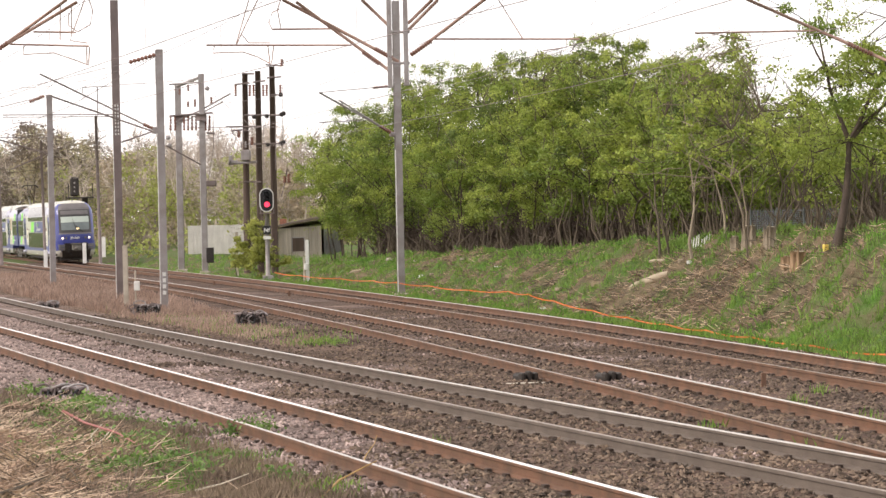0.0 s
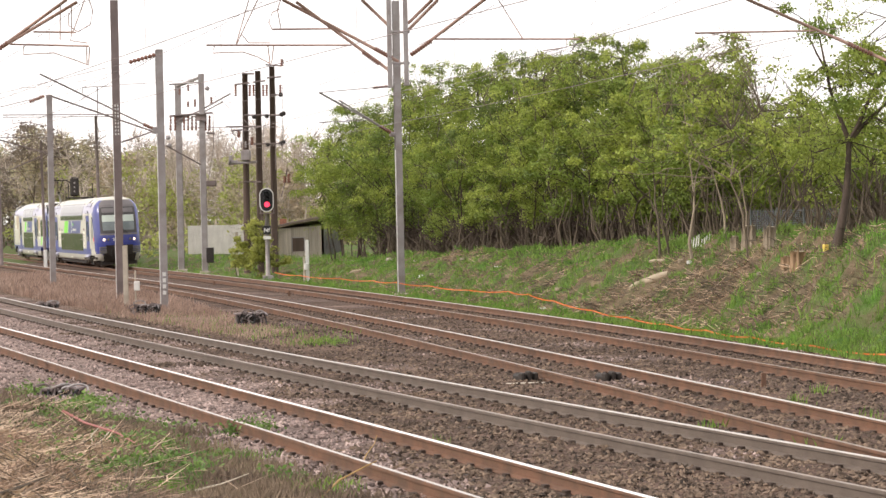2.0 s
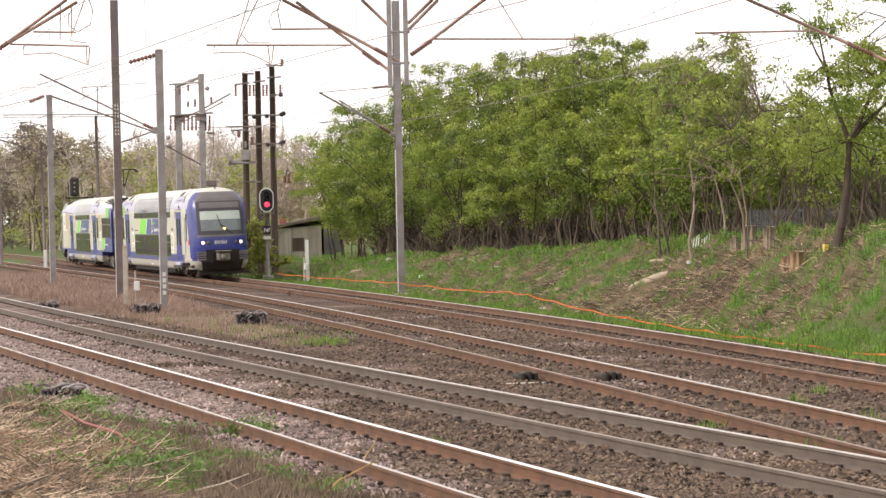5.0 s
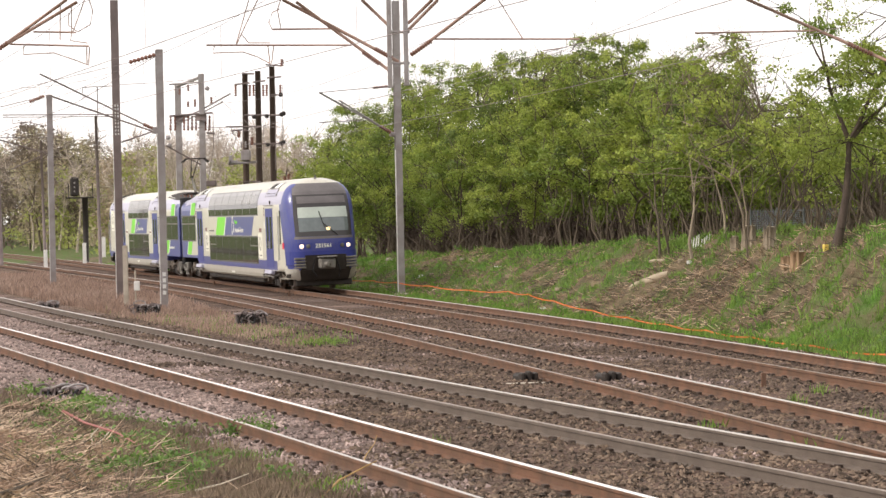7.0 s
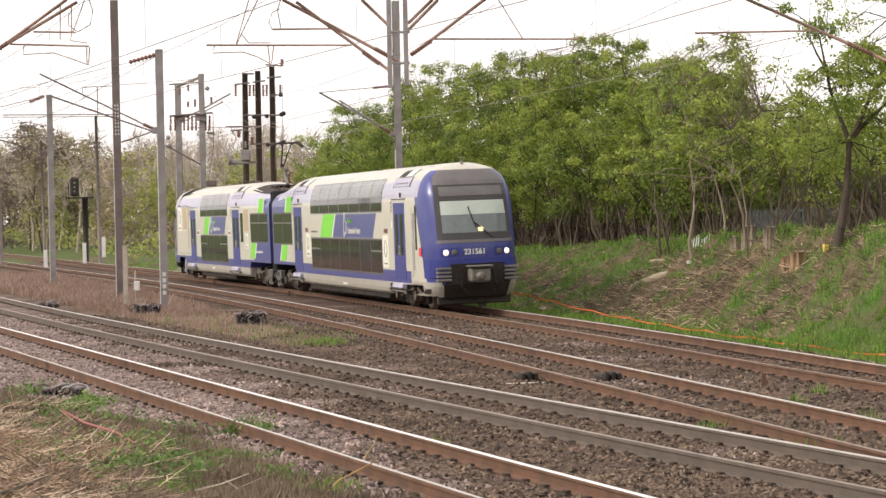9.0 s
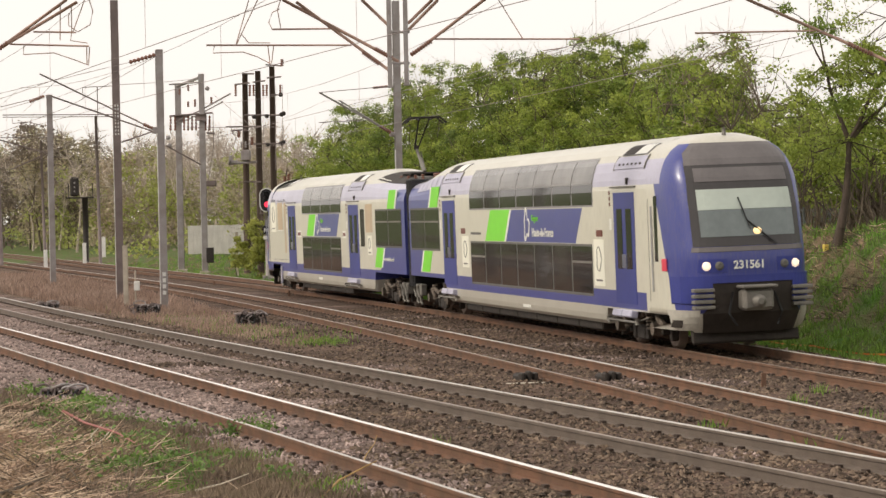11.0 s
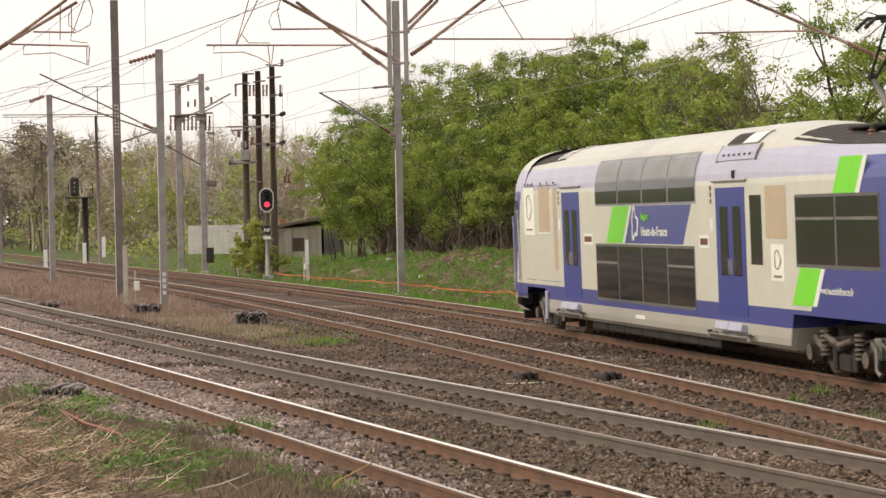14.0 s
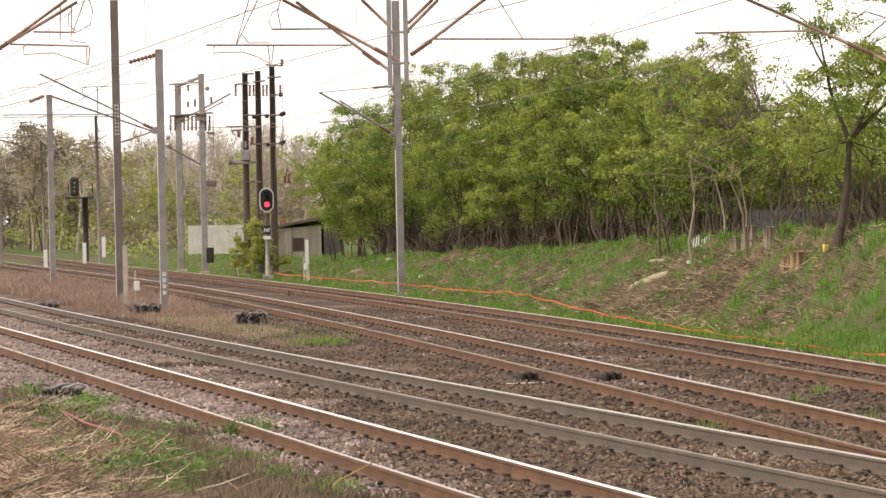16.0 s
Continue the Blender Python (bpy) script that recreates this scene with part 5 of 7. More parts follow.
for a, b in (((-10.28, 119.50, 7.29), (-10.29, 119.50, 6.94)), ((-9.62, 119.50, 6.96), (-9.63, 119.50, 6.53)), ((-8.01, 119.50, 10.90), (-8.02, 119.50, 10.53)), ((-8.00, 119.50, 4.94), (-8.00, 119.50, 4.59)), ((-7.79, 119.50, 5.05), (-7.80, 119.50, 4.59))):
    insul(W3, a, b, 0.10, 4)
bar("jumper", W3, [(-7.87, 119.50, 5.28), (-7.97, 119.50, 4.70), (-8.19, 119.50, 3.90)], 0.03, M_STEEL_DARK)
for a, b in (((-8.36, 119.60, 9.62), (-8.46, 119.60, 5.29)), ((-8.02, 119.60, 9.61), (-8.10, 119.60, 5.57)), ((-9.00, 119.60, 9.63), (-9.09, 119.60, 5.31))):
    bar("lead_wire", W3, [a, b], 0.012, M_WIRE)
bm = bmesh.new()
inv = W1.matrix_basis.inverted()
add_box(bm, inv @ Vector((-9.96, 119.50, 6.04)), (0.5, 0.4, 0.55), bevel=0.05)
for k in range(3):
    add_insulator(bm, inv @ (Vector((-9.95, 119.50, 6.42)) + Vector(((k - 1) * 0.22, 0, 0))), inv @ (Vector((-9.95, 119.50, 6.76)) + Vector(((k - 1) * 0.22, 0, 0))), 0.06, 3)
part("transformer", bm, M_STEEL, W1, "grey pole-top transformer")
bar("platform", W1, [(-10.86, 119.50, 5.63), (-9.39, 119.50, 5.69)], 0.08, M_STEEL)
bm = bmesh.new()
add_box(bm, inv @ Vector((-10.74, 119.50, 5.83)), (0.18, 0.3, 0.45), bevel=0.03)
add_box(bm, inv @ Vector((-10.60, 119.50, 5.71)), (0.45, 0.3, 0.18), bevel=0.03)
part("fuse_box", bm, M_STEEL, W1, "grey fuse box")

# thin poles further off
for b, top, w, arm in (((-23.13, 158.00, 0.01), 9.96, 0.12, True), ((-25.50, 150.00, 0.37), 8.04, 0.10, False), ((-28.33, 150.00, 0.43), 9.72, 0.16, False)):
    p = empty("thin_pole", pose(*b), "thin weathered steel pole among far trees", "pole", "thin far poles")
    bm = bmesh.new()
    add_tube(bm, [(0, 0, -0.3), (-0.1, 0, top - b[2])], [w, w * 0.8], 8)
    part("shaft", bm, M_STEEL_DARK, p)
    if arm:
        bar("cantilever_tube", p, [(-23.09, 158.00, 9.96), (-23.09, 158.00, 11.90)], 0.035, M_STEEL_DARK)
        bar("cross_arm", p, [(-24.12, 158.00, 11.88), (-21.79, 158.00, 11.95)], 0.03, M_STEEL_DARK)
        bar("hanger", p, [(-24.08, 158.00, 11.88), (-24.06, 158.00, 11.01)], 0.02, M_STEEL_DARK)

# portal over all four tracks, its beam above the view
PORTAL = empty("catenary_portal", pose(0, 47, 0), "grey steel portal carrying cantilevers over the tracks", "overhead portal")
bm = bmesh.new()
for z in (8.3, 9.0):
    for dy in (-0.3, 0.3):
        add_box(bm, (-0.2, dy, z), (19.0, 0.10, 0.10))
for k in range(18):
    x = -9.5 + k * 1.05
    for dy in (-0.3, 0.3):
        add_tube(bm, [(x, dy, 8.3), (x + 0.52, dy, 9.0), (x + 1.05, dy, 8.3)], 0.03, 5)
part("beam", bm, M_STEEL, PORTAL, "lattice beam")
for x, z in ((-9.75, -0.3), (9.35, 0.4)):
    bm = bmesh.new()
    add_ibeam(bm, (x, 0, z), 9.2 - z, 0.28, 0.30)
    part("column", bm, M_STEEL, PORTAL, "upright steel column")
for q in ((-0.99, 47.00, 5.37), (-0.66, 47.00, 5.41)):
    bm = bmesh.new()
    add_box(bm, (q[0], 0, (q[2] + 8.5) / 2), (0.095, 0.10, 8.5 - q[2]), bevel=0.012)
    add_box(bm, (q[0], 0, q[2] + 0.02), (0.12, 0.12, 0.03), bevel=0.004)
    part("drop_post", bm, M_STEEL, PORTAL, "hanging square drop post")
for y in (0.48, 0.52, 0.98, 1.02):
    bar("clamp", PORTAL, [(-1.03, 47.00, 5.87), (-0.59, 47.00, 5.86)] if y > 0.6 else [(-1.02, 47.00, 6.49), (-0.58, 47.00, 6.48)], 0.03 + y * 0.002, M_STEEL)


def cantilever(tubes, arms, wires, ins):
    for a, b in tubes:
        bar("cantilever_tube", PORTAL, [a, b], 0.032, M_COPPER, "weathered brownish tube", 8)
    for a, b in arms:
        bar("registration_arm", PORTAL, [a, b], 0.020, M_COPPER, "brownish registration arm")
    for w in wires:
        bar("steady_arm", PORTAL, w, 0.011, M_COPPER)
    for a, b in ins:
        insul(PORTAL, a, b, 0.055, 9)


cantilever([((-3.11, 47.00, 7.18), (-0.81, 47.00, 5.89)), ((-2.84, 47.00, 7.13), (-0.99, 47.00, 5.71))], [((-1.75, 47.00, 6.24), (-4.66, 47.00, 6.30)), ((-2.16, 47.00, 6.58), (-3.33, 47.00, 6.59))],
           [[(-4.50, 47.00, 6.28), (-4.53, 47.00, 6.14), (-3.93, 47.00, 6.15), (-3.65, 47.00, 6.05), (-3.38, 47.00, 5.90)], [(-3.61, 47.00, 7.19), (-3.84, 47.00, 6.74), (-4.05, 47.00, 6.31)],
            [(-3.15, 47.00, 7.18), (-3.22, 47.00, 6.98), (-3.16, 47.00, 6.61), (-3.33, 47.00, 6.59), (-3.40, 47.00, 6.73), (-3.32, 47.00, 6.93), (-3.17, 47.00, 7.00)],
            [(-3.43, 47.00, 6.28), (-3.39, 47.00, 5.90)], [(-3.31, 47.00, 6.28), (-3.36, 47.00, 5.90)], [(-3.79, 47.00, 7.19), (-4.06, 47.00, 6.31)],
            [(-3.96, 47.00, 6.52), (-3.81, 47.00, 6.33), (-3.38, 47.00, 6.32)]],
           [((-1.28, 47.00, 6.17), (-0.94, 47.00, 5.96)), ((-1.53, 47.00, 6.10), (-1.19, 47.00, 5.85))])
cantilever([((-0.55, 47.00, 6.02), (0.99, 47.00, 7.14)), ((-1.53, 47.00, 7.15), (-0.97, 47.00, 6.59)), ((0.00, 47.00, 7.11), (-0.61, 47.00, 6.52)), ((-0.11, 47.00, 7.12), (-0.61, 47.00, 6.65))],
           [((-0.08, 47.00, 6.33), (2.83, 47.00, 6.27))],
           [[(1.19, 47.00, 7.13), (1.68, 47.00, 6.31)], [(2.56, 47.00, 6.27), (2.56, 47.00, 6.11), (2.08, 47.00, 6.05)]],
           [((-0.57, 47.00, 6.02), (-0.14, 47.00, 6.30))])
cantilever([((6.06, 47.00, 7.06), (8.98, 47.00, 5.71))], [((5.14, 47.00, 6.34), (7.54, 47.00, 6.34))],
           [[(5.37, 47.00, 6.34), (6.27, 47.00, 6.16), (6.23, 47.00, 6.31)], [(8.99, 47.00, 5.91), (8.83, 47.00, 5.89)]],
           [((8.20, 47.00, 6.07), (8.70, 47.00, 5.84))])
cantilever([((-9.03, 47.00, 6.17), (-7.44, 47.00, 7.27)), ((-8.91, 47.00, 6.26), (-7.23, 47.00, 7.22))], [((-8.59, 47.00, 6.40), (-7.01, 47.00, 6.33)), ((-8.12, 47.00, 6.64), (-7.27, 47.00, 6.61))],
           [[(-8.32, 47.00, 6.36), (-8.33, 47.00, 6.19), (-7.72, 47.00, 6.21), (-7.33, 47.00, 6.07), (-7.03, 47.00, 5.95)], [(-7.57, 47.00, 7.20), (-7.59, 47.00, 6.46)],
            [(-7.35, 47.00, 7.15), (-7.35, 47.00, 6.63), (-7.38, 47.00, 6.45), (-7.04, 47.00, 6.39)], [(-7.08, 47.00, 7.26), (-7.32, 47.00, 6.64)],
            [(-6.99, 47.00, 7.26), (-6.92, 47.00, 7.03), (-6.98, 47.00, 6.76), (-7.23, 47.00, 6.62), (-7.41, 47.00, 6.75), (-7.41, 47.00, 6.95), (-7.35, 47.00, 7.02)],
            [(-7.06, 47.00, 6.33), (-7.06, 47.00, 5.95)], [(-7.00, 47.00, 6.31), (-7.03, 47.00, 5.95)]],
           [((-9.03, 47.00, 6.17), (-8.64, 47.00, 6.44))])


# contact and carrying wires
def wires(at, supports, sag, contact):
    ob = empty("overhead_wire", pose(0, 0, 0), "thin grey contact and carrying wire pair", "overhead wire", "overhead wires")
    for (y0, s0), (y1, s1) in zip(supports, supports[1:]):
        low, high = [], []
        for i in range(9):
            t = i / 8
            y = y0 + (y1 - y0) * t
            x = float(at(y)) + s0 + (s1 - s0) * t
            low.append((x, y, contact))
            high.append((x, y, contact + 1.35 - sag * 4 * t * (1 - t)))
        for name, pts, r in (("contact_wire", low, 0.007), ("carrying_wire", high, 0.006)):
            bm = bmesh.new()
            add_tube(bm, pts, r, 4)
            part(name, bm, M_WIRE, ob)
        for i in range(1, 8, 2):
            bm = bmesh.new()
            add_tube(bm, [low[i], high[i]], 0.004, 4)
            part("dropper", bm, M_WIRE, ob)


wires(TRACK_A, ((2, 0.15), (47, -0.2), (89, 0.15), (131, -0.15), (185, 0.1), (240, 0)), 0.55, 5.86)
wires(TRACK_B, ((2, 0.15), (47, 0.2), (89, -0.15), (131, 0.15), (185, 0.1), (240, 0)), 0.55, 5.86)
wires(TRACK_C, ((2, -0.15), (47, 0.15), (76, -0.2), (105, 0.15), (150, 0)), 0.5, 5.86)
wires(TRACK_D, ((2, 0.1), (47, 0.0), (76, -0.2), (105, 0.15)), 0.5, 5.86)


# signals
def make_signal():
    b = (-8.6, 114.8, -0.25)
    s = empty("railway_signal", pose(*b), "black oval railway signal showing a red light", "railway signal")
    bm = bmesh.new()
    add_tube(bm, [(0, 0, -0.3), (0, 0, 3.3)], 0.11, 12)
    add_box(bm, (0, 0, 0.1), (0.5, 0.5, 0.3), bevel=0.03)
    part("post", bm, M_STEEL, s, "grey tubular post")
    cz = 3.95
    for name, grow, y, m, lab in (("backboard_rim", 0.05, 0.0, M_WHITE, "white rim"), ("backboard", 0.0, -0.02, M_BLACK, "black oval board")):
        bm = bmesh.new()
        ring = []
        for k in range(40):
            a = k * math.tau / 40
            r = 0.30 + grow
            ring.append((math.cos(a) * r, math.sin(a) * r + (0.24 if math.sin(a) >= 0 else -0.24)))
        f = [bm.verts.new((u, y - 0.03, cz + v)) for u, v in ring]
        g = [bm.verts.new((u, y + 0.03, cz + v)) for u, v in ring]
        bm.faces.new(f)
        bm.faces.new(g[::-1])
        for k in range(40):
            bm.faces.new((f[k], g[k], g[(k + 1) % 40], f[(k + 1) % 40]))
        bmesh.ops.recalc_face_normals(bm, faces=bm.faces)
        part(name, bm, m, s, lab)
    for z, m, lab in ((cz - 0.22, glow("red_signal_light", (1.0, 0.05, 0.10), 1.9), "lit red lens"), (cz + 0.05, M_BLACK, "dark lens"), (cz + 0.28, M_BLACK, "dark lens")):
        bm = bmesh.new()
        add_tube(bm, [(0.02, -0.04, z), (0.02, -0.08, z), (0.02, -0.085, z)], [0.135, 0.13, 0.05], 20)
        lens = part("lens", bm, m, s, lab)
        bm = bmesh.new()
        for k in range(9):
            a = math.pi * (k / 8)
            add_box(bm, (0.02 + math.cos(a) * 0.15, -0.14, z + math.sin(a) * 0.15), (0.05, 0.2, 0.012), Matrix.Rotation(-a + math.pi / 2, 3, 'Y'))
        part("hood", bm, M_BLACK, lens)
    bm = bmesh.new()
    add_box(bm, (0, 0, 3.3), (0.7, 0.5, 0.05))
    for k in (-1, 1):
        add_tube(bm, [(k * 0.33, 0.2, 3.3), (k * 0.33, 0.2, 4.2)], 0.02, 6)
    part("platform", bm, M_STEEL_DARK, s)
    bm = bmesh.new()
    add_box(bm, (0, -0.12, 2.48), (0.36, 0.02, 0.42), bevel=0.01)
    pl = part("plate", bm, M_BLACK, s, "black identification plate")
    lettering("Nf", -0.15, 2.38, 0.27, M_WHITE, pl, "white letters", y=-0.135, name="plate_letters", bold=0.02)
    bm = bmesh.new()
    add_box(bm, (0, -0.12, 2.10), (0.36, 0.02, 0.16), bevel=0.01)
    part("small_plate", bm, M_WHITE, s, "small white plate")


def make_back_signal():
    b = (-25.15, 165.00, 0.02)
    s = empty("railway_signal", pose(*b), "dark signal seen from behind on a bracket post", "railway signal")
    top = 4.52 - b[2]
    bm = bmesh.new()
    add_tube(bm, [(0, 0, -0.3), (0, 0, top)], 0.20, 10)
    part("post", bm, M_IRON, s, "dark post")
    bm = bmesh.new()
    add_box(bm, (-0.35, 0, top), (1.9, 0.7, 0.10), bevel=0.02)
    for k in (-1.2, 0.5):
        add_tube(bm, [(k, 0.3, top), (k, 0.3, top + 1.0)], 0.03, 6)
    part("platform", bm, M_IRON, s)
    bm = bmesh.new()
    add_box(bm, (-0.72, 0, top + 0.78), (0.62, 0.25, 1.35), bevel=0.12)
    part("signal_head", bm, M_IRON, s, "dark signal head from behind")
    bm = bmesh.new()
    for k in range(3):
        add_box(bm, (-0.70, -0.15, top + 0.45 + 0.3 * k), (0.10, 0.05, 0.12), bevel=0.01)
    part("rear_clips", bm, M_STEEL, s)


make_signal()
make_back_signal()


# white marker posts
def marker(base, h, w, box, label, top=None):
    p = empty("marker_post", pose(*base), label, "marker post", "white marker posts")
    bm = bmesh.new()
    add_box(bm, (0, 0, h / 2 - 0.15), (w, w, h + 0.3), bevel=0.012)
    part("post", bm, M_CONC if box != "clean" else M_WHITE, p)
    if box == "box":
        bm = bmesh.new()
        add_box(bm, (w, -0.02, h * 0.62), (0.18, 0.16, 0.32), bevel=0.02)
        part("junction_box", bm, M_WHITE, p, "small white box")


marker((-10.55, 77.7, -0.2), 2.2, 0.155, "plain", "square cream concrete post in dry grass")
marker((-6.4, 110.3, -0.25), 2.0, 0.17, "clean", "white post with a small box at the track side")
marker((-6.55, 110.2, -0.25), 1.2, 0.10, "box", "short white post with a junction box")
marker((-11.0, 125.0, -0.2), 2.3, 0.14, "box", "white post with a junction box")
marker((-10.3, 78.2, -0.2), 1.35, 0.05, "box", "thin white post with a small box")
for q in ((-25.47, 150.00, 0.08), (-22.97, 150.00, 0.46), (-21.73, 150.00, 0.83)):
    marker(q, 1.0, 0.22, "clean", "far white cabinet post")


# ---------------------------------------------------------------- hut, sheet fence, small structures
def make_hut():
    b = (-10.51, 150.00, 0.13)
    h = empty("hut", pose(b[0], b[1], b[2], 0, 0, 0), "weathered grey hut with a sloping roof and a cream end", "hut")
    w = 2.75
    bm = bmesh.new()
    zl, zr = 2.05, 2.55
    v = [bm.verts.new(q) for q in ((0, 0, -0.3), (w, 0, -0.3), (w, 0, zr), (0, 0, zl), (0, 3, -0.3), (w, 3, -0.3), (w, 3, zr), (0, 3, zl))]
    for f in ((0, 1, 2, 3), (5, 4, 7, 6), (4, 0, 3, 7), (1, 5, 6, 2)):
        bm.faces.new([v[k] for k in f])
    bmesh.ops.solidify(bm, geom=bm.faces[:], thickness=0.12)
    part("wall", bm, material("grey_boarding", (0.50, 0.44, 0.37), 0.9, 0, 0.25, 1.5, 20, 0.5, stretch=(6, 6, 0.3)), h, "weathered grey-brown wall")
    bm = bmesh.new()
    add_box(bm, (-0.32, 0.1, 0.85), (0.62, 0.9, 2.0), bevel=0.02)
    part("end_wall", bm, M_CONC, h, "cream rendered end")
    bm = bmesh.new()
    n = Matrix.Rotation(-math.atan2(zr - zl, w), 3, 'Y')
    add_box(bm, (w / 2 - 0.1, 1.4, 2.42), (w + 0.75, 3.7, 0.12), n, 0.015)
    part("roof", bm, material("felt_roof", (0.22, 0.175, 0.155), 0.95, 0, 0.25, 2, 20, 0.5), h, "dark felt roof")
    bm = bmesh.new()
    add_box(bm, (0.25, 0.8, 2.40), (0.42, 0.42, 0.42), bevel=0.02)
    part("chimney", bm, material("red_brick", (0.30, 0.13, 0.085), 0.9, 0, 0.25, 8, 40, 0.4), h, "low red brick chimney")
    bm = bmesh.new()
    add_box(bm, (1.25, -0.03, 0.95), (0.75, 0.06, 0.85), bevel=0.01)
    win = part("shutter", bm, M_WOOD, h, "closed dark shutter")
    bm = bmesh.new()
    for k in (-0.40, 0.40):
        add_box(bm, (1.25 + k, -0.07, 0.95), (0.06, 0.03, 0.95))
    add_box(bm, (1.25, -0.07, 1.40), (0.86, 0.03, 0.06))
    part("shutter_frame", bm, M_STEEL, win)
    for k in range(14):
        bm = bmesh.new()
        add_box(bm, (0.1 + k * 0.196, -0.012, 1.05), (0.17, 0.02, 1.9 + 0.02 * k), bevel=0.004)
        part("plank", bm, M_SLAT, h)


M_SLAT = material("silvered_plank", (0.52, 0.45, 0.38), 0.9, 0, 0.25, 2, 30, 0.4, ob_rand=0.18, stretch=(8, 8, 0.4))
M_SHEET = material("white_corrugated_sheet", (0.66, 0.64, 0.60), 0.6, 0.1, 0.12, 1.5, 12, 0.1)
M_SHEET_GREY = material("grey_corrugated_sheet", (0.34, 0.33, 0.32), 0.7, 0.1, 0.15, 1.5, 12, 0.1)
make_hut()


def sheet_fence(p0, p1, h, mat, label):
    f = empty("sheet_fence", pose(*p0), label, "fence")
    d = Vector(p1) - Vector(p0)
    n = 4
    for k in range(n):
        bm = bmesh.new()
        prev = None
        for i in range(29):
            t = (k + i / 28) / n
            q = d * t
            off = 0.03 * math.sin(i * math.tau / 3.5)
            cur = (bm.verts.new((q.x, q.y + off, -0.4)), bm.verts.new((q.x, q.y + off, h + 0.02 * (k % 2))))
            if prev:
                bm.faces.new((prev[0], cur[0], cur[1], prev[1]))
            prev = cur
        bmesh.ops.solidify(bm, geom=bm.faces[:], thickness=0.01)
        part("sheet", bm, mat, f)


sheet_fence((-17.96, 165.00, 0.79), (-13.28, 160.00, 0.92), 1.6, M_SHEET, "white corrugated sheet fence behind the masts")
sheet_fence((-8.32, 158.00, 0.39), (-6.87, 158.00, 0.43), 1.6, M_SHEET_GREY, "grey corrugated sheet fence beside the hut")


def trackside_box(base, w, d, h, label, seed):
    """A dark open relay crate with bars and cables."""
    r = random.Random(seed)
    b = empty("trackside_crate", pose(*base, 0, 0, r.uniform(-15, 15)), label, "trackside box", "dark trackside boxes")
    bm = bmesh.new()
    add_box(bm, (0, 0, h * 0.42), (w * 0.9, d, h * 0.8), bevel=0.03)
    part("body", bm, M_IRON, b)
    bm = bmesh.new()
    add_box(bm, (0, 0, h * 0.9), (w, d * 1.1, 0.06), bevel=0.015)
    part("lid", bm, M_STEEL_DARK, b, "grey-black lid")
    for k in range(9):
        bm = bmesh.new()
        cx, cz, q = r.uniform(-w / 2, w / 2), h * r.uniform(0.5, 1.0), r.uniform(0.08, 0.2)
        add_tube(bm, [(cx + q * math.cos(a), -d * 0.55 + 0.1 * math.sin(a * 2), cz + q * 0.7 * math.sin(a)) for a in [j * 0.62 for j in range(9)]], 0.020, 6)
        part("cable_loop", bm, M_STEEL if k % 2 else M_STEEL_DARK, b, "grey loose cable loop")
    for k in range(6):
        x = -w / 2 + w * k / 5
        bm = bmesh.new()
        add_tube(bm, [(x, -d * 0.55, h * 0.9), (x + r.uniform(-.06, .06), -d * 0.75, h * 0.5), (x + r.uniform(-.1, .1), -d * 0.8, -0.03)], 0.022, 6)
        part("cable", bm, M_BLACK if k % 2 else M_STEEL_DARK, b)


trackside_box((-9.25, 73.2, -0.22), 0.72, 0.5, 0.42, "dark trackside crate with loose cables", 1)
trackside_box((-5.45, 65.2, -0.22), 0.78, 0.5, 0.42, "dark trackside crate with loose cables in ballast", 2)
trackside_box((-6.6, 40.4, -0.22), 0.66, 0.45, 0.17, "low dark crate in dry grass", 3)
trackside_box((-13.8, 82.0, -0.22), 0.6, 0.4, 0.2, "low dark crate in russet grass", 4)


def small_block(name, c, size, mat, label, cat, turn=0, tilt=0, group=""):
    bm = bmesh.new()
    add_box(bm, (0, 0, size[2] / 2), size, bevel=min(size) * 0.15)
    for v in bm.verts:
        v.co += Vector((noise.noise(v.co * 9 + Vector(c)), noise.noise(v.co * 7 + Vector(c)), 0)) * min(size) * 0.12
    ob = part(name, bm, mat)
    ob.matrix_basis = pose(*c, tilt, 0, turn)
    return tagged(ob, label, cat, group)


small_block("concrete_slab", (-8.05, 70.3, -0.22), (1.2, 0.3, 0.09), M_CONC, "pale concrete slab lying in grass", "slab", 8)
small_block("plank", (1.53, 40.9, -0.23), (0.95, 0.16, 0.07), M_CONC, "pale weathered plank on the ballast", "plank", 4)
small_block("iron_strip", (-3.95, 39.6, -0.22), (0.3, 0.10, 0.05), M_IRON, "dark iron strip on the ballast", "scrap", 15)
for k, (x, y, h) in enumerate(((5.3, 39.0, 0.30), (-1.25, 74.5, 0.26), (-5.9, 89.3, 0.26), (-10.4, 106.0, 0.26), (-19.5, 131.0, 0.26))):
    small_block("rail_stake", (x, y, -0.24), (0.085, 0.05, h), M_RUST, "short rusty stake between the tracks", "stake", 20 * k, 0, "rusty stakes")
for k, (x, y) in enumerate(((1.40, 41.9), (2.85, 41.4))):
    b = empty("point_gear", pose(x, y, -0.22, 0, 0, 14), "black greasy point gear beside the rail", "track gear", "point gear")
    bm = bmesh.new()
    add_box(bm, (0, 0, 0.07), (0.30, 0.5, 0.16), bevel=0.04)
    part("housing", bm, M_UNDER, b)
    for j in range(3):
        bm = bmesh.new()
        add_box(bm, (-0.12 + 0.12 * j, -0.3, 0.12), (0.07, 0.25, 0.14 + 0.05 * (j % 2)), bevel=0.02)
        part("lug", bm, M_UNDER, b)


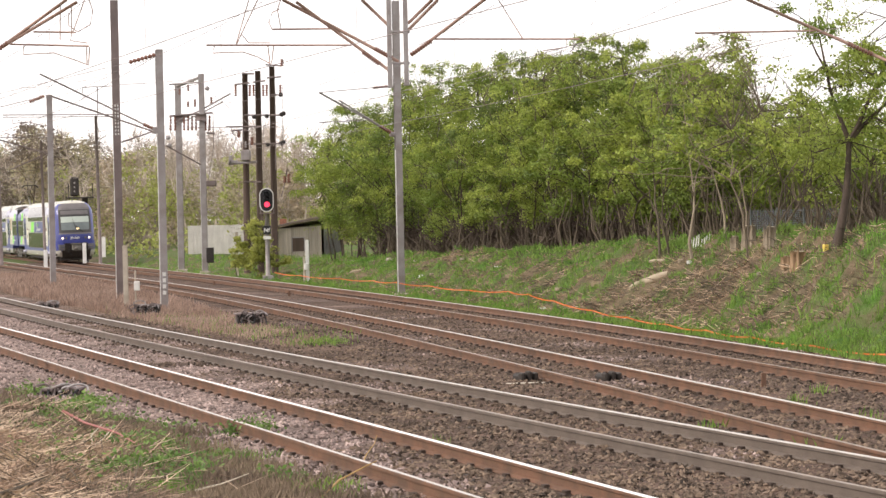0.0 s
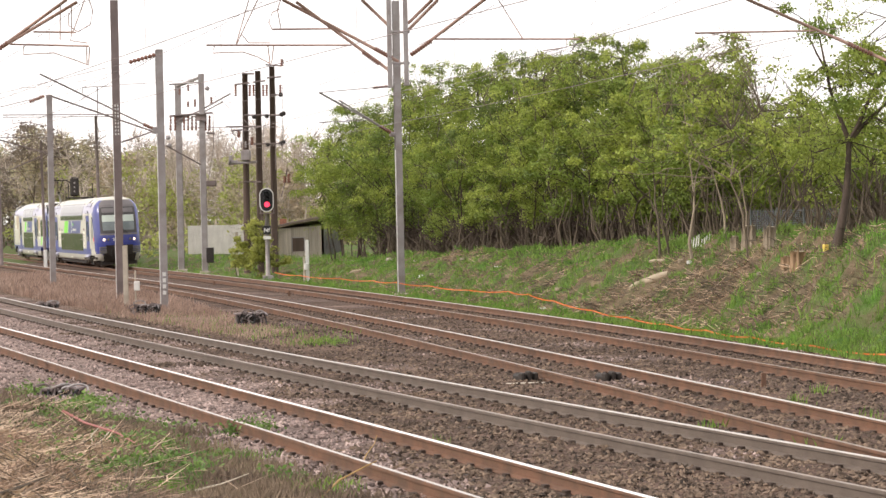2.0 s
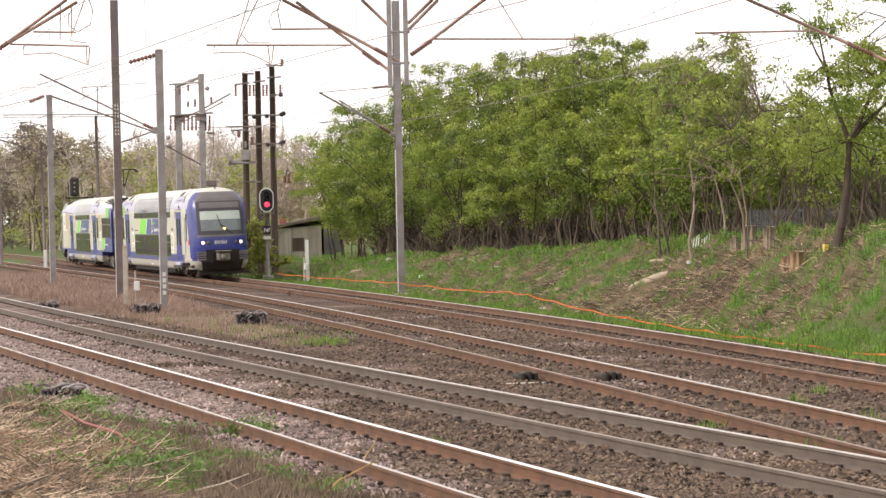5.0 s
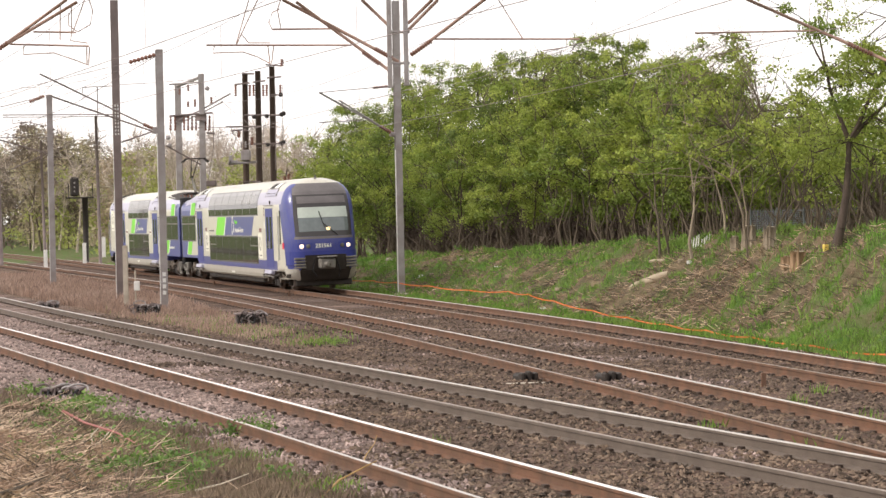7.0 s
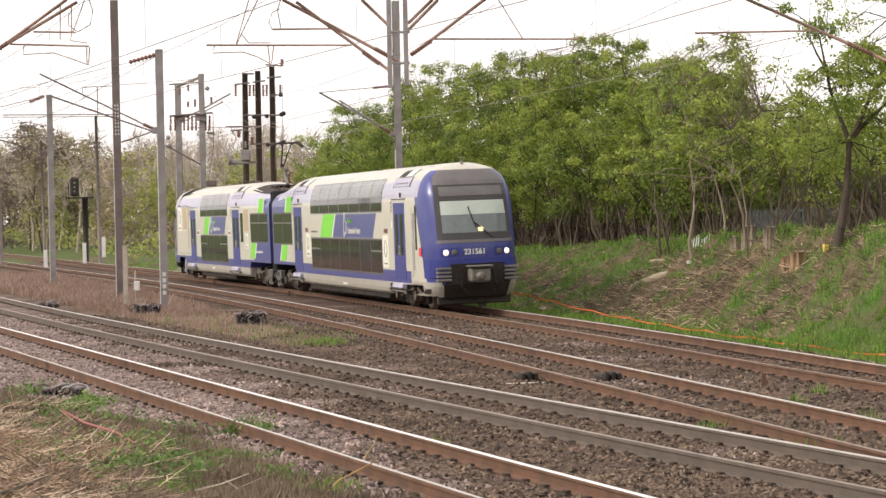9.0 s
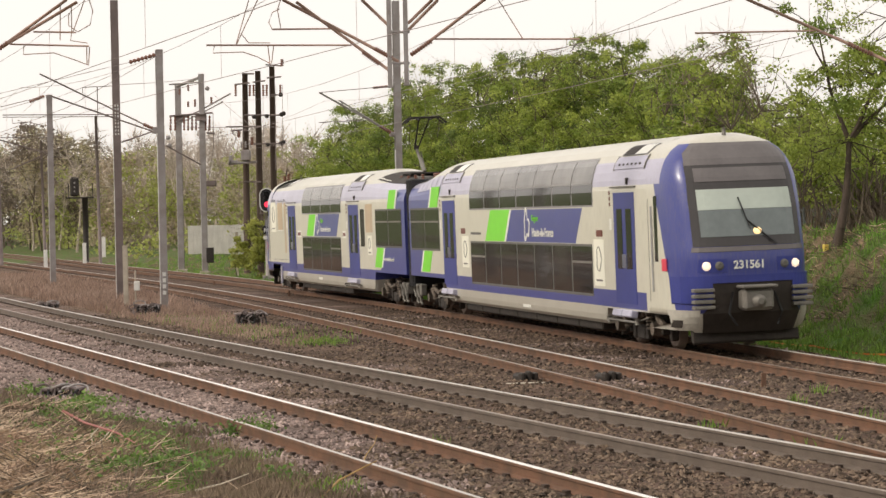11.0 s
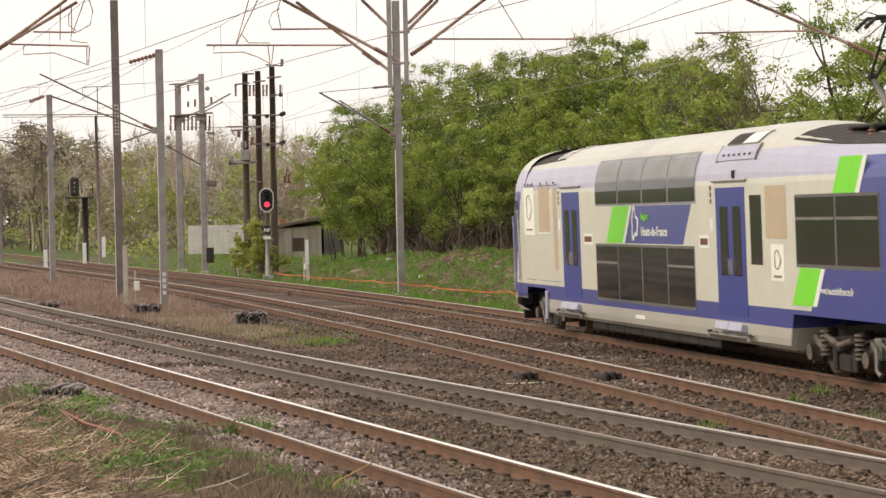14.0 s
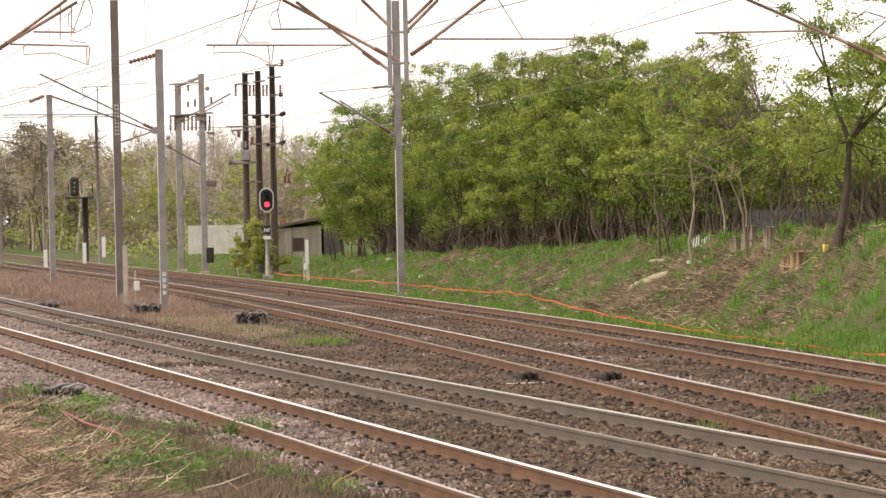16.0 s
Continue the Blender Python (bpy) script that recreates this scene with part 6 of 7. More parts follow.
# ---------------------------------------------------------------- plants
def leaf_quads(c, size, rng, flat=0.5):
    """A small folded quad at every centre, turned by chance."""
    n = len(c)
    d = rng.normal(size=(n, 3))
    d /= np.linalg.norm(d, axis=1)[:, None]
    u = np.cross(d, rng.normal(size=(n, 3)))
    u /= np.linalg.norm(u, axis=1)[:, None]
    s = (size * rng.uniform(0.6, 1.3, n))[:, None]
    a, b = d * s * 0.8, u * s * 0.42
    v = np.stack([c - a, c + b, c + a, c - b], 1).reshape(-1, 3)
    return v, np.arange(4 * n).reshape(-1, 4)


def stick_mesh(name, lines, mat, sides=4):
    """Many tapered sticks in one mesh. lines: (p0, p1, r0, r1)."""
    p0 = np.array([q[0] for q in lines], float)
    p1 = np.array([q[1] for q in lines], float)
    r0 = np.array([q[2] for q in lines])[:, None]
    r1 = np.array([q[3] for q in lines])[:, None]
    d = p1 - p0
    d /= np.linalg.norm(d, axis=1)[:, None] + 1e-9
    ref = np.where(np.abs(d[:, 2:3]) < 0.9, np.array([[0, 0, 1.0]]), np.array([[1.0, 0, 0]]))
    u = np.cross(d, ref)
    u /= np.linalg.norm(u, axis=1)[:, None] + 1e-9
    w = np.cross(u, d)
    vs = []
    for k in range(sides):
        a = k * math.tau / sides
        off = u * math.cos(a) + w * math.sin(a)
        vs += [p0 + off * r0, p1 + off * r1]
    v = np.stack(vs, 1).reshape(-1, 3)
    base = np.arange(len(lines))[:, None] * 2 * sides
    f = np.stack([np.concatenate([base + 2 * k, base + 2 * ((k + 1) % sides), base + 2 * ((k + 1) % sides) + 1, base + 2 * k + 1], 1) for k in range(sides)], 1)
    return mesh_of(name, v, f.reshape(-1, 4), mat, smooth=True)


def limb(lines, p, d, length, r, depth, rng, tips, bend=0.25):
    """Grow a limb of several bent pieces, which forks."""
    steps = 4
    for k in range(steps):
        q = p + d * (length / steps)
        lines.append((p, q, r * (1 - 0.13 * k), r * (1 - 0.13 * (k + 1))))
        p = q
        d = d + rng.normal(size=3) * bend * 0.5
        d[2] += 0.06
        d /= np.linalg.norm(d)
        if depth <= 1 and k >= 1:
            tips.append(p)
    tips.append(p)
    if depth > 0:
        for _ in range(3 if depth > 1 else 2):
            e = d + rng.normal(size=3) * 0.55
            e /= np.linalg.norm(e)
            limb(lines, p, e, length * rng.uniform(0.55, 0.8), r * 0.5, depth - 1, rng, tips, bend)


def turned_leaves(c, n, size, rng, loose=0.55):
    """A small quad at every centre, facing about the way given."""
    k = len(c)
    n = n + rng.normal(size=(k, 3)) * loose
    n /= np.linalg.norm(n, axis=1)[:, None] + 1e-9
    d = np.cross(n, rng.normal(size=(k, 3)))
    d /= np.linalg.norm(d, axis=1)[:, None] + 1e-9
    u = np.cross(n, d)
    s = (size * rng.uniform(0.6, 1.35, k))[:, None]
    a, b = d * s * 0.8, u * s * 0.48
    return np.stack([c - a, c + b, c + a, c - b], 1).reshape(-1, 3), np.arange(4 * k).reshape(-1, 4)


def puffs(centres, radii, share, total, rng, flat=0.62):
    """Leaf places and facings in lumpy tufts, thick on the tufts' outer and upper sides. Also each leaf's tuft."""
    p = share * radii ** 2
    idx = rng.choice(len(centres), total, p=p / p.sum())
    d = rng.normal(size=(total, 3))
    d[:, 2] += 0.25
    d /= np.linalg.norm(d, axis=1)[:, None]
    lump = 1 + 0.28 * np.sin(d[:, 0] * 5 + idx * 1.7) * np.sin(d[:, 1] * 5 + idx) + 0.16 * np.sin(d[:, 2] * 9 + idx * 0.6)
    r = radii[idx] * lump * rng.uniform(0.25, 1.0, total) ** 0.40
    stray = rng.uniform(size=total) < 0.24
    r = np.where(stray, r * rng.uniform(1.0, 1.75, total), r)
    c = centres[idx] + d * r[:, None] * np.array([1, 1, flat])
    c[:, 2] -= 0.10 * (r / radii[idx]) ** 2 * np.hypot(d[:, 0], d[:, 1]) * radii[idx]
    n = d * np.array([1, 1, 1 / flat])
    return c, n / np.linalg.norm(n, axis=1)[:, None], idx


def make_tree(base, h, spread_, seed, stems=5, leaves=9000, leaf=0.085, low=0.22, mats=(M_LEAF,), bark=M_BARK_DARK, label="", group="", puff=0.55,
              stem_r=0.07, lean=(0, 0), name="tree", clumps=60, category="tree"):
    rng = np.random.RandomState(seed)
    t = empty(name, pose(*base), label, category, group)
    lines, tips = [], []
    for k in range(stems):
        a = rng.uniform(0, math.tau)
        tilt = rng.uniform(0.03, 0.30) if stems > 1 else 0.02
        d = np.array([math.cos(a) * tilt + lean[0], math.sin(a) * tilt + lean[1], 1.0])
        d /= np.linalg.norm(d)
        p = np.array([math.cos(a) * 0.25 * min(stems - 1, 3), math.sin(a) * 0.25 * min(stems - 1, 3), -0.25])
        limb(lines, p, d, h * rng.uniform(0.28, 0.42), stem_r * rng.uniform(0.7, 1.2), 2, rng, tips, 0.30 if stems > 1 else 0.16)
    # an uneven crown: tufts in a lumpy shell, a few of them reaching out past it
    cs, rad = [], []
    for _ in range(clumps):
        z = low + (1 - low) * rng.uniform(0, 1) ** 0.85
        wide = math.sin(math.pi * min(max((z - low * 0.55) / (1.06 - low * 0.55), 0.0), 1.0)) ** 0.55
        a = rng.uniform(0, math.tau)
        out = rng.uniform(1.05, 1.35) if rng.uniform() < 0.18 else math.sqrt(rng.uniform(0.2, 1.0))
        q = spread_ * wide * out * (1 + 0.24 * math.sin(3 * a + seed) + 0.12 * math.sin(7 * a + 2 * seed))
        cs.append((math.cos(a) * q + lean[0] * h * z, math.sin(a) * q + lean[1] * h * z, z * h))
        rad.append(puff * rng.uniform(0.55, 1.35) * (0.6 if out > 1.04 or z > 0.86 else 1.0))
    cs, rad = np.array(cs), np.array(rad)
    tips = np.array(tips)
    tips = tips[(tips[:, 2] > h * low) & (tips[:, 2] < h * 0.95)]
    for c in cs:
        src = tips[np.argmin(((tips - c) ** 2).sum(1))] if len(tips) else np.array([0, 0, h * 0.4])
        mid = (src + c) / 2 + rng.normal(size=3) * 0.15
        lines += [(src, mid, 0.018, 0.013), (mid, c, 0.013, 0.006)]
        for _ in range(5):
            lines.append((c, c + rng.normal(size=3) * np.array([0.5, 0.5, 0.4]) + np.array([0, 0, 0.15]), 0.008, 0.003))
    sprays = []
    for c in cs[(rng.uniform(size=len(cs)) < 0.6) & (cs[:, 2] < 0.86 * h)]:
        up = (c - np.array([lean[0] * h * 0.5, lean[1] * h * 0.5, h * 0.4])) * np.array([1, 1, 0.5])
        up = up / (np.linalg.norm(up) + 1e-6) + np.array([0, 0, 0.2]) + rng.normal(size=3) * 0.35
        e = c + up * puff * rng.uniform(1.1, 2.1)
        lines.append((c, e, 0.010, 0.003))
        sprays += [c + (e - c) * k for k in rng.uniform(0.35, 1.0, max(int(leaves / 3600), 2) * 3)]
    sprays = np.array(sprays) + rng.normal(size=(len(sprays), 3)) * 0.09
    tr = new("trunk", stick_mesh("trunk", lines, bark, 5))
    tr.parent = t
    tagged(tr, "stems and branches")
    if len(tips):
        pick = tips[rng.uniform(size=len(tips)) < 0.35]
        cs, rad = np.concatenate([cs, pick]), np.concatenate([rad, np.full(len(pick), puff * 0.6)])
    c, n, idx = puffs(cs, rad, rng.uniform(0.3, 1.5, len(cs)), leaves, rng)
    tint = rng.randint(0, len(mats), len(cs))
    ok = c[:, 2] > h * low * (0.70 + 0.25 * np.sin(c[:, 0] * 2.1 + seed))
    c, n, tint = np.concatenate([c[ok], sprays]), np.concatenate([n[ok], rng.normal(size=sprays.shape)]), np.concatenate([tint[idx[ok]], rng.randint(0, len(mats), len(sprays))])
    v, f = turned_leaves(c, n, leaf, rng)
    cr = new("crown", mesh_of("crown", v, f, list(mats), tint))
    cr.parent = t
    tagged(cr, "crown of small spring leaves")
    return t


HEDGE = "row of leafy trees on the bank"
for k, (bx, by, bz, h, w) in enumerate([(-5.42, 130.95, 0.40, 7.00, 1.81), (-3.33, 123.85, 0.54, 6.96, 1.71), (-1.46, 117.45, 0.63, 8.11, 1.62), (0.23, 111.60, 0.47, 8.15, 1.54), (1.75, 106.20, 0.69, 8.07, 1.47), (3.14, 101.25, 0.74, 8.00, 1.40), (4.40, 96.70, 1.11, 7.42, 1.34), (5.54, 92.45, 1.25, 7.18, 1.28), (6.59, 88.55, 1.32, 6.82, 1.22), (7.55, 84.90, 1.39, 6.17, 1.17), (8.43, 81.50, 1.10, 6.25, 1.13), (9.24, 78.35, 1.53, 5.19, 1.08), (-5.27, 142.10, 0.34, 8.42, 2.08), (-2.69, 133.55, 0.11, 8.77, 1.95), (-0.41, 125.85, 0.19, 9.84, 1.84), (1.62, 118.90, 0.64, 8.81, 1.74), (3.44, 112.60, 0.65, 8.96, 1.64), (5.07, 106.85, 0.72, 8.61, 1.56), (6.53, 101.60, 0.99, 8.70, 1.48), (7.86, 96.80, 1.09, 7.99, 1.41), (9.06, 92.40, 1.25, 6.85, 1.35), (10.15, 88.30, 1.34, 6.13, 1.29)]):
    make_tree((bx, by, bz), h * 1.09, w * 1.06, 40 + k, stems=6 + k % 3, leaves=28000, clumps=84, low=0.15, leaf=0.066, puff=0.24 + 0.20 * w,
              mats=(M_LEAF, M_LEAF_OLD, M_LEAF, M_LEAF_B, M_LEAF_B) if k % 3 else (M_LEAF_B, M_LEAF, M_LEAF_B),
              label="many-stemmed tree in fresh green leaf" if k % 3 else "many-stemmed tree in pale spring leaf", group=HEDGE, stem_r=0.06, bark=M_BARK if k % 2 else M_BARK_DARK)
# airy trees at the open end of the row
PALE = "slender pale-stemmed tree with sparse leaves"
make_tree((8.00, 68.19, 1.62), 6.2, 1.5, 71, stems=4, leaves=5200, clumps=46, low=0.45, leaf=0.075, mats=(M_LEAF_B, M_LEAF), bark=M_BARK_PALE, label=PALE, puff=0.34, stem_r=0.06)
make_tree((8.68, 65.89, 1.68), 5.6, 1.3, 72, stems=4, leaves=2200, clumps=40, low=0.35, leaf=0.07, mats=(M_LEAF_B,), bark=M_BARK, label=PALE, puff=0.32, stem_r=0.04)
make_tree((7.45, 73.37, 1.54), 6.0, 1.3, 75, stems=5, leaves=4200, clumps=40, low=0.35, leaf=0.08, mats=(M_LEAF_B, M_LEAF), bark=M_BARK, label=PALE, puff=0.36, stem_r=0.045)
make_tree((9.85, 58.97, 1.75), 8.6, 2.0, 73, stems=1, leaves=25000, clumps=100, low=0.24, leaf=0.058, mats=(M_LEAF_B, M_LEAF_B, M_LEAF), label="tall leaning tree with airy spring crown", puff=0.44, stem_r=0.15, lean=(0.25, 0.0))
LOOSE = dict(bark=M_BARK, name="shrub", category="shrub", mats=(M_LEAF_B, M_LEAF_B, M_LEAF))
make_tree((11.79, 76.15, 1.52), 4.6, 1.9, 74, stems=5, leaves=15000, clumps=60, low=0.04, leaf=0.07, label="loose pale green shrub behind the mound", puff=0.55, stem_r=0.05, **LOOSE)
make_tree((13.06, 71.05, 1.65), 4.4, 2.2, 76, stems=5, leaves=15000, clumps=60, low=0.03, leaf=0.07, label="loose green shrub behind the mound", puff=0.6, stem_r=0.05, **LOOSE)
make_tree((11.02, 79.20, 1.37), 4.9, 1.9, 78, stems=6, leaves=14000, clumps=60, low=0.05, leaf=0.068, label="loose green shrub beside the row of trees", puff=0.55, stem_r=0.04, **LOOSE)
make_tree((14.61, 92.20, 1.35), 5.4, 2.6, 79, stems=6, leaves=15000, clumps=60, low=0.06, leaf=0.075, label="loose pale green shrub behind the mound", puff=0.65, stem_r=0.04, **LOOSE)
make_tree((-9.50, 117.30, float(height(-9.50, 117.30))), 3.0, 0.72, 77, stems=6, leaves=9500, clumps=40, low=0.05, leaf=0.085, mats=(M_LEAF_NEW,), bark=M_BARK, label="small yellow-green bush beside the signal", puff=0.32, stem_r=0.02, name="bush", category="bush")


def make_woods():
    """Far woods behind the line: brown, olive and willow-green trees past counting, some still bare."""
    rng = np.random.RandomState(9)
    pale_lines, dark_lines, cs, rad, kind = [], [], [], [], []

    def tree(x, y, h, wide, sort, bare):
        p, tips, lines = np.array([x, y, 0.0]), [], dark_lines if sort == 3 else pale_lines
        limb(lines, p, np.array([rng.normal() * .06, rng.normal() * .06, 1.0]), h * 0.42, 0.12, 2, rng, tips, 0.2)
        for q in tips:
            for _ in range(3):
                e = q + rng.normal(size=3) * np.array([0.8, 0.8, 0.5]) + np.array([0, 0, 0.6])
                lines.append((q, e, 0.028, 0.010))
        if bare:
            for q in tips:
                if q[2] > h * 0.5:
                    for _ in range(4):
                        lines.append((q, q + rng.normal(size=3) * 0.5 + np.array([0, 0, 1.0]), 0.022, 0.008))
            return
        for _ in range(17):
            z = rng.uniform(0.10, 1.0)
            a, w = rng.uniform(0, math.tau), wide * math.sin(math.pi * min(z * 0.92 + 0.06, 1)) ** 0.6 * math.sqrt(rng.uniform(0.1, 1))
            cs.append((x + math.cos(a) * w, y + math.sin(a) * w, z * h))
            rad.append(rng.uniform(0.6, 1.25) * wide * 0.46)
            kind.append(sort if rng.uniform() < 0.8 else rng.randint(0, 3))

    # px: bearing from the camera, thousandths; each stretch has its own height and mix
    for lo, hi, n, y0, y1, top, mix in ((-230, -150, 40, 225, 300, 13.0, (3, 3, 3, 1)), (-225, -150, 26, 295, 330, 14.5, (3, 3, 0)), (-240, -165, 26, 330, 350, 15.0, (3, 3, 1)), (-176, -112, 26, 215, 300, 10.6, (2, 2, 1, 1, 0)), (-115, -62, 24, 200, 300, 9.6, (1, 1, 0, 2)),
                                        (-66, 30, 24, 190, 300, 7.0, (0, 1, 0)), (-150, 40, 34, 300, 335, 11.0, (0, 0, 1))):
        for _ in range(n):
            y, b = rng.uniform(y0, y1), rng.uniform(lo, hi)
            x = b / 1000 * y
            if abs(x - float(TRACK_A(y)) + 2) < 7 and y < 290:
                continue
            tree(x, y, top * rng.uniform(0.72, 1.05) * (0.75 + 0.25 * y / 260), rng.uniform(1.7, 2.9), mix[rng.randint(len(mix))], False)
    for _ in range(36):
        y, b = rng.uniform(205, 290), rng.choice([rng.uniform(-112, -55), rng.uniform(-112, -55), rng.uniform(-225, 0)])
        x = b / 1000 * y
        if abs(x - float(TRACK_A(y)) + 2) > 7:
            tree(x, y, rng.uniform(10.5, 13.5) * y / 240, 0, 0, True)
    # scrub along the line's far side
    for _ in range(230):
        y, b = rng.uniform(168, 300), rng.uniform(-225, -30)
        x = b / 1000 * y
        if x > TRACK_A(y) + 5.5 or y > 238:
            cs.append((x, y, rng.uniform(0.2, 1.6)))
            rad.append(rng.uniform(0.6, 1.3))
            kind.append(rng.randint(1, 4))
    # no real haze here; the pale colours of branches and leaves carry it
    for lines, m, lab in ((pale_lines, M_FAR_TWIG, "bare far branches, paled by haze put into their colour"), (dark_lines, M_BARK, "bare dark branches of far woods")):
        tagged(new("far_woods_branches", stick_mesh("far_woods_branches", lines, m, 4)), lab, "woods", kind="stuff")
    cs, rad, kind = np.array(cs), np.array(rad), np.array(kind)
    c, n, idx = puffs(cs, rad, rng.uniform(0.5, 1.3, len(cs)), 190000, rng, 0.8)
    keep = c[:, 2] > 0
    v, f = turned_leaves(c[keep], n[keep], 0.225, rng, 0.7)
    tagged(new("far_woods_leaves", mesh_of("far_woods_leaves", v, f, [M_FAR_BROWN, M_FAR_LEAF, M_FAR_GREEN, M_FAR_DARK], kind[idx[keep]])), "brown, olive and green far crowns with haze painted in", "woods", kind="stuff")


make_woods()


def back_thicket():
    """Dense undergrowth behind the row of trees."""
    rng = np.random.RandomState(21)
    n = 40000
    y = rng.uniform(44, 135, n)
    off = rng.uniform(13, 20, n)
    x = TRACK_A(y) + off
    top = 3.4 + 0.8 * wobble(x, y, 31, 5)
    z = height(x, y) + rng.uniform(0, 1, n) ** 1.1 * top
    v, f = leaf_quads(np.stack([x, y, z], 1), 0.15, rng)
    tagged(new("thicket", mesh_of("thicket", v, f, M_LEAF)), "shaded green thicket behind the trees", "thicket", kind="stuff")
    lines = []
    for _ in range(190):
        yy = 66 + 58 * rng.uniform(0, 1) ** 1.1
        xx = float(TRACK_A(yy)) + rng.uniform(9.6, 12.6)
        g = float(height(xx, yy)) - 0.1
        tall, n = rng.uniform(0.7, 2.1), rng.randint(3, 10)
        for _ in range(n):
            p = np.array([xx + rng.normal() * 0.16, yy + rng.normal() * 0.25, g])
            q = p + np.array([rng.normal() * 0.16, rng.normal() * 0.2, tall * rng.uniform(0.35, 0.6)])
            e = q + np.array([rng.normal() * 0.30, rng.normal() * 0.3, tall * rng.uniform(0.3, 0.6)])
            r = rng.uniform(0.014, 0.05)
            lines += [(p, q, r, r * 0.8), (q, e, r * 0.8, r * 0.35)]
    tagged(new("undergrowth_stems", stick_mesh("undergrowth_stems", lines, M_BARK, 5)), "clustered brown bare stems under the trees", "undergrowth", kind="stuff")
    # dark twigs added as filler, so that gaps between stems look deeply shaded
    lines = []
    n = 9000
    yy = rng.uniform(80, 124, n)
    xx = TRACK_A(yy) + rng.uniform(10.6, 15.0, n)
    p = np.stack([xx, yy, height(xx, yy) + rng.uniform(-0.1, 1.5, n)], 1)
    q = p + rng.normal(size=(n, 3)) * np.array([0.45, 0.45, 0.3]) + np.array([0, 0, 0.6])
    lines = [(a, b, r, 0.008) for a, b, r in zip(p, q, rng.uniform(0.012, 0.045, n))]
    tagged(new("shade_filler_twigs", stick_mesh("shade_filler_twigs", lines, M_BARK_DARK, 4)), "dense dark twigs added to stand for the trees' deep shade", "undergrowth", kind="stuff")


back_thicket()


def blades(name, x, y, h, w, mat, rng, label, droop=0.5, z=None):
    n = len(x)
    z = height(x, y) - 0.02 if z is None else z
    a = rng.uniform(0, math.tau, n)
    ux, uy = np.cos(a) * w, np.sin(a) * w
    b = rng.uniform(0, math.tau, n)
    d = h * droop * rng.uniform(0.1, 1.0, n)
    dx, dy = np.cos(b) * d, np.sin(b) * d
    v = np.stack([np.stack([x - ux, y - uy, z], 1), np.stack([x + ux, y + uy, z], 1),
                  np.stack([x + ux * 0.7 + dx * 0.4, y + uy * 0.7 + dy * 0.4, z + h * 0.6], 1), np.stack([x + dx, y + dy, z + h], 1)], 1).reshape(-1, 3)
    return tagged(new(name, mesh_of(name, v, np.arange(4 * n).reshape(-1, 4), mat)), label, "grass", kind="stuff")


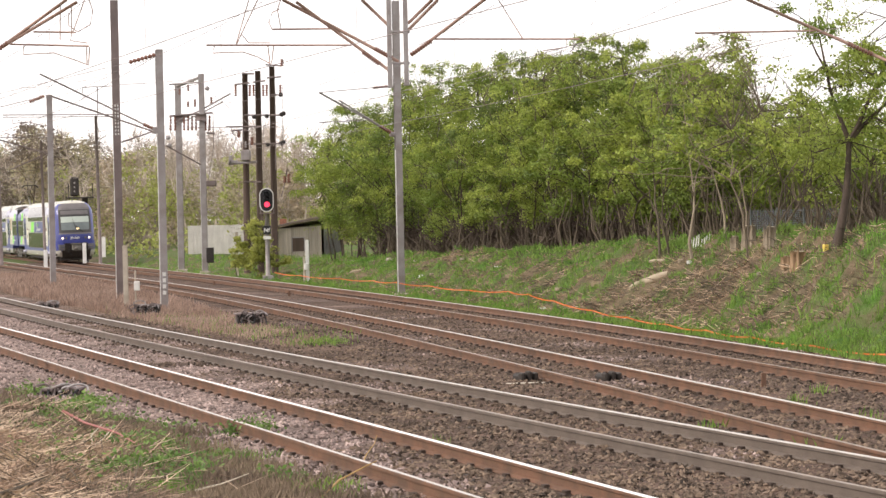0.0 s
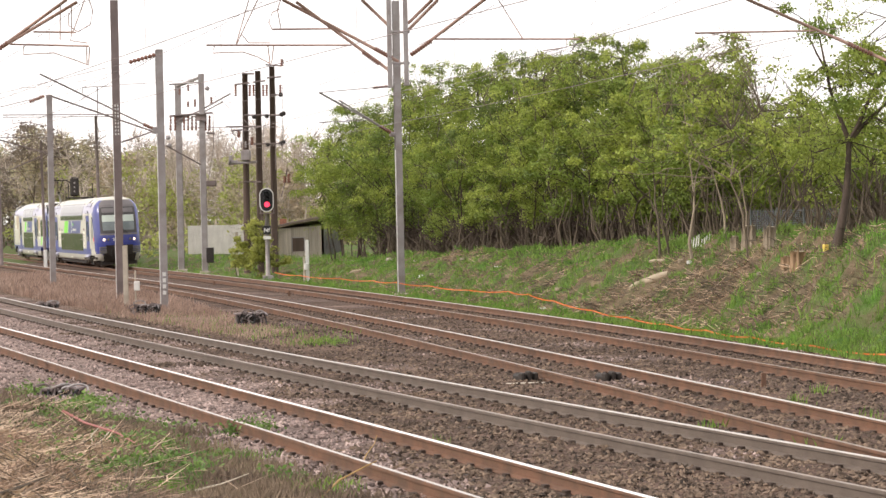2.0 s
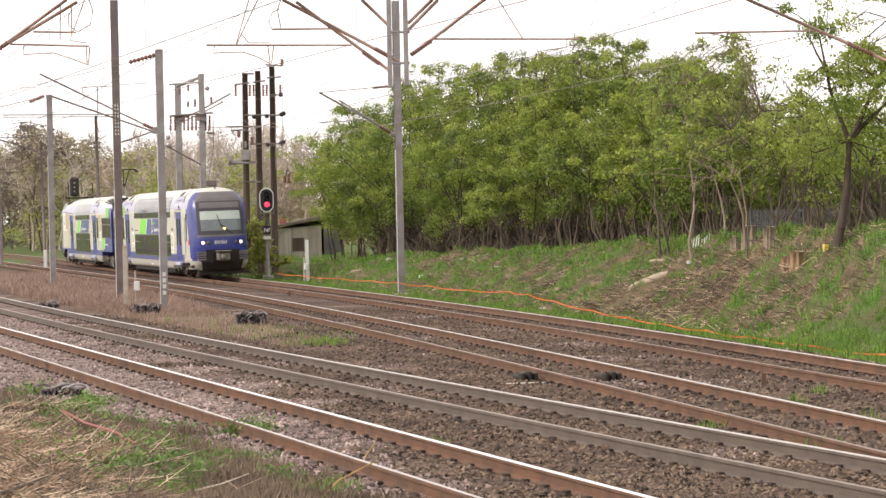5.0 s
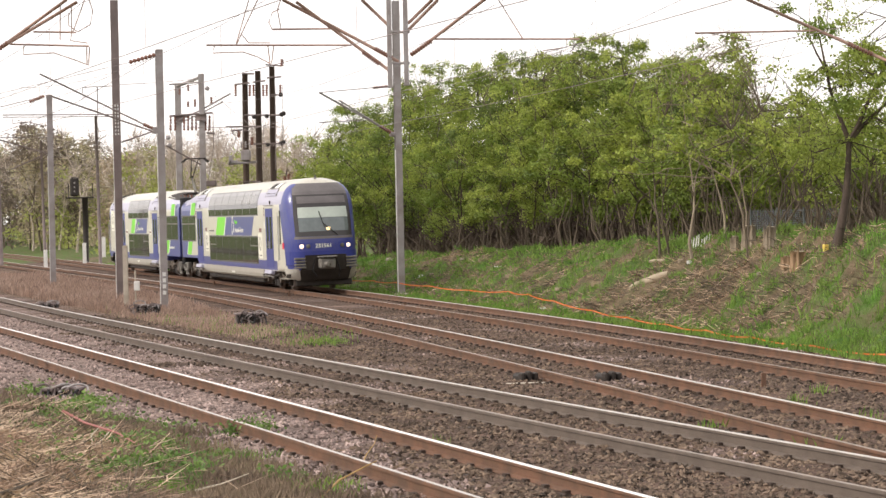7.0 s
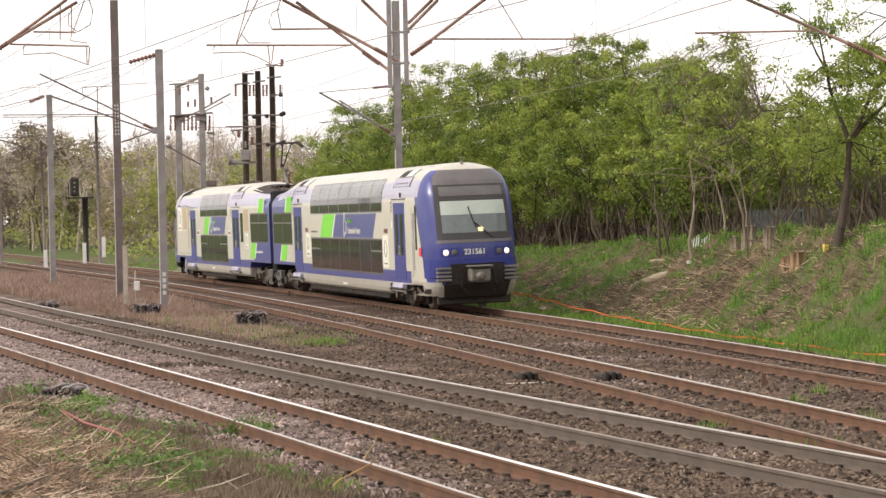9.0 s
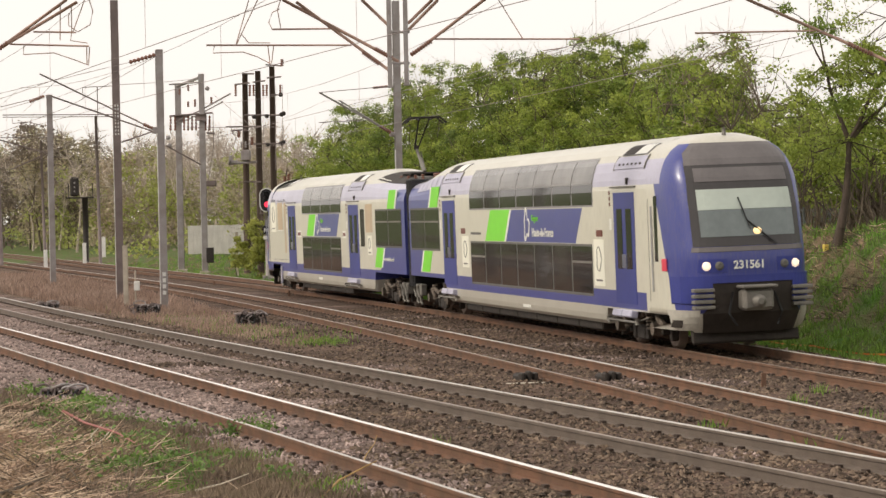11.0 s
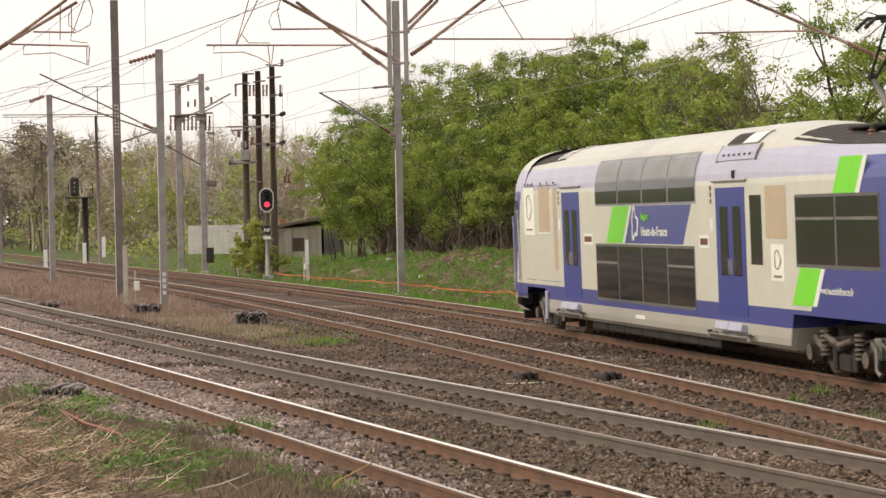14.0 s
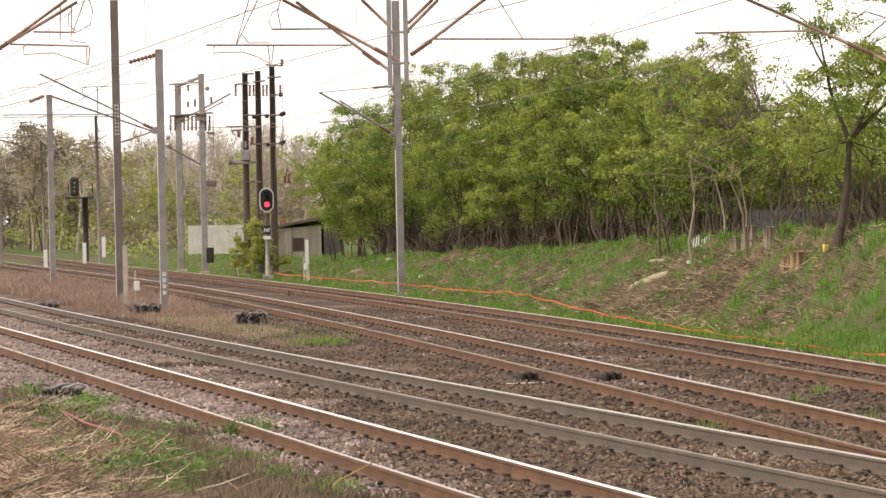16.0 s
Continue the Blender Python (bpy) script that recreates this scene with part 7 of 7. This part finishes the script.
def make_grass():
    rng = np.random.RandomState(5)
    # the bank
    n = 150000
    y = 30 + 135 * rng.uniform(0, 1, n) ** 1.5
    o = 2.2 + (8.5 + 7 * smooth01(y, 105, 125)) * rng.uniform(0, 1, n) ** 1.1
    x = TRACK_A(y) + o
    keep = bare_bank(x, y) + rng.normal(size=n) * 0.30 < 0.55
    lush = np.clip(0.75 + 0.55 * wobble(x, y, 43, 1.1), 0.35, 1.6)
    blades("bank_grass", x[keep], y[keep], rng.uniform(0.07, 0.25, keep.sum()) * lush[keep], 0.013, M_GRASS, rng, "fresh green grass on the bank")
    # fuller tussocks on the mound, along the bank's foot and under the trees' edge
    k = 5200
    ty = 42 + 78 * rng.uniform(0, 1, k) ** 1.35
    to = np.where(rng.uniform(size=k) < 0.5, rng.uniform(2.3, 9.0, k), np.where(rng.uniform(size=k) < 0.5, rng.uniform(2.2, 3.6, k), rng.uniform(7.0, 9.2, k)))
    tx = TRACK_A(ty) + to
    hold = bare_bank(tx, ty) + rng.normal(size=k) * 0.3 < 0.35
    tx, ty = tx[hold], ty[hold]
    m = 26
    rad = np.repeat(rng.uniform(0.05, 0.22, len(tx)), m)
    gx, gy = np.repeat(tx, m) + rng.normal(size=len(tx) * m) * rad, np.repeat(ty, m) + rng.normal(size=len(tx) * m) * rad
    tall = np.repeat(rng.uniform(0.07, 0.24, len(tx)) * (0.55 + 0.45 * smooth01(tx - TRACK_A(ty), 3.0, 4.2)), m)
    blades("bank_tussocks", gx, gy, tall * rng.uniform(0.5, 1.1, len(gx)), 0.013, M_GRASS_DEEP, rng, "thick green grass tussocks on the bank", 0.9)
    m = ~keep & (rng.uniform(size=n) < 0.45)
    blades("bank_straw", x[m], y[m], rng.uniform(0.04, 0.16, m.sum()), 0.010, M_STRAW, rng, "dry cut straw on the bank", 1.6)
    # dead grass between the middle tracks
    n = 60000
    y = 52 + 75 * rng.uniform(0, 1, n)
    f = rng.uniform(0, 1, n)
    lo, hi = TRACK_C(y) + 2.0, TRACK_B(y) - 2.0
    x = lo + (hi - lo) * f
    g = cover(x, y)[2] > rng.uniform(0.2, 1.0, n)
    x, y = x[g], y[g]
    tall = smooth01(y, 66, 84)
    blades("dead_grass", x, y, rng.uniform(0.10, 0.36, len(x)) * (0.5 + 0.8 * tall), 0.010, M_RUSSET, rng, "dead russet grass between tracks", 0.5)
    k = rng.uniform(size=len(x)) < 0.10 * (1 - tall)
    blades("thin_grass", x[k], y[k], rng.uniform(0.06, 0.2, k.sum()), 0.010, M_GRASS, rng, "thin green grass in ballast")
    # tufts in the ballast
    xs, ys = [], []
    for cx, cy, s, m in ((-2.9, 55.0, 0.3, 300), (-3.6, 58.0, 0.8, 120), (5.3, 35.5, 0.12, 40), (3.6, 31.8, 0.10, 30), (6.0, 37.4, 0.12, 40), (-0.1, 30.0, 0.10, 30),
                         (-4.6, 62.0, 0.9, 160), (4.6, 29.0, 0.12, 24), (6.1, 32.5, 0.2, 30), (1.2, 25.9, 0.10, 24)):
        xs.append(cx + rng.normal(size=m) * s)
        ys.append(cy + rng.normal(size=m) * s * 1.6)
    x, y = np.concatenate(xs), np.concatenate(ys)
    blades("tuft_grass", x, y, rng.uniform(0.06, 0.22, len(x)), 0.009, M_GRASS, rng, "small green tufts in the ballast")
    # foreground verge
    n = 110000
    y = 21 + 29 * rng.uniform(0, 1, n)
    x = TRACK_D(y) - 1.1 - rng.uniform(0, 1, n) * (TRACK_D(y) - 1.1 + 0.205 * y)
    g = cover(x, y)[1] > rng.uniform(0.25, 1.0, n)
    x, y = x[g], y[g]
    kind = wobble(x, y, 51, 2.4) + rng.normal(size=len(x)) * 0.5 - 0.25
    left = smooth01(-x, 3.2, 5.0) * smooth01(34 - y, 0, 5)
    for nm, sel, h0, h1, m, lab, dr in (("verge_grass", (kind > 0.25) & (rng.uniform(size=len(x)) < 0.6), 0.05, 0.16, M_GRASS, "green grass on the verge", 0.6),
                                        ("verge_straw", (kind <= 0.25) & (left > 0.4), 0.05, 0.22, M_STRAW, "pale cut straw on the verge", 1.8),
                                        ("verge_dead", (kind <= 0.25) & (left <= 0.4) & (rng.uniform(size=len(x)) < 0.95), 0.06, 0.22, M_OLIVE, "dead brown grass on the verge", 0.6)):
        blades(nm, x[sel], y[sel], rng.uniform(h0, h1, sel.sum()), 0.007, m, rng, lab, dr)


make_grass()


M_STALK = material("bleached_stalk", (0.56, 0.43, 0.31), 0.85, 0, 0.25, 1.2, 9, 0, second=(0.25, 0.16, 0.11), island=0.6)


def litter():
    """Cut sticks and trimmings on the verge and the bank."""
    rng = np.random.RandomState(15)
    for name, n, zone, lab, r, ln, m in (("verge_sticks", 1500, 0, "cut sticks and twigs on the verge", 0.010, 0.5, M_BARK), ("bank_sticks", 4200, 1, "cut branches strewn on the bank", 0.013, 0.45, M_BARK),
                                         ("bank_stalks", 6500, 1, "pale dry stalks strewn on the bank", 0.010, 0.28, M_STALK), ("bank_chips", 1500, 1, "pale wood chips on the bank", 0.022, 0.14, M_STRAW)):
        lines = []
        for _ in range(n):
            if zone == 0:
                y = rng.uniform(22, 34)
                x = -0.19 * y + abs(rng.normal()) * 0.9
                if x > TRACK_D(y) - 2.2:
                    continue
            else:
                y = 44 + rng.uniform(0, 1) * 55
                x = float(TRACK_A(y)) + rng.uniform(3.2, 8.6)
                if bare_bank(x, y) < rng.uniform(0.1, 0.7):
                    continue
            a, e = rng.uniform(0, math.tau), abs(rng.normal()) * 0.3
            d = np.array([math.cos(a), math.sin(a), math.sin(e)]) * rng.uniform(0.3, 1.2) * ln
            p = np.array([x, y, float(height(x, y)) + 0.01])
            lines.append((p, p + d, r * rng.uniform(0.5, 1.2), r * 0.4))
        tagged(new(name, stick_mesh(name, lines, m, 4)), lab, "brushwood", kind="stuff")


litter()


def brush_heaps():
    """Loose heaps of trimmings, dark twigs under pale ones, on the bank and the near verge."""
    rng = np.random.RandomState(58)
    dark, pale = [], []
    heaps = [(3.4 + 3.2 * rng.uniform(), rng.uniform(56, 82), 0.55, 0.9) for _ in range(20)]
    heaps = [(float(TRACK_A(y)) + o, y, w, ln) for o, y, w, ln in heaps]
    heaps += [(-0.178 * y + abs(rng.normal()) * 0.35, y, 0.22, 0.5) for y in rng.uniform(23.2, 27.5, 16)]
    for cx, cy, w, ln in heaps:
        for _ in range(130):
            x, y = cx + rng.normal() * w, cy + rng.normal() * w * 1.3
            lift = max(0.26 * math.exp(-((x - cx) ** 2 + (y - cy) ** 2) / (w * w)) * rng.uniform(0, 1.2) * ln, 0)
            p = np.array([x, y, float(height(x, y)) + lift])
            a = rng.uniform(0, math.tau)
            d = np.array([math.cos(a), math.sin(a), rng.normal() * 0.28]) * rng.uniform(0.15, 0.75) * ln
            r = rng.uniform(0.004, 0.013) * (0.6 + 0.5 * ln)
            (dark if rng.uniform() < 0.5 else pale).append((p - d / 2, p + d / 2, r, r * 0.5))
    tagged(new("dark_trimmings", stick_mesh("dark_trimmings", dark, M_BARK, 4)), "heaped dark brown twigs and trimmings", "brushwood", kind="stuff")
    tagged(new("pale_trimmings", stick_mesh("pale_trimmings", pale, M_STALK, 4)), "heaped pale dry twigs and trimmings", "brushwood", kind="stuff")


brush_heaps()


def verge_brush():
    """A heap of dry stalks and leafy weeds at the foot of the verge."""
    rng = np.random.RandomState(33)
    lines = []
    for _ in range(6500):
        y = rng.uniform(22, 36)
        x = -0.20 * y + abs(rng.normal()) * 1.05
        if x > TRACK_D(y) - 2.6 or wobble(x, y, 61, 1.3) + rng.normal() * 0.4 < -0.35:
            continue
        a = rng.normal() * 0.9 + 0.4
        p = np.array([x, y, float(height(x, y)) + rng.uniform(0, 0.16)])
        lines.append((p, p + np.array([math.cos(a), math.sin(a), rng.normal() * 0.22]) * rng.uniform(0.15, 0.5), rng.uniform(0.004, 0.010), 0.003))
    tagged(new("dry_stalks", stick_mesh("dry_stalks", lines, M_STALK, 3)), "heaped pale dry stalks on the verge", "dry stalks", kind="stuff")
    cs = []
    for q, s, m in [((-6.79, 36.52, -0.18), 0.20, 500), ((-7.16, 40.64, -0.19), 0.20, 350), ((-5.75, 34.96, -0.11), 0.22, 700), ((-5.85, 37.82, -0.20), 0.20, 500), ((-5.57, 32.88, -0.14), 0.25, 500), ((-4.94, 33.76, -0.19), 0.20, 500), ((-4.18, 30.04, -0.12), 0.18, 700), ((-3.75, 29.50, -0.14), 0.16, 700), ((-3.64, 27.28, -0.12), 0.15, 500), ((-3.32, 27.60, -0.13), 0.15, 600), ((-2.95, 26.12, -0.17), 0.14, 600), ((-2.86, 26.76, -0.17), 0.10, 300), ((-4.50, 27.68, -0.14), 0.15, 500), ((-4.03, 26.78, -0.18), 0.14, 400), ((-2.76, 32.54, -0.20), 0.15, 500), ((-5.19, 29.36, -0.14), 0.18, 300), ((-4.68, 30.20, -0.16), 0.15, 300), ((-2.80, 28.12, -0.19), 0.15, 200), ((-3.98, 32.90, -0.21), 0.20, 300), ((-1.86, 26.24, -0.20), 0.12, 250)]:
        n = int(m * 1.2)
        k = rng.normal(size=(n, 3)) * np.array([s * 1.2, s * 2.0, 0.09])
        k[:, 2] = np.abs(k[:, 2])
        cs.append(np.array(q) + k + np.array([0, 0, 0.02]))
    c = np.concatenate(cs)
    v, f = turned_leaves(c, np.tile(np.array([0, -0.3, 0.8]), (len(c), 1)), 0.040, rng, 0.8)
    tagged(new("verge_weeds", mesh_of("verge_weeds", v, f, M_WEED)), "low leafy green weeds on the verge", "weeds", kind="stuff")


M_WEED = material("leafy_weed", (0.085, 0.165, 0.034), 0.6, 0, 0.25, 1.5, 9, 0, second=(0.19, 0.28, 0.07), island=0.35, translucent=0.3)
verge_brush()


def branch(pts, r, mat, label):
    bm = bmesh.new()
    n = len(pts)
    add_tube(bm, pts, [r * (1 - 0.7 * k / (n - 1)) for k in range(n)], 6)
    tagged(part("fallen_branch", bm, mat, None, label, smooth=True), label, "branch", "fallen branches")


M_REDTWIG = material("red_bark", (0.36, 0.14, 0.12), 0.7, 0, 0.2, 4, 30, 0.2)
M_PALETWIG = material("pale_peeled_wood", (0.66, 0.58, 0.45), 0.8, 0, 0.2, 4, 30, 0.2)
M_YELLOWTWIG = material("yellow_brown_stem", (0.42, 0.27, 0.10), 0.8, 0, 0.2, 4, 30, 0.2)
branch([(-5.60, 34.18, 0.05), (-4.86, 31.42, 0.11), (-4.23, 29.90, 0.11), (-3.75, 28.94, 0.00)], 0.024, M_REDTWIG, "red-barked cut stem lying on the verge")
branch([(-4.43, 29.28, -0.04), (-4.56, 30.00, 0.07), (-4.57, 31.00, 0.12)], 0.016, M_PALETWIG, "pale peeled stick on the verge")
branch([(-4.42, 29.34, -0.02), (-4.36, 30.06, 0.08), (-4.43, 31.04, 0.09)], 0.014, M_PALETWIG, "pale peeled stick on the verge")
branch([(-2.67, 24.68, -0.05), (-2.41, 24.76, -0.00), (-2.15, 25.30, 0.05)], 0.013, M_PALETWIG, "thin pale stick on the verge")
branch([(-1.31, 24.22, -0.09), (-1.18, 25.36, -0.05), (-0.87, 26.18, 0.03), (-0.79, 26.26, 0.06)], 0.015, M_YELLOWTWIG, "bent yellow-brown stem beside the rail")
branch([(-0.99, 26.92, -0.07), (-0.94, 27.14, 0.04), (-0.86, 27.58, 0.12), (-0.84, 28.18, 0.17)], 0.010, M_YELLOWTWIG, "bent yellow-brown stem beside the rail")
branch([(-4.67, 25.00, -0.01), (-4.44, 25.10, 0.05), (-4.16, 25.24, -0.02)], 0.028, M_BARK, "brown cut branch on the verge")
branch([(-4.60, 24.00, 0.03), (-4.35, 24.24, 0.10), (-4.40, 25.90, 0.02)], 0.026, M_BARK, "brown cut branch on the verge")


# on the bank: log, stumps, pickets, tape
def log(a, b, r, label):
    bm = bmesh.new()
    a, b = Vector(a), Vector(b)
    pts = [a.lerp(b, k / 6) + Vector((noise.noise(Vector((k, 1, r))), 0, noise.noise(Vector((k, 5, r))))) * r * 0.25 for k in range(7)]
    add_tube(bm, pts, [r * 0.75, r, r * 1.05, r * 0.95, r, r * 0.9, r * 0.6], 10)
    tagged(part("log", bm, M_PALELOG, None, label), label, "log", "logs on the bank")


M_PALELOG = material("barkless_log", (0.44, 0.36, 0.26), 0.85, 0, 0.25, 3, 30, 0.5)
M_CUT = material("fresh_cut_wood", (0.36, 0.235, 0.135), 0.8, 0, 0.25, 4, 30, 0.3)
log((5.63, 70.17, 0.49), (6.59, 68.40, 0.96), 0.13, "pale barkless log half sunk in the bank")
log((6.48, 73.40, 1.20), (6.85, 72.48, 1.25), 0.06, "short pale log on the bank")
log((-4.28, 107.57, 0.25), (-3.75, 107.34, 0.35), 0.05, "short pale log on the bank")
for k, (b, hh, rr) in enumerate((((9.08, 59.92, 1.27), 0.40, 0.16), ((8.90, 60.64, 1.28), 0.26, 0.13), ((8.72, 66.63, 1.62), 0.68, 0.17), ((8.98, 64.29, 1.66), 0.62, 0.14), ((8.42, 67.63, 1.60), 0.40, 0.10))):
    s = empty("tree_stump", pose(*b), "freshly cut split tree stump on the bank", "stump", "cut stumps")
    bm = bmesh.new()
    add_tube(bm, [(0, 0, -0.15), (0, 0, hh * 0.4), (0.03, 0, hh)], [rr * 1.3, rr, rr * 0.9], 11)
    rs = random.Random(k)
    for j in range(7):
        a = j * 0.9 + rs.uniform(0, 0.5)
        add_tube(bm, [(math.cos(a) * rr * 1.1, math.sin(a) * rr * 1.1, -0.1), (math.cos(a) * rr, math.sin(a) * rr, hh * rs.uniform(0.4, 0.8)),
                      (math.cos(a) * rr * 1.25, math.sin(a) * rr * 1.25, hh * rs.uniform(0.85, 1.25))], [rr * 0.35, rr * 0.28, rr * 0.07], 6)
    part("stump_bark", bm, M_CUT if k < 2 else M_BARK_PALE, s, "split orange-brown wood" if k < 2 else "pale ridged bark")
    bm = bmesh.new()
    add_tube(bm, [(0.03, 0, hh), (0.03, 0, hh + 0.02)], rr * 0.85, 11)
    part("cut_face", bm, M_PALETWIG, s, "pale cut face")
pk = empty("picket_pile", pose(*(7.88, 71.61, 1.59)), "white pickets leaning together under the trees", "picket pile")
for k in range(9):
    bm = bmesh.new()
    x = -0.33 + 0.08 * k
    add_tube(bm, [(x, 0, -0.05), (x + 0.07 + 0.01 * (k % 3), 0.15, 0.30 + 0.05 * (k % 4))], 0.020, 6)
    part("picket", bm, M_WHITE, pk)
small_block("yellow_sack", (9.63, 58.93, 1.66), (0.13, 0.12, 0.20), material("yellow_plastic", (0.75, 0.55, 0.12), 0.5, 0, 0.1, 5, 30, 0.2), "small yellow plastic sack by the tree", "sack", 20)
rr = random.Random(4)
for k, q in enumerate(((-1.23, 102.76, 0.75), (-0.93, 96.31, 0.22), (-0.46, 96.13, 0.31), (0.77, 95.36, 0.95), (2.01, 87.38, 0.72), (2.33, 83.84, 0.49), (5.21, 66.72, -0.28), (3.15, 75.14, -0.34), (3.79, 76.77, 0.23), (-2.46, 107.74, 0.73), (7.23, 68.76, 1.20), (7.02, 69.18, 1.23), (8.34, 61.66, 1.04))):
    small_block("rubbish_scrap", q, (rr.uniform(0.12, 0.32), rr.uniform(0.1, 0.2), rr.uniform(0.06, 0.14)), (M_CONC, M_WHITE, M_PALELOG)[k % 3], "pale scrap lying in the bank's grass", "scrap", rr.uniform(0, 180), 0, "scraps on the bank")


def make_tape():
    """A sagging orange ribbon along the foot of the bank, on small canes."""
    tp = empty("warning_tape", pose(0, 0, 0), "sagging orange warning tape along the bank's foot", "warning tape")
    pts = [(-8.13, 112.35, 0.21), (-6.58, 106.90, 0.16), (-4.43, 99.20, 0.19), (-2.82, 93.30, 0.23), (-1.84, 89.65, 0.25), (-0.52, 84.65, 0.24), (0.85, 79.30, 0.23), (2.06, 74.55, 0.32), (2.61, 72.35, 0.29), (3.26, 69.65, 0.17), (4.19, 65.75, 0.02), (4.90, 62.75, -0.05), (5.65, 59.50, -0.10), (6.32, 56.55, -0.12), (7.01, 53.45, -0.14), (7.82, 49.65, -0.14), (8.63, 45.80, -0.11), (9.03, 43.90, -0.09)]
    pts = [(q[0], q[1], max(q[2], float(height(q[0], q[1])) + 0.05)) for q in pts]
    bm = bmesh.new()
    prev = None
    for i in range(len(pts) - 1):
        for k in range(6):
            t = k / 6
            q = Vector(lerp3(pts[i], pts[i + 1], t)) - Vector((0, 0, 0.05 * 4 * t * (1 - t)))
            tw = 0.5 + 0.5 * math.sin(i * 2.1 + t * 5)
            cur = [bm.verts.new(q + Vector((0.012 * tw, 0, 0.017))), bm.verts.new(q - Vector((0.012 * tw, 0, 0.017)))]
            if prev:
                bm.faces.new((prev[0], cur[0], cur[1], prev[1]))
            prev = cur
    bmesh.ops.solidify(bm, geom=bm.faces[:], thickness=0.003)
    part("ribbon", bm, M_TAPE, tp, "orange plastic ribbon")
    for i in range(0, len(pts), 2):
        q = pts[i]
        g = float(height(q[0], q[1]))
        if q[2] - g > 0.05:
            bm = bmesh.new()
            add_tube(bm, [(q[0], q[1] + 0.02, g - 0.1), (q[0], q[1] + 0.02, q[2] + 0.05)], 0.010, 6)
            part("cane", bm, M_STEEL_DARK, tp)


make_tape()


def mesh_fence():
    """A low grey wire fence behind the leaning tree."""
    f = empty("wire_fence", pose(*(11.69, 70.55, 1.76)), "grey-blue wire mesh fence behind the mound", "fence")
    for k in range(7):
        bm = bmesh.new()
        add_tube(bm, [(-2.4 + 0.8 * k, 0, -0.3), (-2.4 + 0.8 * k, 0, 1.05)], 0.025, 6)
        part("fence_post", bm, M_MESH, f)
    lines = []
    for k in range(96):
        lines.append(((-2.4 + 0.05 * k, 0, 0.0), (-2.4 + 0.05 * k, 0, 1.0), 0.006, 0.006))
    for k in range(16):
        lines.append(((-2.4, 0, 0.06 * k + 0.05), (2.4, 0, 0.06 * k + 0.05), 0.006, 0.006))
    w = new("wire_mesh", stick_mesh("wire_mesh", lines, M_MESH, 3))
    w.parent = f
    tagged(w, "fine wire mesh")


M_MESH = material("galvanised_blue_grey_wire", (0.30, 0.34, 0.37), 0.6, 0.2, 0.1, 2, 10, 0)
mesh_fence()


# ---------------------------------------------------------------- ballast stones and sleepers
def make_stones():
    rng = np.random.RandomState(7)
    n = 90000
    y = 20 + 55 * rng.uniform(0, 1, n) ** 1.5
    lo, hi = -0.20 * y, 0.20 * y
    x = lo + (hi - lo) * rng.uniform(0, 1, n)
    keep = (x < TRACK_A(y) + 2.3) & (x > TRACK_D(y) - verge_edge(y) - 0.35)
    for at in (TRACK_A, TRACK_B, TRACK_C, TRACK_D):
        for s in (-0.7535, 0.7535):
            keep &= np.abs(x - at(y) - s) > 0.085
    russet = cover(x, y)[2]
    keep &= rng.uniform(size=n) > russet * 0.8
    x, y = x[keep], y[keep]
    n = len(x)
    z = height(x, y) + rng.uniform(-0.012, 0.012, n)
    base = np.array([(1, 0, 0), (-1, 0, 0), (0, 1, 0), (0, -1, 0), (0, 0, 1), (0, 0, -1)], float)
    tri = np.array([(0, 2, 4), (2, 1, 4), (1, 3, 4), (3, 0, 4), (2, 0, 5), (1, 2, 5), (3, 1, 5), (0, 3, 5)])
    r = rng.uniform(0.017, 0.043, n)
    v = base[None] * (r[:, None, None] * rng.uniform(0.65, 1.35, (n, 6, 1))) + rng.normal(size=(n, 6, 3)) * r[:, None, None] * 0.28
    a = rng.uniform(0, math.tau, n)
    ca, sa = np.cos(a)[:, None], np.sin(a)[:, None]
    vx, vy = v[..., 0] * ca - v[..., 1] * sa, v[..., 0] * sa + v[..., 1] * ca
    v = np.stack([vx + x[:, None], vy + y[:, None], v[..., 2] * 0.8 + z[:, None]], -1)
    pale = pale_ballast(x, y) > rng.uniform(0, 1, n)
    for sel, m, lab in ((pale, M_STONE, "loose pale ballast stones"), (~pale, M_STONE_DARK, "loose dark brown ballast stones")):
        k = int(sel.sum())
        ff = tri[None] + (np.arange(k) * 6)[:, None, None]
        tagged(new("ballast", mesh_of("ballast", v[sel].reshape(-1, 3), ff.reshape(-1, 3), m)), lab, "ballast", kind="stuff")


make_stones()

SLEEPER = sleeper_mesh()
for track, at, y0, y1 in TRACKS:
    y = float(y0)
    rs = random.Random(int(y1))
    while y < y1:
        x = float(at(y))
        slope = float(at(y + 0.5) - at(y - 0.5))
        ob = new("sleeper", SLEEPER)
        ob.parent = track
        ob.matrix_basis = pose(x, y, 0.0, 0, 0, -math.degrees(math.atan(slope)) + rs.uniform(-0.6, 0.6))
        y += 0.60 / math.sqrt(1 + slope * slope)


motions()
